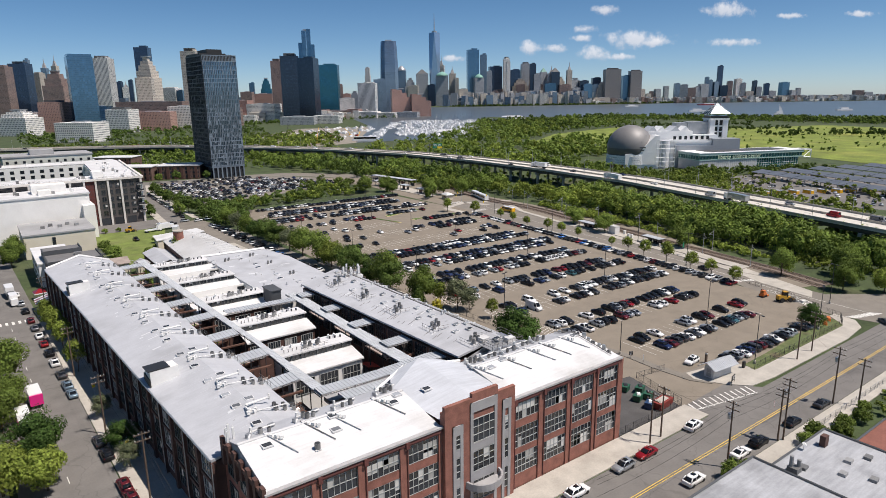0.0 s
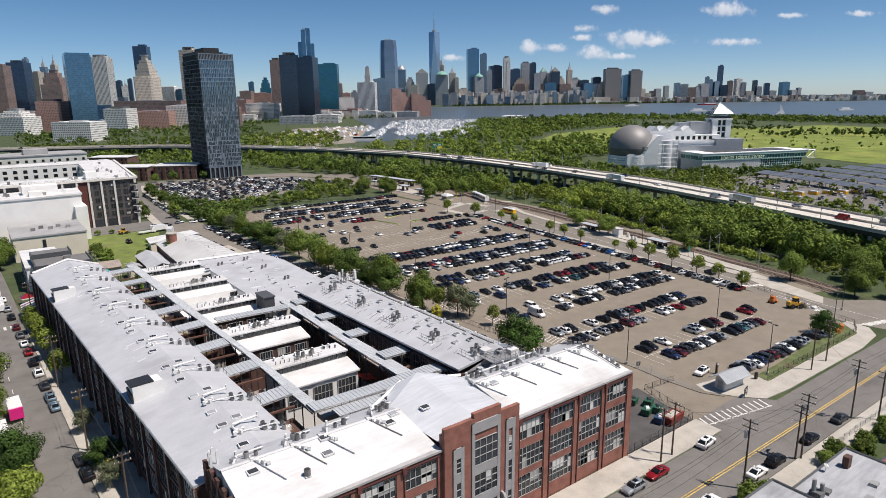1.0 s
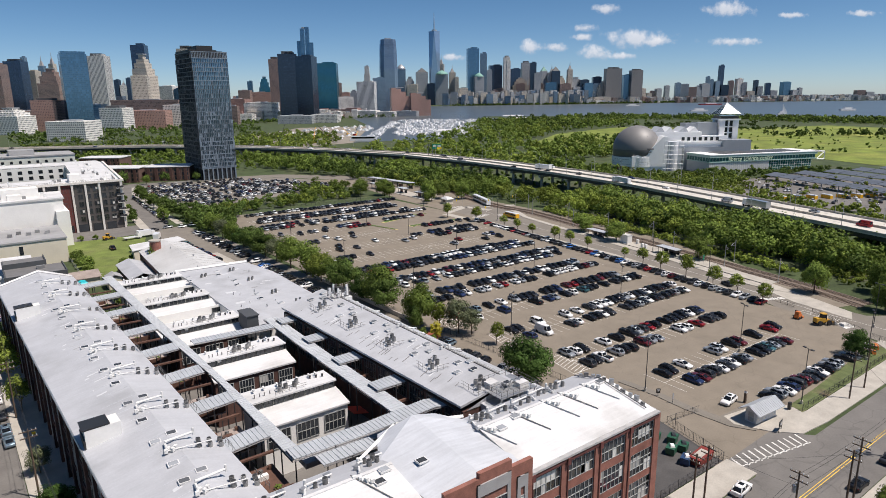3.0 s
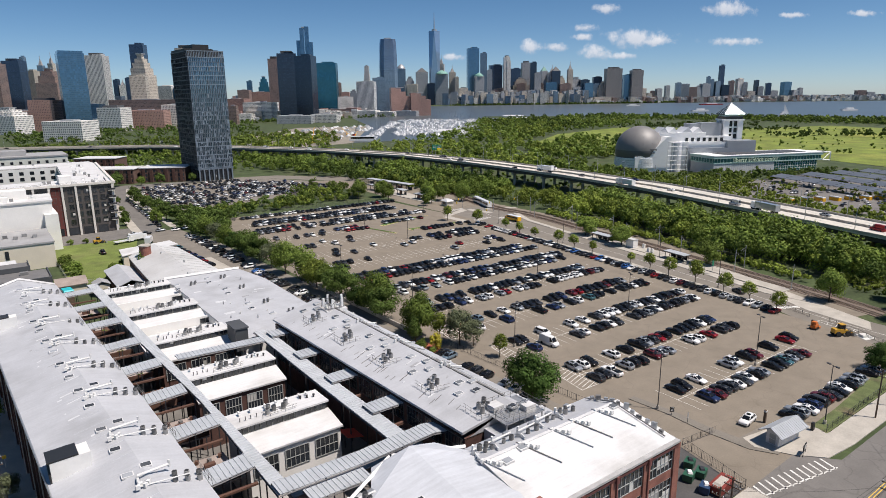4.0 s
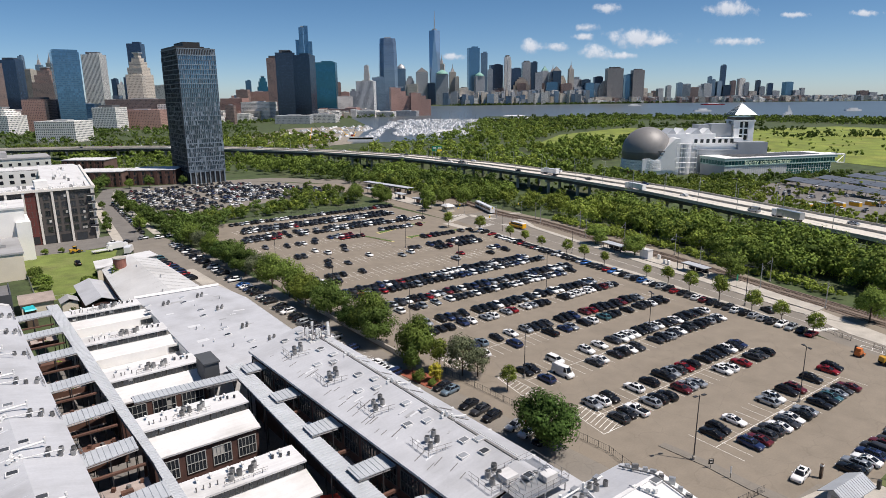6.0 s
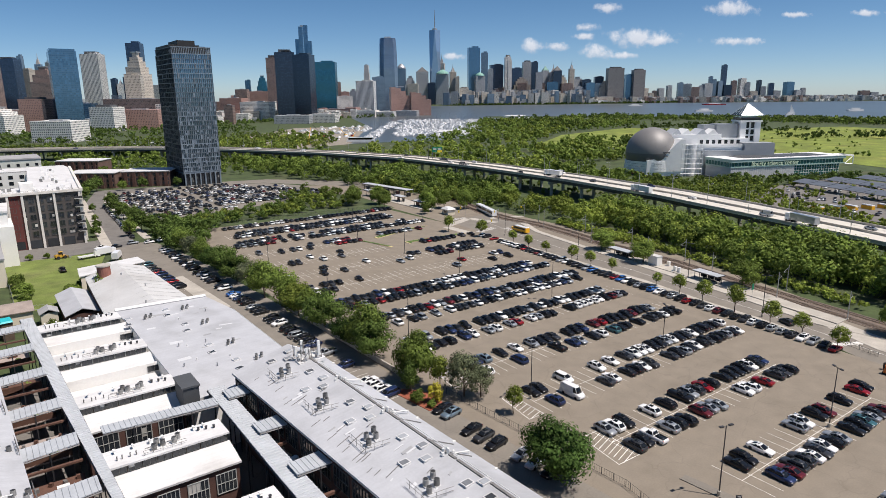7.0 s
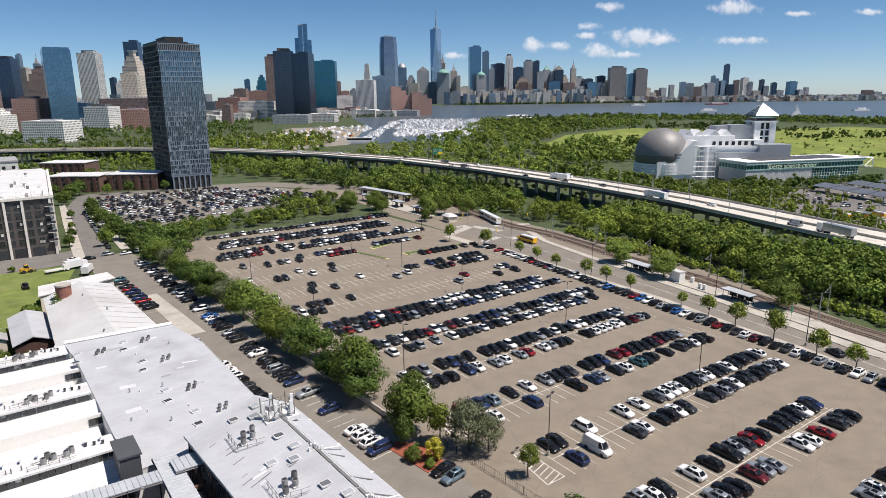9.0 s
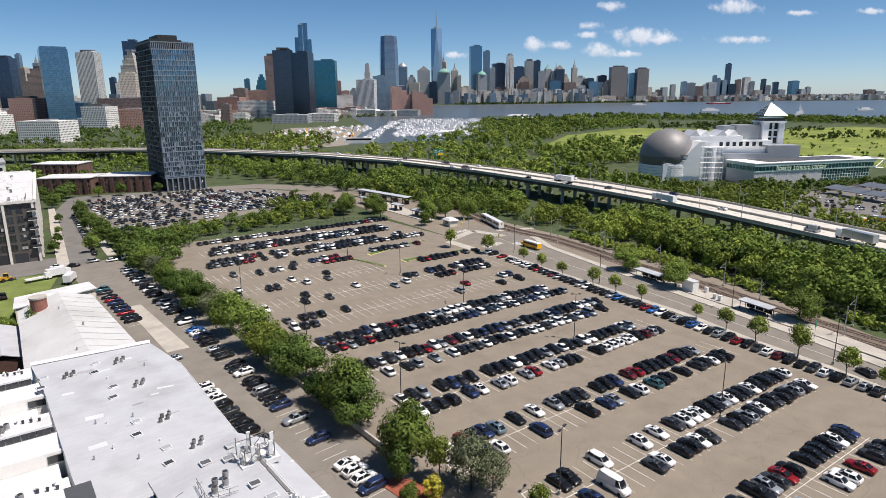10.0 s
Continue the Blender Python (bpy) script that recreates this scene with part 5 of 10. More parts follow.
def loft(shape, rings, close=True):
    """Skin over rings of equal length, ends closed."""
    n = len(rings[0])
    faces = []
    for i in range(len(rings) - 1):
        for j in range(n):
            a, c = i * n + j, i * n + (j + 1) % n
            faces.append((a, c, c + n, a + n))
    if close:
        faces += [tuple(range(n))[::-1], tuple(range((len(rings) - 1) * n, len(rings) * n))]
    return shape.add([p for r in rings for p in r], faces)


def oval(x0, x1, w, z, n=14, k=0.55):
    """A rounded rectangle in plan."""
    pts = []
    for i in range(n):
        a = 2 * math.pi * (i + 0.5) / n
        c, s = math.cos(a), math.sin(a)
        pts.append(((x0 + x1) / 2 + (x0 - x1) / 2 * math.copysign(abs(c) ** k, c), w * math.copysign(abs(s) ** k, s), z))
    return pts


def car_shapes(kind, n=14):
    ln, wd, ht, belt, hood, h_end, r0, r1, tail, deck = KINDS[kind]
    X = lambda f: ln / 2 - f * ln
    hw = wd / 2
    b, g = Shape(), Shape()
    prof = [(0.0, 0.42, 0.58, 0.72), (0.012, 0.3, hood * 0.76, 0.84), (0.05, 0.22, hood * 0.9, 0.94), (h_end * 0.6, 0.2, hood, 0.99), (h_end, 0.2, belt - 0.02, 1.0), (0.5, 0.2, belt, 1.0), (tail, 0.22, belt if tail > 0.9 else deck, 0.99), (0.965, 0.28, deck * 0.97, 0.95), (0.99, 0.36, deck * 0.9, 0.86), (1.0, 0.45, deck * 0.75, 0.78)]
    rings = []
    for f, z0, z1, k in prof:
        x, w = X(f), hw * k
        m = z0 + (z1 - z0) * 0.6
        rings.append([(x, -w * 0.9, z0), (x, -w, z0 + 0.12), (x, -w, m), (x, -w * 0.93, z1 - 0.04), (x, -w * 0.78, z1 + 0.01), (x, 0, z1 + 0.04), (x, w * 0.78, z1 + 0.01), (x, w * 0.93, z1 - 0.04), (x, w, m), (x, w, z0 + 0.12), (x, w * 0.9, z0)])
    if n < 10:
        rings = [[r[q] for q in (0, 2, 4, 6, 8, 10)] for r in (rings[0], rings[2], rings[4], rings[6], rings[9])]
    loft(b, rings)
    rf0, rf1, rw = X(r0), X(r1), hw * (0.8 if kind in ("van", "minivan") else 0.75)
    base0, base1 = X(h_end) + 0.02, X(tail) - 0.02
    # roof shell
    zr = ht - 0.11
    loft(b, [oval(rf0, rf1, rw, zr - 0.05, n), oval(rf0 - 0.05, rf1 + 0.04, rw * 0.95, zr + 0.02, n), oval(rf0 - 0.25, rf1 + 0.25, rw * 0.72, zr + 0.08, n), oval(rf0 - 0.6, rf1 + 0.6, rw * 0.3, ht, n)])
    # glass band below the roof
    loft(g, [oval(base0, base1, hw * 0.87, belt - 0.03, n, 0.4), oval((base0 + rf0) / 2, (base1 + rf1) / 2, (hw * 0.87 + rw) / 2 + 0.03, (belt + zr) / 2, n, 0.45), oval(rf0, rf1, rw * 0.985, zr - 0.04, n)])
    for s in (-1, 1) if n > 10 else ():
        b.bar((base0 - 0.12, s * hw * 0.83, belt - 0.02), (rf0 - 0.06, s * rw * 0.93, zr), 0.05, 5)
        b.bar((base1 + 0.16, s * hw * 0.8, belt - 0.02), (rf1 + 0.08, s * rw * 0.9, zr), 0.1, 5)
        for q in ((0.5,) if kind != "pickup" else ()):
            xm = rf0 + (rf1 - rf0) * q
            b.bar((xm, s * hw * 0.89, belt - 0.02), (xm, s * rw * 1.0, zr), 0.05, 5)
        b.box(base0 - 0.3, s * (hw + 0.08), belt - 0.04, 0.16, 0.2, 0.15)
        if kind == "van":
            b.add([(rf0 - 0.6, s * hw * 0.9, belt), (rf1, s * hw * 0.9, belt), (rf1, s * (rw + 0.03), zr - 0.02), (rf0 - 0.6, s * (rw + 0.03), zr - 0.02)], [(0, 1, 2, 3)])
    if kind in ("suv", "hatch") and n > 10:
        g.box((rf0 + rf1) / 2 + 0.25, 0, zr + 0.06, (rf0 - rf1) * 0.42, rw * 1.05, 0.065)
    if kind == "pickup":
        g.box((X(0.62) + X(0.97)) / 2, 0, belt - 0.02, ln * 0.34, wd * 0.76, 0.08)
    return b, g


def wheel_shape():
    w = Shape()
    w.tube(0, -0.11, 0, 0, 0.34, n=12, x1=0, y1=0.11)
    return w


wheel_me, head_me, tail_me = None, None, None
PROTO = {}


def car_proto(kind, col, full):
    global wheel_me, head_me, tail_me
    ln, wd, ht, belt, hood = KINDS[kind][:5]
    b, g = car_shapes(kind)
    word = {"suv": "sport utility vehicle", "sedan": "saloon car", "hatch": "hatchback car", "pickup": "pickup truck", "van": "passenger van", "minivan": "minivan"}[kind]
    root = thing("parked_car" if kind not in ("pickup", "van") else "parked_" + kind, COLOUR_WORDS[col] + " " + word + " parked on asphalt", "car" if kind not in ("pickup", "van") else kind, group="parked cars")
    b.make("body", PAINTS[col], root, local=True, smooth=True)
    g.make("window_glass", CAR_GLASS, root, local=True, smooth=True)
    for sx in (0.31, -0.3):
        for sy in (-1, 1):
            if wheel_me is None:
                ob = wheel_shape().make("wheel", RUBBER, root, local=True)
                wheel_me = ob.data
            else:
                ob = new("wheel", wheel_me)
                ob.parent = root
            ob.location = (sx * ln, sy * (wd / 2 - 0.1), 0.34)
    if full:
        for sy in (-1, 1):
            for nm, mt, x, z in (("headlamp", LAMP_CLEAR, ln / 2 - 0.1, hood * 0.74), ("tail_lamp", LAMP_RED, -ln / 2 + 0.12, belt * 0.86)):
                Shape().box(x, sy * wd * 0.37, z - 0.05, 0.14, 0.3, 0.11).make(nm, mt, root, local=True)
    return root


def kind_for(ch, r):
    k = r.random()
    if ch == "R" and k < 0.5:
        return "sedan"
    return "suv" if k < 0.5 else "sedan" if k < 0.85 else "hatch" if k < 0.93 else "minivan" if k < 0.97 else "pickup"


def park(x, y, turn, col, kind=None, full=True, z=0.018):
    """One car as a thing of its own, with its parts."""
    kind = kind or kind_for(col, rng)
    key = (kind, col, full)
    m = at(x, y, z, turn, 1.0)
    if key not in PROTO:
        PROTO[key] = car_proto(kind, col, full)
        PROTO[key].matrix_basis = m
        return PROTO[key]
    return copy_thing(PROTO[key], m)


class Fleet:
    """Cars far from the path, joined by paint."""

    def __init__(self):
        self.body, self.dark = {}, Shape()
        self.cache = {}

    def add(self, x, y, turn, col, kind=None):
        kind = kind or kind_for(col, rng)
        if kind not in self.cache:
            self.cache[kind] = car_shapes(kind, 8)
        c, s = math.cos(turn), math.sin(turn)
        mv = lambda pts: [(x + px * c - py * s, y + px * s + py * c, pz + 0.02) for px, py, pz in pts]
        b, g = self.cache[kind]
        self.body.setdefault(col, Shape()).add(mv(b.v), b.f)
        self.dark.add(mv(g.v), g.f)
        ln, wd = KINDS[kind][:2]
        # A dark box fills each car from the ground to its lower body.
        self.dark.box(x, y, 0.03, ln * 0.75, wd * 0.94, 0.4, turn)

    def finish(self, lab):
        for col, s in self.body.items():
            s.make("distant_cars", PAINTS[col], None, smooth=True, label=lab + ", " + COLOUR_WORDS[col], category="cars", kind="stuff")
        self.dark.make("distant_car_windows", CAR_GLASS, None, "dark windows and lower bodies of distant parked cars", category="cars", kind="stuff")


fleet = Fleet()
UP = math.pi / 2


def row(v, u0, text, facing, near=True):
    for i, ch in enumerate(text):
        if ch in ". ":
            continue
        u = u0 + i * 2.63 + rng.uniform(-0.12, 0.12)
        x, y = lot(u, v + rng.uniform(-0.3, 0.3))
        f = facing if rng.random() < 0.75 else -facing
        turn = LOT_TURN + f * UP + rng.uniform(-0.025, 0.025)
        if ch == "V":
            park(x, y, LOT_TURN - UP, "W", "van")
        elif ch == "P":
            park(x, y, turn, "K", "pickup")
        elif near:
            park(x, y, turn, ch, full=v < -10)
        else:
            fleet.add(x, y, turn, ch)


row(66.1, 11.1, "NDKDKNWKRKKKKWSWWWWKKKKSWPDKKNW", -1, False)
row(60.1, 11.5, "KRSKRKKKKSKKKKSKNNWDSWKWDSNWSKKS", 1, False)
row(46.5, 12.2, "KKSDWPKRWSMKWKNKNSDSKKKSNKKKWWSK", -1, False)
row(40.3, 15.9, "W.KS.S.WKDDWKKWKKWWDWWWDWNS.K", 1, False)
row(26.5, 11.1, "WKS.KNDK.KKKWKKKSKWKKWWKKKKWS", -1, False)
row(20.2, 11.6, "WKKK.NW.SW.SR.WSKK..KWWWWWKMSK", 1)
row(6.0, 11.8, "RDNL.K.W.SKKD.KKN.MRKKKKMKKS", -1)
row(0.0, 12.8, "KW...N....P.NS.KW.TKK.K.DKWKP", 1)
row(-13.7, 16.6, "KK..W...W.W.DWWWKKSWKKWKKKKW", -1)
row(-19.8, 17.8, "N.V...DW.KKWD..DKSKWKDKKSKW", 1)
row(-34.4, 16.8, "SWK..W.K.PSDRK.KKKKWKN", -1)
row(-40.9, 16.9, "DKW.SKK.MSS...WW.R.DDK", 1)
row(-55.1, 26.2, "KK.W....SW.KM..K..RK", -1)
row(-61.6, 28.5, "NMDDWDWKS.KKTSDM", 1)
row(-76.3, 34.4, "KSWNDMDKWKSS.KS", 1)
# half-empty upper rows
for u, v, ch in ((12.6, 142.8, "G"), (21, 139.8, "K"), (26.3, 140.5, "D"), (29.1, 140.6, "W"), (33.5, 139.5, "K"), (36.4, 145, "D"), (8.3, 124.3, "W"), (6.5, 119, "K"), (5, 107, "M"), (5.7, 99.1, "D"), (8.4, 99.4, "W"), (17, 119, "K"), (19.7, 119, "D"), (27.2, 125.2, "W"), (30, 119, "W"), (40.6, 125.7, "K"), (38.2, 119.2, "G"), (42, 105.7, "W"), (23.9, 105.9, "K"), (21.3, 99.6, "K"), (29.3, 99.4, "D"), (28, 85.4, "K"), (14.8, 86.3, "K"), (17.6, 86.4, "D"), (20.2, 86, "K"), (15.3, 79.6, "D"), (10, 86.5, "G"), (9.6, 80, "W"), (12.3, 79.7, "K"), (52.6, 97.5, "S"), (58, 99.6, "W"), (62.3, 105.3, "K"), (65.3, 105.4, "G"), (73, 85.2, "R"), (66.5, 79.8, "S"), (89.2, 85.3, "W"), (92, 85.4, "N"), (91.7, 79, "K"), (83.5, 79, "K")):
    x, y = lot(u, v)
    fleet.add(x, y, LOT_TURN + UP * (1 if rng.random() < 0.5 else -1), ch)
row(105.5, 71.8, "NKK.KWKKDK", -1, False)
row(99.0, 71.8, "KKM.DKKWK", 1, False)
row(120.3, 78.3, "KRKKKDK.G.K", -1, False)
row(145.0, 63.0, "...SKKGKWS.M", -1, False)
row(144.6, 43.6, "NSWRR.", -1, False)
row(140.0, 46.9, "RRKKM", 1, False)
row(159.4, 9.0, "KSDSKRM.K.KW.KKDWSKWKKDKWKKSKWKKKWWWK", 1, False)
row(165.6, 12.0, "KDKKWKRK.KWK.S.KKWSWKKKSWKKD...WK", -1, False)
row(178.8, 15.0, "KWWKDKSKKWRKKKDKSKWKKNSWWKKKDKKS", 1, False)
row(185.2, 18.0, "KKWKKDSKKWKKWKDKKKWWWKDSKWKKKKW", -1, False)
row(200.3, 16.0, "DKSWKKWKKWWWKDKKDSKWKKKDKKKKDSKRSDKK", 1, False)
# angled row beside the station road
text = "RKSWDSSKWDKKMWDKRKSKWBKSKWBRKDKBSKDKWSKDKSMKDRKWSWWK.R.KW"
for i, ch in enumerate(text):
    if ch == ".":
        continue
    v = -42 + i * 2.78
    u = 94.0 + (v + 42) * 0.092 if v < 40 else 101.5 + (v - 40) * 0.075
    x, y = lot(u, v)
    turn = LOT_TURN + (0 if rng.random() < 0.7 else math.pi) + rng.uniform(-0.03, 0.03)
    if v < 25:
        park(x, y, turn, ch, full=False)
    else:
        fleet.add(x, y, turn, ch)
# service lane
for y, ch in zip((151.5, 154.4, 157.2, 160.0, 170.5, 180, 187, 190, 193, 196, 199, 202, 207.5, 210.4, 213.2, 220, 223, 226, 231, 234, 237, 240, 243, 251, 254, 262, 265, 268, 273, 276, 283, 286, 290, 294, 300, 304, 308, 314, 318, 322), "NWWWNSNKKSKKWKKKKSKKNWBWKKKWSKKKWKDWKKWSKKWW"):
    x = 97.3 - (y - 150) * 0.03
    tn = 0.1 + (math.pi if rng.random() < 0.5 else 0)
    if y < 250:
        park(x, y, tn, ch, "pickup" if y == 180 else None)
    else:
        fleet.add(x, y, tn, ch)
for y, ch in zip((176.5, 181, 184, 187.5, 191, 194.5, 198, 201.5, 205, 226, 262, 266, 270, 274, 278, 282, 286, 290, 296, 300), "KKKKDKWWWSKKRNKNRKDTK"):
    x = 87.2 - (y - 176) * 0.055
    if y < 250:
        park(x, y, math.pi + 0.1, ch)
    else:
        fleet.add(x, y, math.pi + 0.1, ch)
for x, y, ch in ((104, 110, "K"), (103.8, 113.6, "W"), (103.6, 117, "S"), (102.4, 122.4, "K"), (102.2, 125.8, "D"), (102.0, 129.2, "K"), (102.6, 136.5, "L"), (102.5, 139.3, "K")):
    park(x, y, 0.15 + math.pi, ch)
park(130.4, 75.6, 3.25, "W", "suv")
# street cars
for x, y, turn, ch, kd in ((69, 57.2, 0, "W", "suv"), (81, 57.3, math.pi, "S", "suv"), (87.6, 57.4, math.pi, "R", "sedan"), (103, 57.8, 0.1, "W", "suv"), (101, 47.2, 0, "W", "sedan"), (107.2, 47.1, 0, "K", "suv"), (119.6, 46.9, 0, "K", "sedan"), (132, 46.8, 0, "D", "sedan"), (87, 47.6, 0, "W", "suv"), (197, 58.0, 0.8, "D", "sedan"), (209, 121, 1.15, "D", "suv")):
    park(x, y, turn, ch, kd)
for y, ch in ((100, "M"), (104.5, "M"), (117, "K"), (123, "D"), (149, "L"), (154.5, "L"), (162, "D"), (171, "W"), (179, "K"), (187.5, "R"), (195, "W"), (203, "G"), (211, "M"), (222, "K"), (232, "S"), (244, "W")):
    x = 10.6 - (y - 100) * 0.052
    park(x, y, UP + 0.05, ch, full=y < 170)
for y, ch in ((206, "W"), (191, "O")):
    park(0.0 - (y - 100) * 0.05, y, -UP + 0.05, ch)
# overflow car park and side streets
r2 = random.Random(11)
for j in range(13):
    for i in range(44):
        if r2.random() < 0.12:
            continue
        x, y = 100 + i * 2.72 + (i // 16) * 3, 404 + (j // 2) * 17.5 + (j % 2) * 5.7
        if 100 + 0.08 * abs(y - 460) < x < 219 - max(0, y - 445) * 0.62 and y > 399 + (x - 110) * 0.25:
            fleet.add(x, y, UP + r2.uniform(-0.05, 0.05), r2.choice("KKKKKDDDGSSWWWWWNM"))
for k in range(14):
    fleet.add(202 + r2.uniform(-3, 16), 395 + k * 6.5, r2.uniform(1.3, 1.8), r2.choice("KDGSWWNR"))
for k in range(16):
    fleet.add(86.5 + k * 0.28, 358 + k * 6.6, 1.53, r2.choice("KDGSWNK"))
for k in range(8):
    fleet.add(72 + k * 6 + r2.uniform(-1, 1), 343 + r2.uniform(-2, 2), 0.1, r2.choice("WWSKD"))
for k in range(90):
    fleet.add(r2.uniform(400, 520), r2.uniform(130, 240), 0.5, r2.choice("WWSKDG"))
for k in range(260):
    fleet.add(r2.uniform(150, 330), r2.uniform(800, 1010), r2.choice((0.4, 1.97)), r2.choice("WWWSKDGR"))
fleet.finish("rows of distant parked cars")

# ---- trees ----
def leaf_cloud(shape, r, cx, cy, cz, rx, ry, rz, count, size, spread=0.35, flat=0.0):
    """Leaf-like facets scattered over a lumpy ellipsoid of clumps, facing roughly outward."""
    lumps = []
    for _ in range(max(5, min(34, count // 26))):
        a, b = r.uniform(0, 6.283), math.asin(r.uniform(-0.75, 1.0))
        k = r.uniform(0.45, 0.85)
        lumps.append((math.cos(a) * math.cos(b) * k, math.sin(a) * math.cos(b) * k, math.sin(b) * k, r.uniform(0.22, 0.44)))
    for lx, ly, lz, lr in lumps:
        rr = lr * 0.34
        n5 = 5
        vv = [(cx + rx * lx, cy + ry * ly, cz + rz * (lz + rr)), (cx + rx * lx, cy + ry * ly, cz + rz * (lz - rr))]
        for bb in (0.55, -0.4):
            for q in range(n5):
                aa = 6.283 * (q + 0.5 * (bb > 0)) / n5 + lx * 9
                kk = rr * r.uniform(0.85, 1.1)
                vv.append((cx + rx * (lx + kk * math.cos(bb) * math.cos(aa)), cy + ry * (ly + kk * math.cos(bb) * math.sin(aa)), cz + rz * (lz + kk * math.sin(bb))))
        ff = [(0, 2 + q, 2 + (q + 1) % n5) for q in range(n5)] + [(1, 2 + n5 + (q + 1) % n5, 2 + n5 + q) for q in range(n5)]
        ff += [(2 + q, 2 + n5 + q, 2 + n5 + (q + 1) % n5, 2 + (q + 1) % n5) for q in range(n5)]
        shape.add(vv, ff)
    g = np.random.RandomState(r.randint(0, 2 ** 31 - 1))
    lump = np.array(lumps)[np.arange(count) % len(lumps)]
    a, sb = g.uniform(0, 6.283, count), g.uniform(-0.8, 1.0, count)
    cb = np.sqrt(1 - sb * sb)
    d = np.stack([np.cos(a) * cb, np.sin(a) * cb, sb], 1)
    q = lump[:, :3] + d * (lump[:, 3] * g.uniform(0.74, 1.12, count))[:, None]
    p = np.array((cx, cy, cz)) + q * np.array((rx, ry, rz))
    nrm = d * 0.75 + q * 0.45 + g.uniform(-1, 1, (count, 3)) * spread * 1.35 + np.array((0, 0, 0.12))
    nrm /= np.linalg.norm(nrm, axis=1)[:, None]
    t = np.cross(nrm, g.normal(size=(count, 3)))
    t /= np.linalg.norm(t, axis=1)[:, None]
    u = np.cross(nrm, t)
    k = (size * g.uniform(0.5, 1.15, count))[:, None]
    shape.quads.append(np.stack([p - t * k - u * k * 0.5, p + t * k * 0.2 - u * k * 0.75, p + t * k + u * k * 0.4 + nrm * k * 0.15, p - t * k * 0.3 + u * k * 0.8], 1))
    return shape


def tree_proto(name, label, seed, h, w, leaf, count=1400, size=0.34, trunk=0.22, low=0.28, tall=1.0, sparse=0.0):
    r = random.Random(seed)
    t = thing(name, label, "tree", group="trees")
    tr = Shape()
    tr.tube(0, 0, -0.1, h * 0.45, trunk, trunk * 0.6, 8, r.uniform(-0.3, 0.3), r.uniform(-0.3, 0.3))
    for k in range(7):
        a = k * 0.9 + r.uniform(0, 0.6)
        z0 = h * r.uniform(0.25, 0.45)
        d = w * r.uniform(0.25, 0.42)
        tr.bar((0, 0, z0), (d * math.cos(a), d * math.sin(a), z0 + h * r.uniform(0.2, 0.4)), trunk * 0.35, 5)
    tr.make("trunk", BARK, t, local=True)
    c = Shape()
    leaf_cloud(c, r, 0, 0, h * (low + (1 - low) * 0.5), w / 2, w / 2, h * (1 - low) / 2 * tall, count, size)
    c.make("crown", leaf, t, local=True)
    return t


TREES = {
    "round": tree_proto("street_tree", "full round green tree on a bare trunk", 3, 10.4, 11.5, LEAF_DEEP, 9500, 0.24, 0.3, 0.06),
    "oval": tree_proto("street_tree", "broad leafy green tree beside the lane", 5, 11.0, 9.6, LEAF, 6000, 0.26, 0.25, 0.1),
    "broad": tree_proto("street_tree", "wide spreading green tree with uneven crown", 6, 10.2, 11.5, LEAF_DARK, 6500, 0.27, 0.25, 0.1),
    "lime": tree_proto("street_tree", "light green leafy tree beside the street", 8, 9.0, 8.6, LEAF_LIME, 5000, 0.26, 0.22, 0.12),
    "olive": tree_proto("street_tree", "thin olive-leaved tree with bare twigs", 13, 10.0, 9.5, LEAF_OLIVE, 4600, 0.2, 0.22, 0.14),
    "young": tree_proto("young_tree", "slim young street tree with light crown", 21, 5.5, 3.4, LEAF_LIME, 1300, 0.15, 0.09, 0.3),
    "cone": tree_proto("conifer", "dark green pointed evergreen tree", 34, 7.0, 4.0, LEAF_DARK, 3000, 0.18, 0.14, 0.05, 1.0),
    "far": tree_proto("street_tree", "leafy green street tree far from the mill", 61, 10.0, 9.0, LEAF, 2200, 0.36, 0.2, 0.12),
    "far_dark": tree_proto("street_tree", "dark leafy street tree far from the mill", 62, 10.0, 9.5, LEAF_DARK, 2200, 0.36, 0.2, 0.1),
    "bush": tree_proto("shrub", "rounded green shrub with dense small leaves", 55, 3.2, 4.2, LEAF, 1800, 0.17, 0.08, 0.0),
}
tree_used = {k: [True] for k in TREES}


def plant(kind, x, y, s=1.0, z=0.0, label=""):
    v = 1 + rng.uniform(-0.06, 0.06)
    sx, sy, sz = s if isinstance(s, tuple) else (s, s, s)
    ob = put(TREES[kind], tree_used[kind], x, y, z, rng.uniform(0, 6.28), (sx, sy * v, sz))
    if label:
        ob["label"] = label
    return ob


plant("round", 104.2, 109.0, 1.02)
for kd, x, y, s in (("oval", 105.5, 153.5, 0.98), ("oval", 105.2, 174.5, 1.0), ("broad", 104.4, 171, 0.9), ("broad", 104.0, 196, 1.0), ("lime", 103.0, 211, 1.05), ("oval", 102.4, 222, 1.05), ("oval", 101.5, 234, 1.05), ("olive", 100.8, 246, 1.05), ("broad", 100.5, 257, 1.0), ("broad", 99.5, 268, 1.1), ("round", 99.4, 279, 0.85), ("oval", 98.6, 291, 0.85), ("olive", 97.8, 302, 0.95), ("oval", 97.0, 314, 0.9), ("olive", 110, 141.5, 1.0), ("olive", 112.5, 139, 0.75), ("young", 107.5, 147, 1.5), ("young", 113.2, 129.5, 0.75), ("cone", 102.2, 150.5, 0.95), ("cone", 106.5, 158.5, 0.8), ("round", 104.0, 184, 0.62), ("oval", 103.2, 204, 0.75)):
    plant(kd, x, y, s * (1.0 if x > 107 else 1.1 if y < 215 else 0.98))
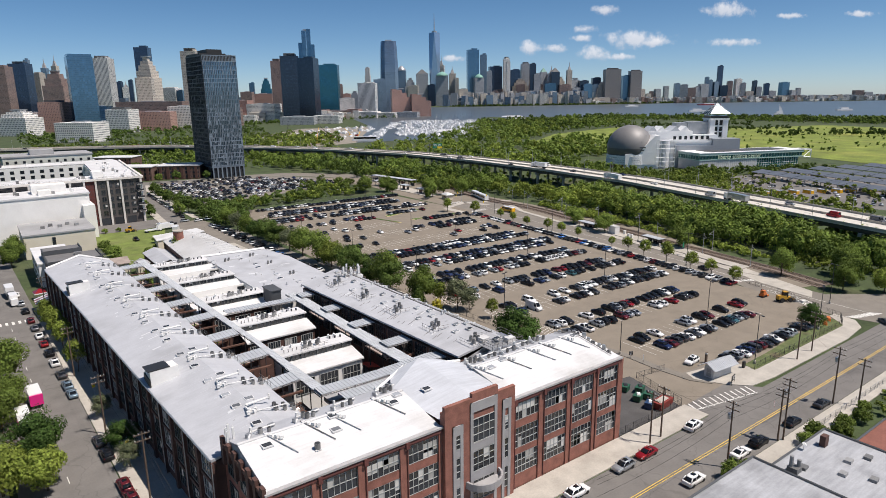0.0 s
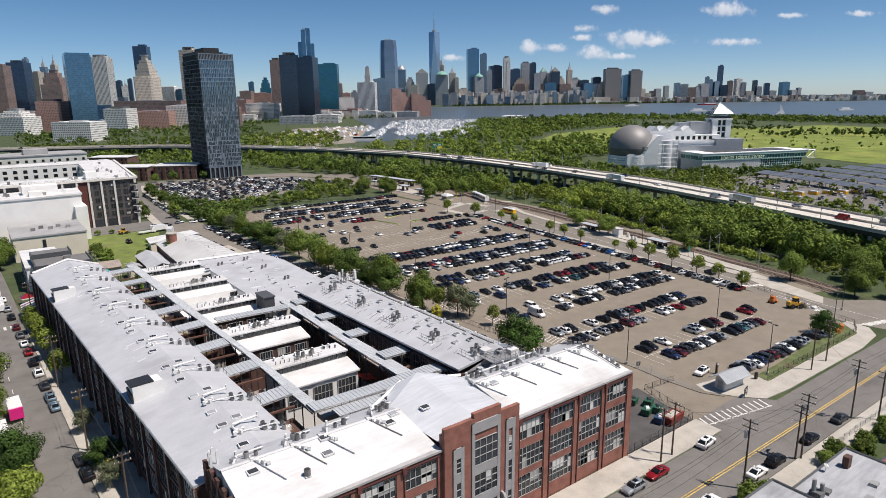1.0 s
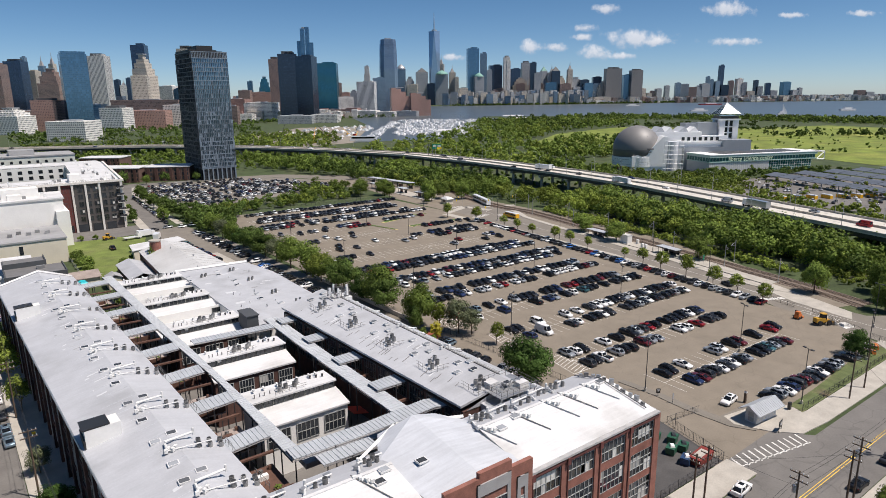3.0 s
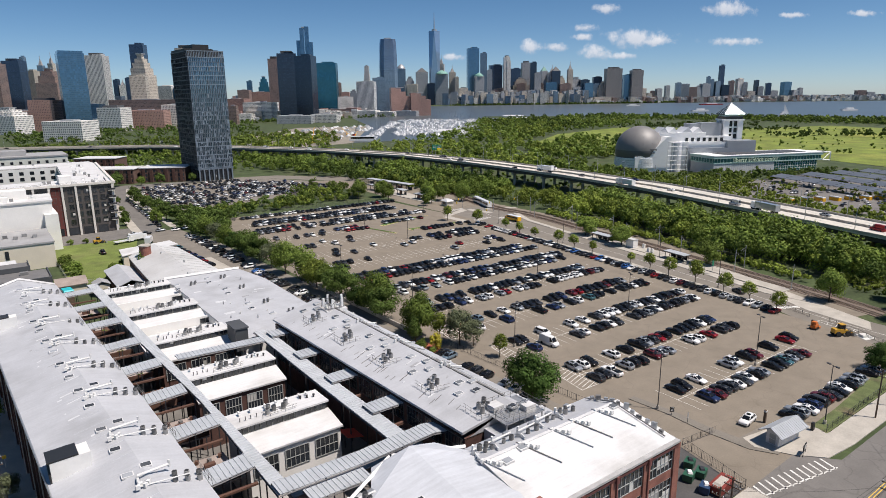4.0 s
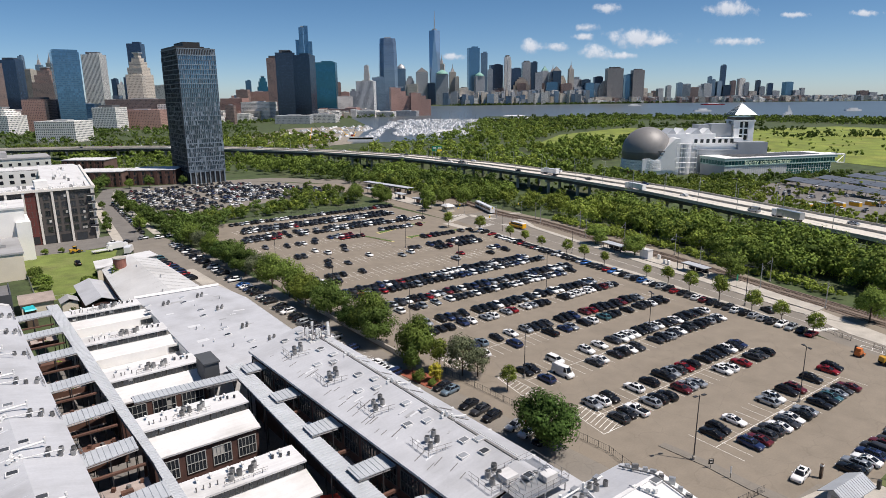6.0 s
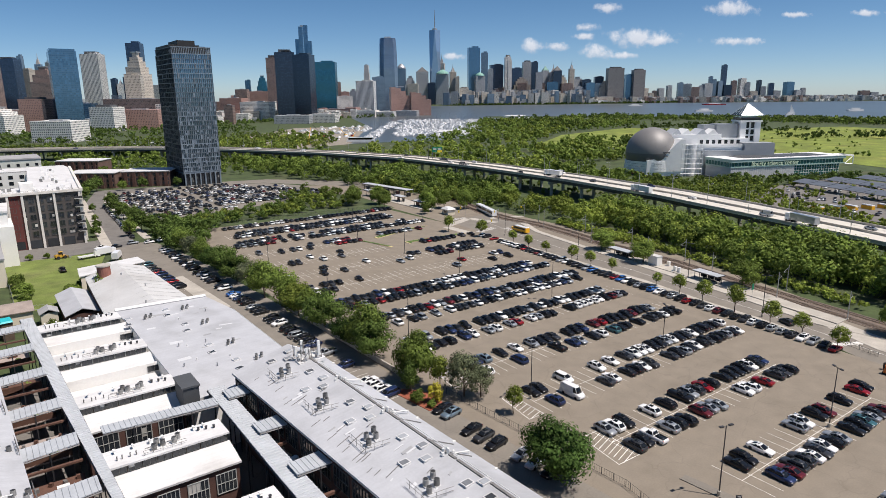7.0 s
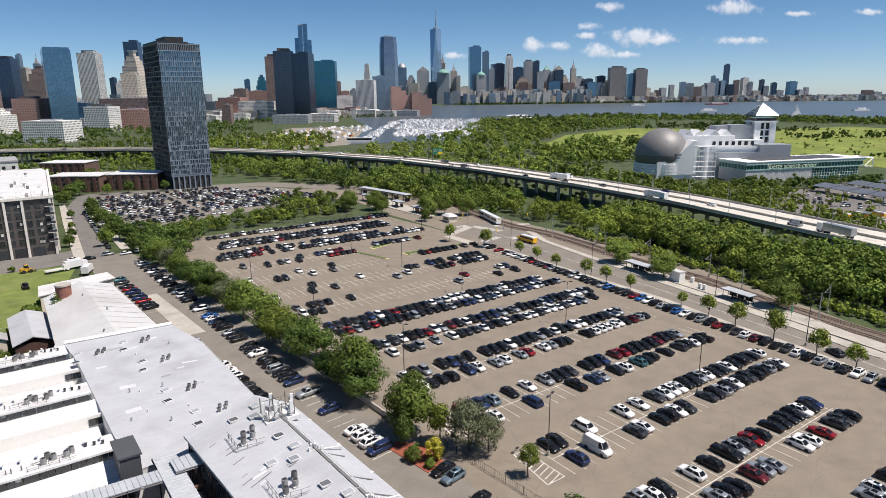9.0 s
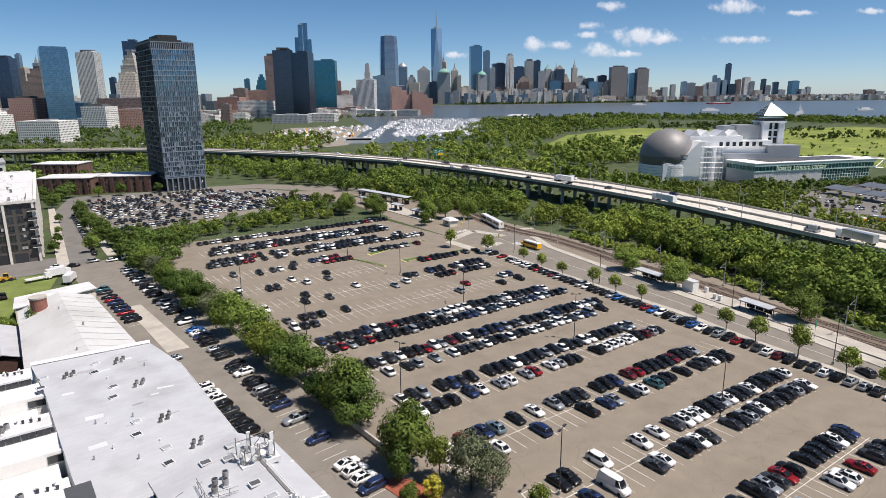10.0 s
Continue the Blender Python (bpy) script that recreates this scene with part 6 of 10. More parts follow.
gold = tree_proto("golden_shrub", "golden yellow conical shrub in the mulch bed", 77, 4.6, 3.4, LEAF_GOLD, 1100, 0.2, 0.08, 0.0)
gold.matrix_basis = at(103.3, 143.0, 0.1)
for x, y, s in ((100.4, 145.2, 0.9), (101.5, 141.6, 0.6), (118, 40.5, 1.0), (121.5, 38.8, 1.2), (92.0, 43.6, 1.35), (95.2, 43.2, 1.1), (117, 41.2, 1.3), (113.5, 41.6, 1.0), (131, 39, 1.1), (136, 40.5, 0.9), (126, 40, 1.0), (60, 300, 1.2), (57, 283, 1.3), (52, 280, 1.0), (38.4, 299, 1.5), (38.6, 290, 1.3), (39.6, 283, 1.7), (39.2, 275, 1.2), (37.8, 268.5, 1.1), (53.4, 276, 1.2), (48, 261, 1.2), (46.6, 256, 1.1), (49.5, 233, 1.5), (46, 228, 1.3), (42.5, 234, 1.2), (41.8, 226, 1.0), (44, 240, 1.3), (45, 338.5, 0.9), (51, 338, 0.8), (40, 337, 1.0)):
    plant("bush", x, y, s)
for kd, x, y, s in (("round", 178, 69.2, 0.62), ("round", -1.0, 122.6, 0.9), ("lime", 0.0, 111.7, 0.75), ("oval", -5.2, 141, 0.75), ("oval", -2.6, 163.4, 0.95), ("oval", -3.2, 149.4, 0.7), ("lime", -6.2, 114, 0.9), ("round", 12.7, 118.5, 0.5), ("olive", 12.4, 110.5, 0.5), ("olive", 11.8, 134, 0.5), ("young", 10.9, 162, 1.0), ("young", 9.9, 180, 1.0), ("young", 9.4, 188, 1.1), ("young", 8.9, 196, 1.0), ("young", 8.6, 204, 1.0), ("oval", 4.5, 290, 0.8), ("oval", 6.5, 300, 0.9), ("oval", -6, 262, 0.7)):
    plant(kd, x, y, s)
for x, y, k in ((199.6, 104, 1.0), (202.6, 114.2, 1.0), (204.2, 123.2, 1.1), (206.2, 134.8, 1.3), (207.8, 146, 1.1), (209.4, 155.2, 1.0), (211.6, 165.3, 0.7), (212, 184.4, 0.85), (212.6, 194.8, 0.95), (213.4, 204.6, 1.0), (213.2, 218.5, 0.85), (214.6, 230, 0.9), (216, 241, 0.9), (214, 260, 1.2), (209, 278, 1.2)):
    plant("young", x, y, (0.95 * k, 0.95 * k, 0.8 * k))
for x, y, k, z in ((237.3, 210, 1.1, 0.7), (233.2, 186.5, 1.0, 0.72), (232.6, 147, 1.1, 0.75), (219, 352, 0.95, 0.85), (213, 378, 1.0, 0.9), (223, 366, 1.0, 0.9), (208, 372, 0.9, 0.8), (233, 326, 0.75, 0.8), (226, 322, 0.6, 0.6), (253, 322, 1.0, 0.9), (245, 330, 1.0, 0.9), (240, 340, 0.9, 0.9)):
    plant("oval", x, y, (k, k, z))

# trees along the side street and by the townhouses
for k, (x, y, sc) in enumerate(((86.5, 362, 0.62), (93.5, 372, 0.8), (97, 366, 0.7), (90.5, 384, 0.66), (95, 396, 0.72), (92.4, 410, 0.7), (94.5, 421, 0.8), (93.2, 436, 0.62), (94, 452, 0.75), (96.5, 470, 0.7), (73.7, 371, 0.45), (76.8, 389, 0.4), (79.5, 412, 0.42), (83, 444, 0.4), (84.7, 496, 0.7), (88, 508, 0.75), (92, 520, 0.8), (98, 533, 0.85), (113.5, 527, 0.75), (126, 524, 0.7), (149, 522, 0.55), (119, 547, 0.6), (84, 535, 0.7), (78, 520, 0.8))):
    plant(("far", "far_dark", "far_dark")[k % 3], x, y, sc * 1.25)
for x, y, sc in ((222, 99, 0.86), (220.8, 78.4, 0.82), (231, 80, 0.9), (228, 69, 0.8), (240, 86, 0.95)):
    plant("oval" if sc > 0.8 else "lime", x, y, sc)

# ---- woods and scrub, too many to count ----
def grove(name, label, poly, n, h, leaf, seed, facets=90, size=0.75, spread=(0.7, 1.3)):
    r = random.Random(seed)
    xs, ys = [p[0] for p in poly], [p[1] for p in poly]

    def inside(x, y):
        hit, j = False, len(poly) - 1
        for i in range(len(poly)):
            (xi, yi), (xj, yj) = poly[i], poly[j]
            if (yi > y) != (yj > y) and x < (xj - xi) * (y - yi) / (yj - yi) + xi:
                hit = not hit
            j = i
        return hit

    s, done, tries = Shape(), 0, 0
    while done < n and tries < n * 40:
        tries += 1
        x, y = r.uniform(min(xs), max(xs)), r.uniform(min(ys), max(ys))
        if not inside(x, y):
            continue
        k = r.uniform(*spread)
        leaf_cloud(s, r, x, y, h * k * 0.5, h * k * 0.55, h * k * 0.55, h * k * 0.52, int(facets * (0.7 + k * 0.4)), size * k, 0.3)
        done += 1
    return s.make(name, leaf, None, label, category="trees", kind="stuff")


grove("woods", "green woodland at the bend of the tramway", [(250, 92), (264, 122), (290, 116), (310, 92), (276, 66), (246, 74)], 44, 9.5, LEAF, 171, 420, 0.5, (0.6, 1.2))
grove("reeds", "reeds and scrub inside the tramway bend", [(240, 100), (252, 112), (262, 104), (250, 76), (238, 84)], 70, 2.4, LEAF_LIME, 172, 70, 0.34)
FRONT = [(252, 96), (253, 127), (249, 134), (250, 150), (258, 172), (262, 190), (268, 222), (266, 240), (272, 266)]
BACK = [(312, 268), (308, 240), (296, 190), (284, 148), (268, 90)]
grove("woods", "dense green woodland beside the tramway", FRONT + BACK, 60, 12.5, LEAF, 101, 495, 0.50, (0.65, 1.15))
grove("woods", "light green woodland beside the tramway", FRONT + BACK, 62, 11.0, LEAF_LIME, 103, 451, 0.47, (0.6, 1.15))
grove("woods", "shady woodland beside the tramway", FRONT + BACK, 26, 11.5, LEAF_DARK, 102, 473, 0.50, (0.7, 1.1))
grove("woods", "tall trees before the viaduct", [(258, 112), (266, 106), (284, 150), (284, 172), (272, 168), (262, 140)], 15, 15.5, LEAF, 141, 715, 0.52, (0.85, 1.1))
grove("woods", "trees beside the bridge", [(272, 268), (290, 262), (304, 300), (296, 322), (276, 318), (270, 292)], 26, 9.0, LEAF_LIME, 142, 330, 0.50, (0.6, 1.1))
grove("reeds", "tall reeds and scrub along the tracks", [(238, 112), (244, 148), (251, 180), (254, 216), (261, 258), (270, 262), (264, 238), (267, 222), (259, 188), (254, 172), (246, 148), (250, 128)], 420, 2.4, LEAF_LIME, 104, 61, 0.35)
grove("woods", "green woodland behind the station", [(262, 338), (312, 345), (312, 480), (262, 590), (225, 640), (215, 560), (252, 440)], 120, 11.0, LEAF, 105, 209, 0.68, (0.6, 1.2))
grove("woods", "dark woodland behind the station", [(258, 340), (310, 345), (300, 470), (240, 590), (232, 540), (252, 430)], 80, 10.5, LEAF_DARK, 106, 209, 0.68, (0.6, 1.2))
grove("woods", "light green woodland behind the station", [(256, 350), (300, 340), (290, 400), (262, 440), (250, 420)], 26, 8.0, LEAF_LIME, 143, 231, 0.62, (0.6, 1.2))
grove("woods", "green trees between the two car parks", [lot(-4, 210), lot(40, 216), lot(100, 222), lot(112, 276), lot(84, 288), lot(62, 246), lot(30, 238), lot(-8, 226)], 70, 6.5, LEAF, 107, 286, 0.42, (0.5, 1.2))
grove("woods", "light green trees between the two car parks", [lot(10, 214), lot(95, 222), lot(100, 262), lot(80, 268), lot(60, 240), lot(8, 236)], 44, 5.0, LEAF_LIME, 108, 264, 0.40, (0.5, 1.2))
grove("woods", "dark trees between the two car parks", [lot(-10, 208), lot(30, 214), lot(70, 220), lot(64, 240), lot(-6, 236)], 26, 6.5, LEAF_DARK, 109, 286, 0.42, (0.6, 1.2))
grove("woods", "woodland strip behind the viaduct", [(100, 700), (300, 600), (330, 520), (372, 330), (420, 330), (430, 460), (380, 620), (300, 760), (110, 900)], 420, 9.5, LEAF, 111, 72, 0.99, (0.55, 1.25))
grove("woods", "light woodland strip behind the viaduct", [(352, 420), (400, 380), (470, 480), (520, 600), (500, 720), (400, 700), (330, 620)], 190, 9.0, LEAF_LIME, 144, 72, 0.99, (0.55, 1.25))
grove("woods", "shrubbery below the museum", [(392, 250), (430, 240), (484, 262), (478, 290), (452, 318), (432, 330), (410, 310)], 130, 5.5, LEAF, 151, 110, 0.56, (0.5, 1.2))
grove("woods", "light shrubbery below the museum", [(386, 200), (430, 240), (484, 262), (470, 285), (420, 300)], 90, 4.2, LEAF_LIME, 152, 99, 0.52, (0.5, 1.2))
grove("woods", "wooded verge in front of the museum", [(345, 120), (385, 130), (425, 290), (440, 320), (405, 330), (372, 250)], 190, 5.0, LEAF_LIME, 112, 94, 0.62, (0.5, 1.2))
grove("woods", "green verge in front of the museum", [(350, 150), (400, 240), (435, 312), (440, 345), (400, 330), (370, 230)], 80, 6.0, LEAF, 145, 105, 0.62, (0.5, 1.2))
grove("woods", "trees of the museum car park", [(380, 140), (520, 130), (540, 250), (430, 262), (400, 240)], 90, 4.6, LEAF_LIME, 113, 82, 0.52)
grove("woods", "green trees along the museum", [(452, 268), (560, 218), (575, 232), (482, 284), (460, 300)], 70, 6.0, LEAF_DARK, 114, 110, 0.62)
grove("woods", "park woodland", [(420, 400), (560, 430), (590, 620), (780, 750), (1010, 810), (1150, 830), (1200, 1100), (1000, 1200), (700, 900), (500, 760), (430, 600)], 760, 11.0, LEAF, 115, 61, 1.24, (0.5, 1.25))
grove("woods", "light park woodland", [(460, 420), (560, 430), (600, 640), (880, 800), (1180, 900), (1180, 1080), (960, 1120), (640, 800)], 300, 11.0, LEAF_LIME, 116, 61, 1.24, (0.5, 1.25))
grove("woods", "shady park woodland", [(700, 800), (900, 800), (1250, 960), (1350, 1200), (1250, 1300), (1000, 1200)], 170, 12.0, LEAF_DARK, 146, 44, 1.61, (0.6, 1.2))
grove("woods", "trees along the waterfront", [(1400, 260), (1600, 520), (1560, 740), (1350, 1220), (1230, 1180), (1380, 700)], 420, 12.0, LEAF, 117, 33, 1.86, (0.5, 1.2))
grove("woods", "dark trees along the waterfront", [(1430, 320), (1600, 540), (1560, 800), (1420, 1200), (1330, 1180), (1450, 700)], 620, 12.5, LEAF_DARK, 118, 33, 1.86, (0.5, 1.2))
grove("woods", "line of meadow trees", [(940, 470), (1080, 350), (1250, 240), (1270, 270), (1100, 390), (970, 500)], 110, 9.0, LEAF_DARK, 119, 50, 1.36, (0.4, 1.3))
grove("woods", "scattered meadow scrub", [(640, 320), (760, 300), (900, 240), (1150, 300), (1250, 520), (980, 640), (760, 560)], 190, 3.2, LEAF, 147, 28, 0.99, (0.4, 1.4))
grove("woods", "trees beside the museum meadow", [(590, 300), (660, 380), (790, 580), (740, 620), (640, 520), (560, 400)], 130, 10.0, LEAF_DARK, 120, 61, 1.24, (0.5, 1.3))
grove("woods", "green trees behind the museum", [(520, 420), (640, 520), (740, 620), (700, 640), (560, 560), (480, 460)], 120, 10.0, LEAF, 148, 61, 1.24, (0.5, 1.3))
grove("woods", "woodland before the towers", [(60, 830), (300, 700), (430, 800), (480, 940), (380, 1060), (60, 1000)], 420, 9.0, LEAF, 121, 44, 1.24, (0.5, 1.25))
grove("woods", "light woodland before the towers", [(180, 780), (310, 710), (430, 800), (450, 930), (330, 960)], 160, 8.5, LEAF_LIME, 149, 44, 1.24, (0.5, 1.25))
grove("woods", "woodland by the city blocks", [(60, 1080), (420, 1120), (520, 1350), (460, 1440), (60, 1320)], 330, 9.0, LEAF_DARK, 150, 20, 1.74, (0.5, 1.2))
grove("woods", "scrub by the street corner", [(135, 28), (175, 24), (170, 40.5), (135, 40.5)], 40, 3.2, LEAF_LIME, 122, 121, 0.32)
grove("woods", "far shore trees", [(2300, 2980), (2900, 2740), (3750, 2500), (3800, 2540), (2900, 2800), (2300, 3040)], 420, 10.0, LEAF_DARK, 123, 18, 3.72)
grove("undergrowth", "low scrub below the viaduct", [(266, 90), (380, 120), (372, 330), (330, 520), (262, 600), (262, 338), (276, 264), (262, 140)], 420, 3.2, LEAF, 124, 61, 0.62)
grove("woods", "dense trees under the viaduct", [(60, 600), (112, 590), (150, 575), (215, 560), (262, 600), (230, 680), (110, 770), (40, 760)], 200, 7.5, LEAF, 125, 82, 0.81, (0.5, 1.2))
grove("woods", "leafy trees north of the car park", [lot(-6, 160), lot(14, 205), lot(14, 215), lot(-16, 215), lot(-14, 170)], 40, 6.5, LEAF_DARK, 127, 264, 0.42)
grove("woods", "meadow edge trees", [(1060, 640), (1300, 640), (1240, 760), (980, 790)], 90, 10.0, LEAF_DARK, 128, 50, 1.49, (0.5, 1.2))
grove("woods", "trees between the viaduct and the museum", [(400, 340), (446, 360), (452, 400), (440, 470), (400, 470)], 80, 7.0, LEAF, 129, 105, 0.74, (0.5, 1.2))
grove("undergrowth", "low scrub before the museum", [(340, 120), (400, 130), (440, 290), (446, 330), (440, 400), (380, 480), (372, 300)], 240, 2.6, LEAF_LIME, 131, 50, 0.62)
grove("woods", "hedgerow trees across the meadow", [(780, 560), (900, 660), (1000, 640), (1180, 570), (1160, 540), (980, 600), (900, 620), (800, 540)], 90, 7.5, LEAF_DARK, 132, 44, 1.36, (0.5, 1.3))
grove("woods", "trees round the boat yard", [(300, 790), (420, 830), (520, 1000), (480, 1120), (420, 1080), (270, 900)], 110, 7.5, LEAF, 133, 44, 1.12)
grove("woods", "street trees before the city blocks", [(100, 1250), (560, 1500), (900, 1620), (1050, 1640), (1040, 1690), (820, 1660), (500, 1560), (80, 1330)], 240, 9.0, LEAF_DARK, 134, 20, 1.86)
grove("woods", "trees between the station and the viaduct", [(264, 345), (272, 320), (296, 322), (306, 345), (290, 380)], 40, 9.0, LEAF, 135, 231, 0.56, (0.6, 1.15))

# ---- fences, poles, lamps, small buildings ----
def fence(pts, h, mat, label, step=2.4, bars=0.35, group="fences"):
    f = thing("fence", label, "fence", pts[0][0], pts[0][1], 0, group=group)
    po, ra = Shape(), Shape()
    for (xa, ya), (xb, yb) in zip(pts, pts[1:]):
        d = math.hypot(xb - xa, yb - ya)
        for k in range(int(d / step) + 1):
            a = k * step / d
            po.box(xa + (xb - xa) * a, ya + (yb - ya) * a, 0, 0.07, 0.07, h)
        for z in (0.15, h - 0.12):
            ra.bar((xa, ya, z), (xb, yb, z), 0.03, 4)
        for k in range(int(d / bars)):
            a = (k + 0.5) * bars / d
            ra.box(xa + (xb - xa) * a, ya + (yb - ya) * a, 0.1, 0.022, 0.022, h - 0.2)
    po.make("post", mat, f, kind="stuff")
    ra.make("picket", mat, f, kind="stuff")
    return f


fence([(138.5, 64.4), (186, 64.6), (192, 67.5), (193, 72)], 1.8, STEEL_DARK, "black steel picket fence along the verge")
fence([(88.4, 64.5), (109.2, 64.5), (112.6, 78)], 1.8, STEEL_DARK, "black steel picket fence round the bin yard")
fence([(112.8, 78.4), (122, 77.2)], 1.5, STEEL_DARK, "black steel gate at the car park entrance")
fence([(88.4, 84), (107.5, 82.5), (111, 100), (109, 128), (107.5, 146)], 1.5, STEEL_DARK, "black steel fence beside the car park", bars=0.5)
fence([lot(98, -50), lot(101, -38)], 1.3, STEEL_DARK, "black steel gate at the far exit")
fence([(203, 91), (196, 74)], 1.3, STEEL_DARK, "black steel railing beside the exit")
fence([(122, 43), (150, 43), (180, 42.5)], 1.6, STEEL, "chain-link fence across the street", bars=0.5)
fence([lot(-4, 214), lot(60, 214), lot(108, 209)], 1.6, STEEL_DARK, "dark fence behind the car park", bars=0.7)
rw = Shape()
for k in range(26):
    y = 156 + k * 2.5
    rw.box(104.9 - (y - 150) * 0.028, y, 0, 0.35, 2.46, 1.3 - 0.01 * k)
rw.make("retaining_wall", CONCRETE, None, "low pale concrete retaining wall under the trees", kind="structure")


def lamp_post(x, y, h=11.5, z=0.0, turn=0.0):
    return put(LAMP, lamp_first, x, y, z, turn, (1, 1, h / 11.5))


LAMP = thing("lamp_post", "tall dark steel car park lamp post", "lamp post", group="lamp posts")
Shape().tube(0, 0, 0, 0.8, 0.3, 0.3, 12).make("base", CONCRETE, LAMP, local=True)
Shape().tube(0, 0, 0.7, 11.5, 0.11, 0.07, 8).make("pole", STEEL_DARK, LAMP, local=True)
for s in (-1, 1):
    Shape().bar((0, 0, 11.3), (s * 0.7, 0, 11.45), 0.04, 5).box(s * 0.95, 0, 11.38, 0.75, 0.42, 0.16).make("lamp_head", STEEL_DARK, LAMP, local=True)
lamp_first = [True]
for x, y in ((120.5, 132), (118.5, 176), (116.5, 219), (114.5, 263), (164, 130), (172.5, 176), (167, 216), (165, 287), (121, 89.5), (158, 88.5), (141.5, 66), (177, 67), (217, 205), (209, 128), (203, 75), (224, 255), (169, 255), (186, 330), (228, 164), (209, 300)):
    lamp_post(x, y, 12.0 if y < 200 else 11, 0, rng.uniform(0, 3))


def utility_pole(x, y, h=12.5, turn=0.0, box=False, z=0.0):
    p = thing("utility_pole", "dark weathered timber utility pole with crossarms", "utility pole", x, y, z, group="utility poles")
    Shape().tube(0, 0, 0, h, 0.17, 0.12, 9).make("pole", WOOD_POLE, p, local=True)
    for k, zz in enumerate((h - 0.5, h - 1.6)):
        Shape().box(0, 0, zz, 2.5, 0.12, 0.14, turn).make("crossarm", WOOD_POLE, p, local=True)
    ins = Shape()
    for zz in (h - 0.36, h - 1.46):
        for s in (-1.1, -0.5, 0.5, 1.1):
            ins.tube(s * math.cos(turn), s * math.sin(turn), zz, zz + 0.25, 0.05, n=6)
    ins.make("insulator", PIPE, p, local=True)
    if box:
        for s in (-0.45, 0.45):
            Shape().tube(s, 0.3, h - 3.2, h - 2.2, 0.26, n=10).make("transformer", STEEL, p, local=True)
    return p


POLES = [(95, 59.6, 0), (91.4, 59.4, 0), (95.5, 46.6, 1), (112, 45.0, 1), (111.2, 45.6, 0), (134.8, 45.8, 1), (152, 61, 0), (160, 61.2, 0), (138, 42.2, 0)]
for x, y, b in POLES:
    utility_pole(x, y, 12.6 if b else 10.5, UP, bool(b))
LEFT_POLES = [(13.0, 98), (11.0, 126), (9.8, 160), (9.2, 214)]
for x, y in LEFT_POLES:
    utility_pole(x, y, 12.5, 0.05, False)
for pts, zs in (([(60, 46.2), (95.5, 46.6), (134.8, 45.8), (190, 45.5)], (12.2, 11.1, 9.0)), ([(13.0, 80), (13.0, 98), (11.0, 126), (9.8, 160), (9.2, 214), (7, 260)], (12.1, 11.0, 8.2)), ([(95.5, 46.6), (95, 59.6)], (10.2,)), ([(134.8, 45.8), (152, 61), (160, 61.2)], (10.3,)), ([(112, 45), (91.4, 59.4)], (10.0,))):
    for j, z in enumerate(zs):
        w = thing("overhead_wire", "thin black sagging overhead wire", "cable", pts[0][0], pts[0][1], z, group="overhead wires")
        c = Shape()
        for (xa, ya), (xb, yb) in zip(pts, pts[1:]):
            prev = None
            for k in range(9):
                a = k / 8
                q = (xa + (xb - xa) * a + 0.3 * j, ya + (yb - ya) * a + 0.2 * j, z - 1.0 * 4 * a * (1 - a) * min(1, math.hypot(xb - xa, yb - ya) / 40))
                if prev:
                    c.bar(prev, q, 0.022, 3)
                prev = q
        c.make("wire", RUBBER, w)
flag = thing("flag", "small striped flag on an arm of the pole", "flag", 112, 46.5, 6)
Shape().bar((112, 45.2, 6.2), (111.5, 47.2, 7.4), 0.03, 4).make("staff", STEEL, flag)
for k in range(5):
    Shape().slab([(111.5, 47.2 - 0.01 * k, 7.2 - k * 0.2), (112.6, 47.5 - 0.01 * k, 6.8 - k * 0.2), (112.6, 47.45 - 0.01 * k, 6.6 - k * 0.2), (111.5, 47.15 - 0.01 * k, 7.0 - k * 0.2)], 0.01).make("stripe", PAINTS["R"] if k % 2 == 0 else PAINTS["W"], flag)

# entrance hut and signs
hut = thing("ticket_hut", "small pale clapboard hut with a deep-eaved metal gable roof", "hut", 129.1, 68.2, 0)
HUT_T = -0.08
CLAP = material("pale clapboard", (0.62, 0.63, 0.63), 0.7, vary=0.08, size=3)
hw_ = Wall((125.8, 67.3), (132.4, 66.75))
Shape().box(129.1, 68.2, 0.14, 6.6, 2.4, 2.6, HUT_T).make("wall", CLAP, hut)
for k in range(8):
    q = Shape()
    hw_.box(q, 0.5 + k * 0.8, 0.03, 0.2, 0.06, 0.05, 2.4)
    q.make("batten", STUCCO, hut)
hc, hs_ = math.cos(HUT_T), math.sin(HUT_T)
hp = lambda a, b, z: (129.1 + a * hc - b * hs_, 68.2 + a * hs_ + b * hc, z)
Shape().slab([hp(-4.4, -2.3, 2.55), hp(4.4, -2.3, 2.55), hp(4.4, 0, 3.95), hp(-4.4, 0, 3.95)], 0.14).make("roof_slope", CANOPY, hut, "pale standing-seam metal roof")
Shape().slab([hp(-4.4, 0, 3.95), hp(4.4, 0, 3.95), hp(4.4, 2.3, 2.55), hp(-4.4, 2.3, 2.55)], 0.14).make("roof_slope", CANOPY, hut)
for k in range(15):
    a = -4.2 + k * 0.6
    Shape().bar(hp(a, -2.3, 2.6), hp(a, 0, 4.0), 0.03, 4).make("roof_seam", STEEL, hut)
for a in (-3.3, 3.3):
    Shape().add([hp(a, -1.2, 2.7), hp(a, 1.2, 2.7), hp(a, 0, 3.8), hp(a + 0.08, -1.2, 2.7), hp(a + 0.08, 1.2, 2.7), hp(a + 0.08, 0, 3.8)], [(0, 2, 1), (3, 4, 5), (0, 1, 4, 3), (1, 2, 5, 4), (2, 0, 3, 5)]).make("gable", CLAP, hut)
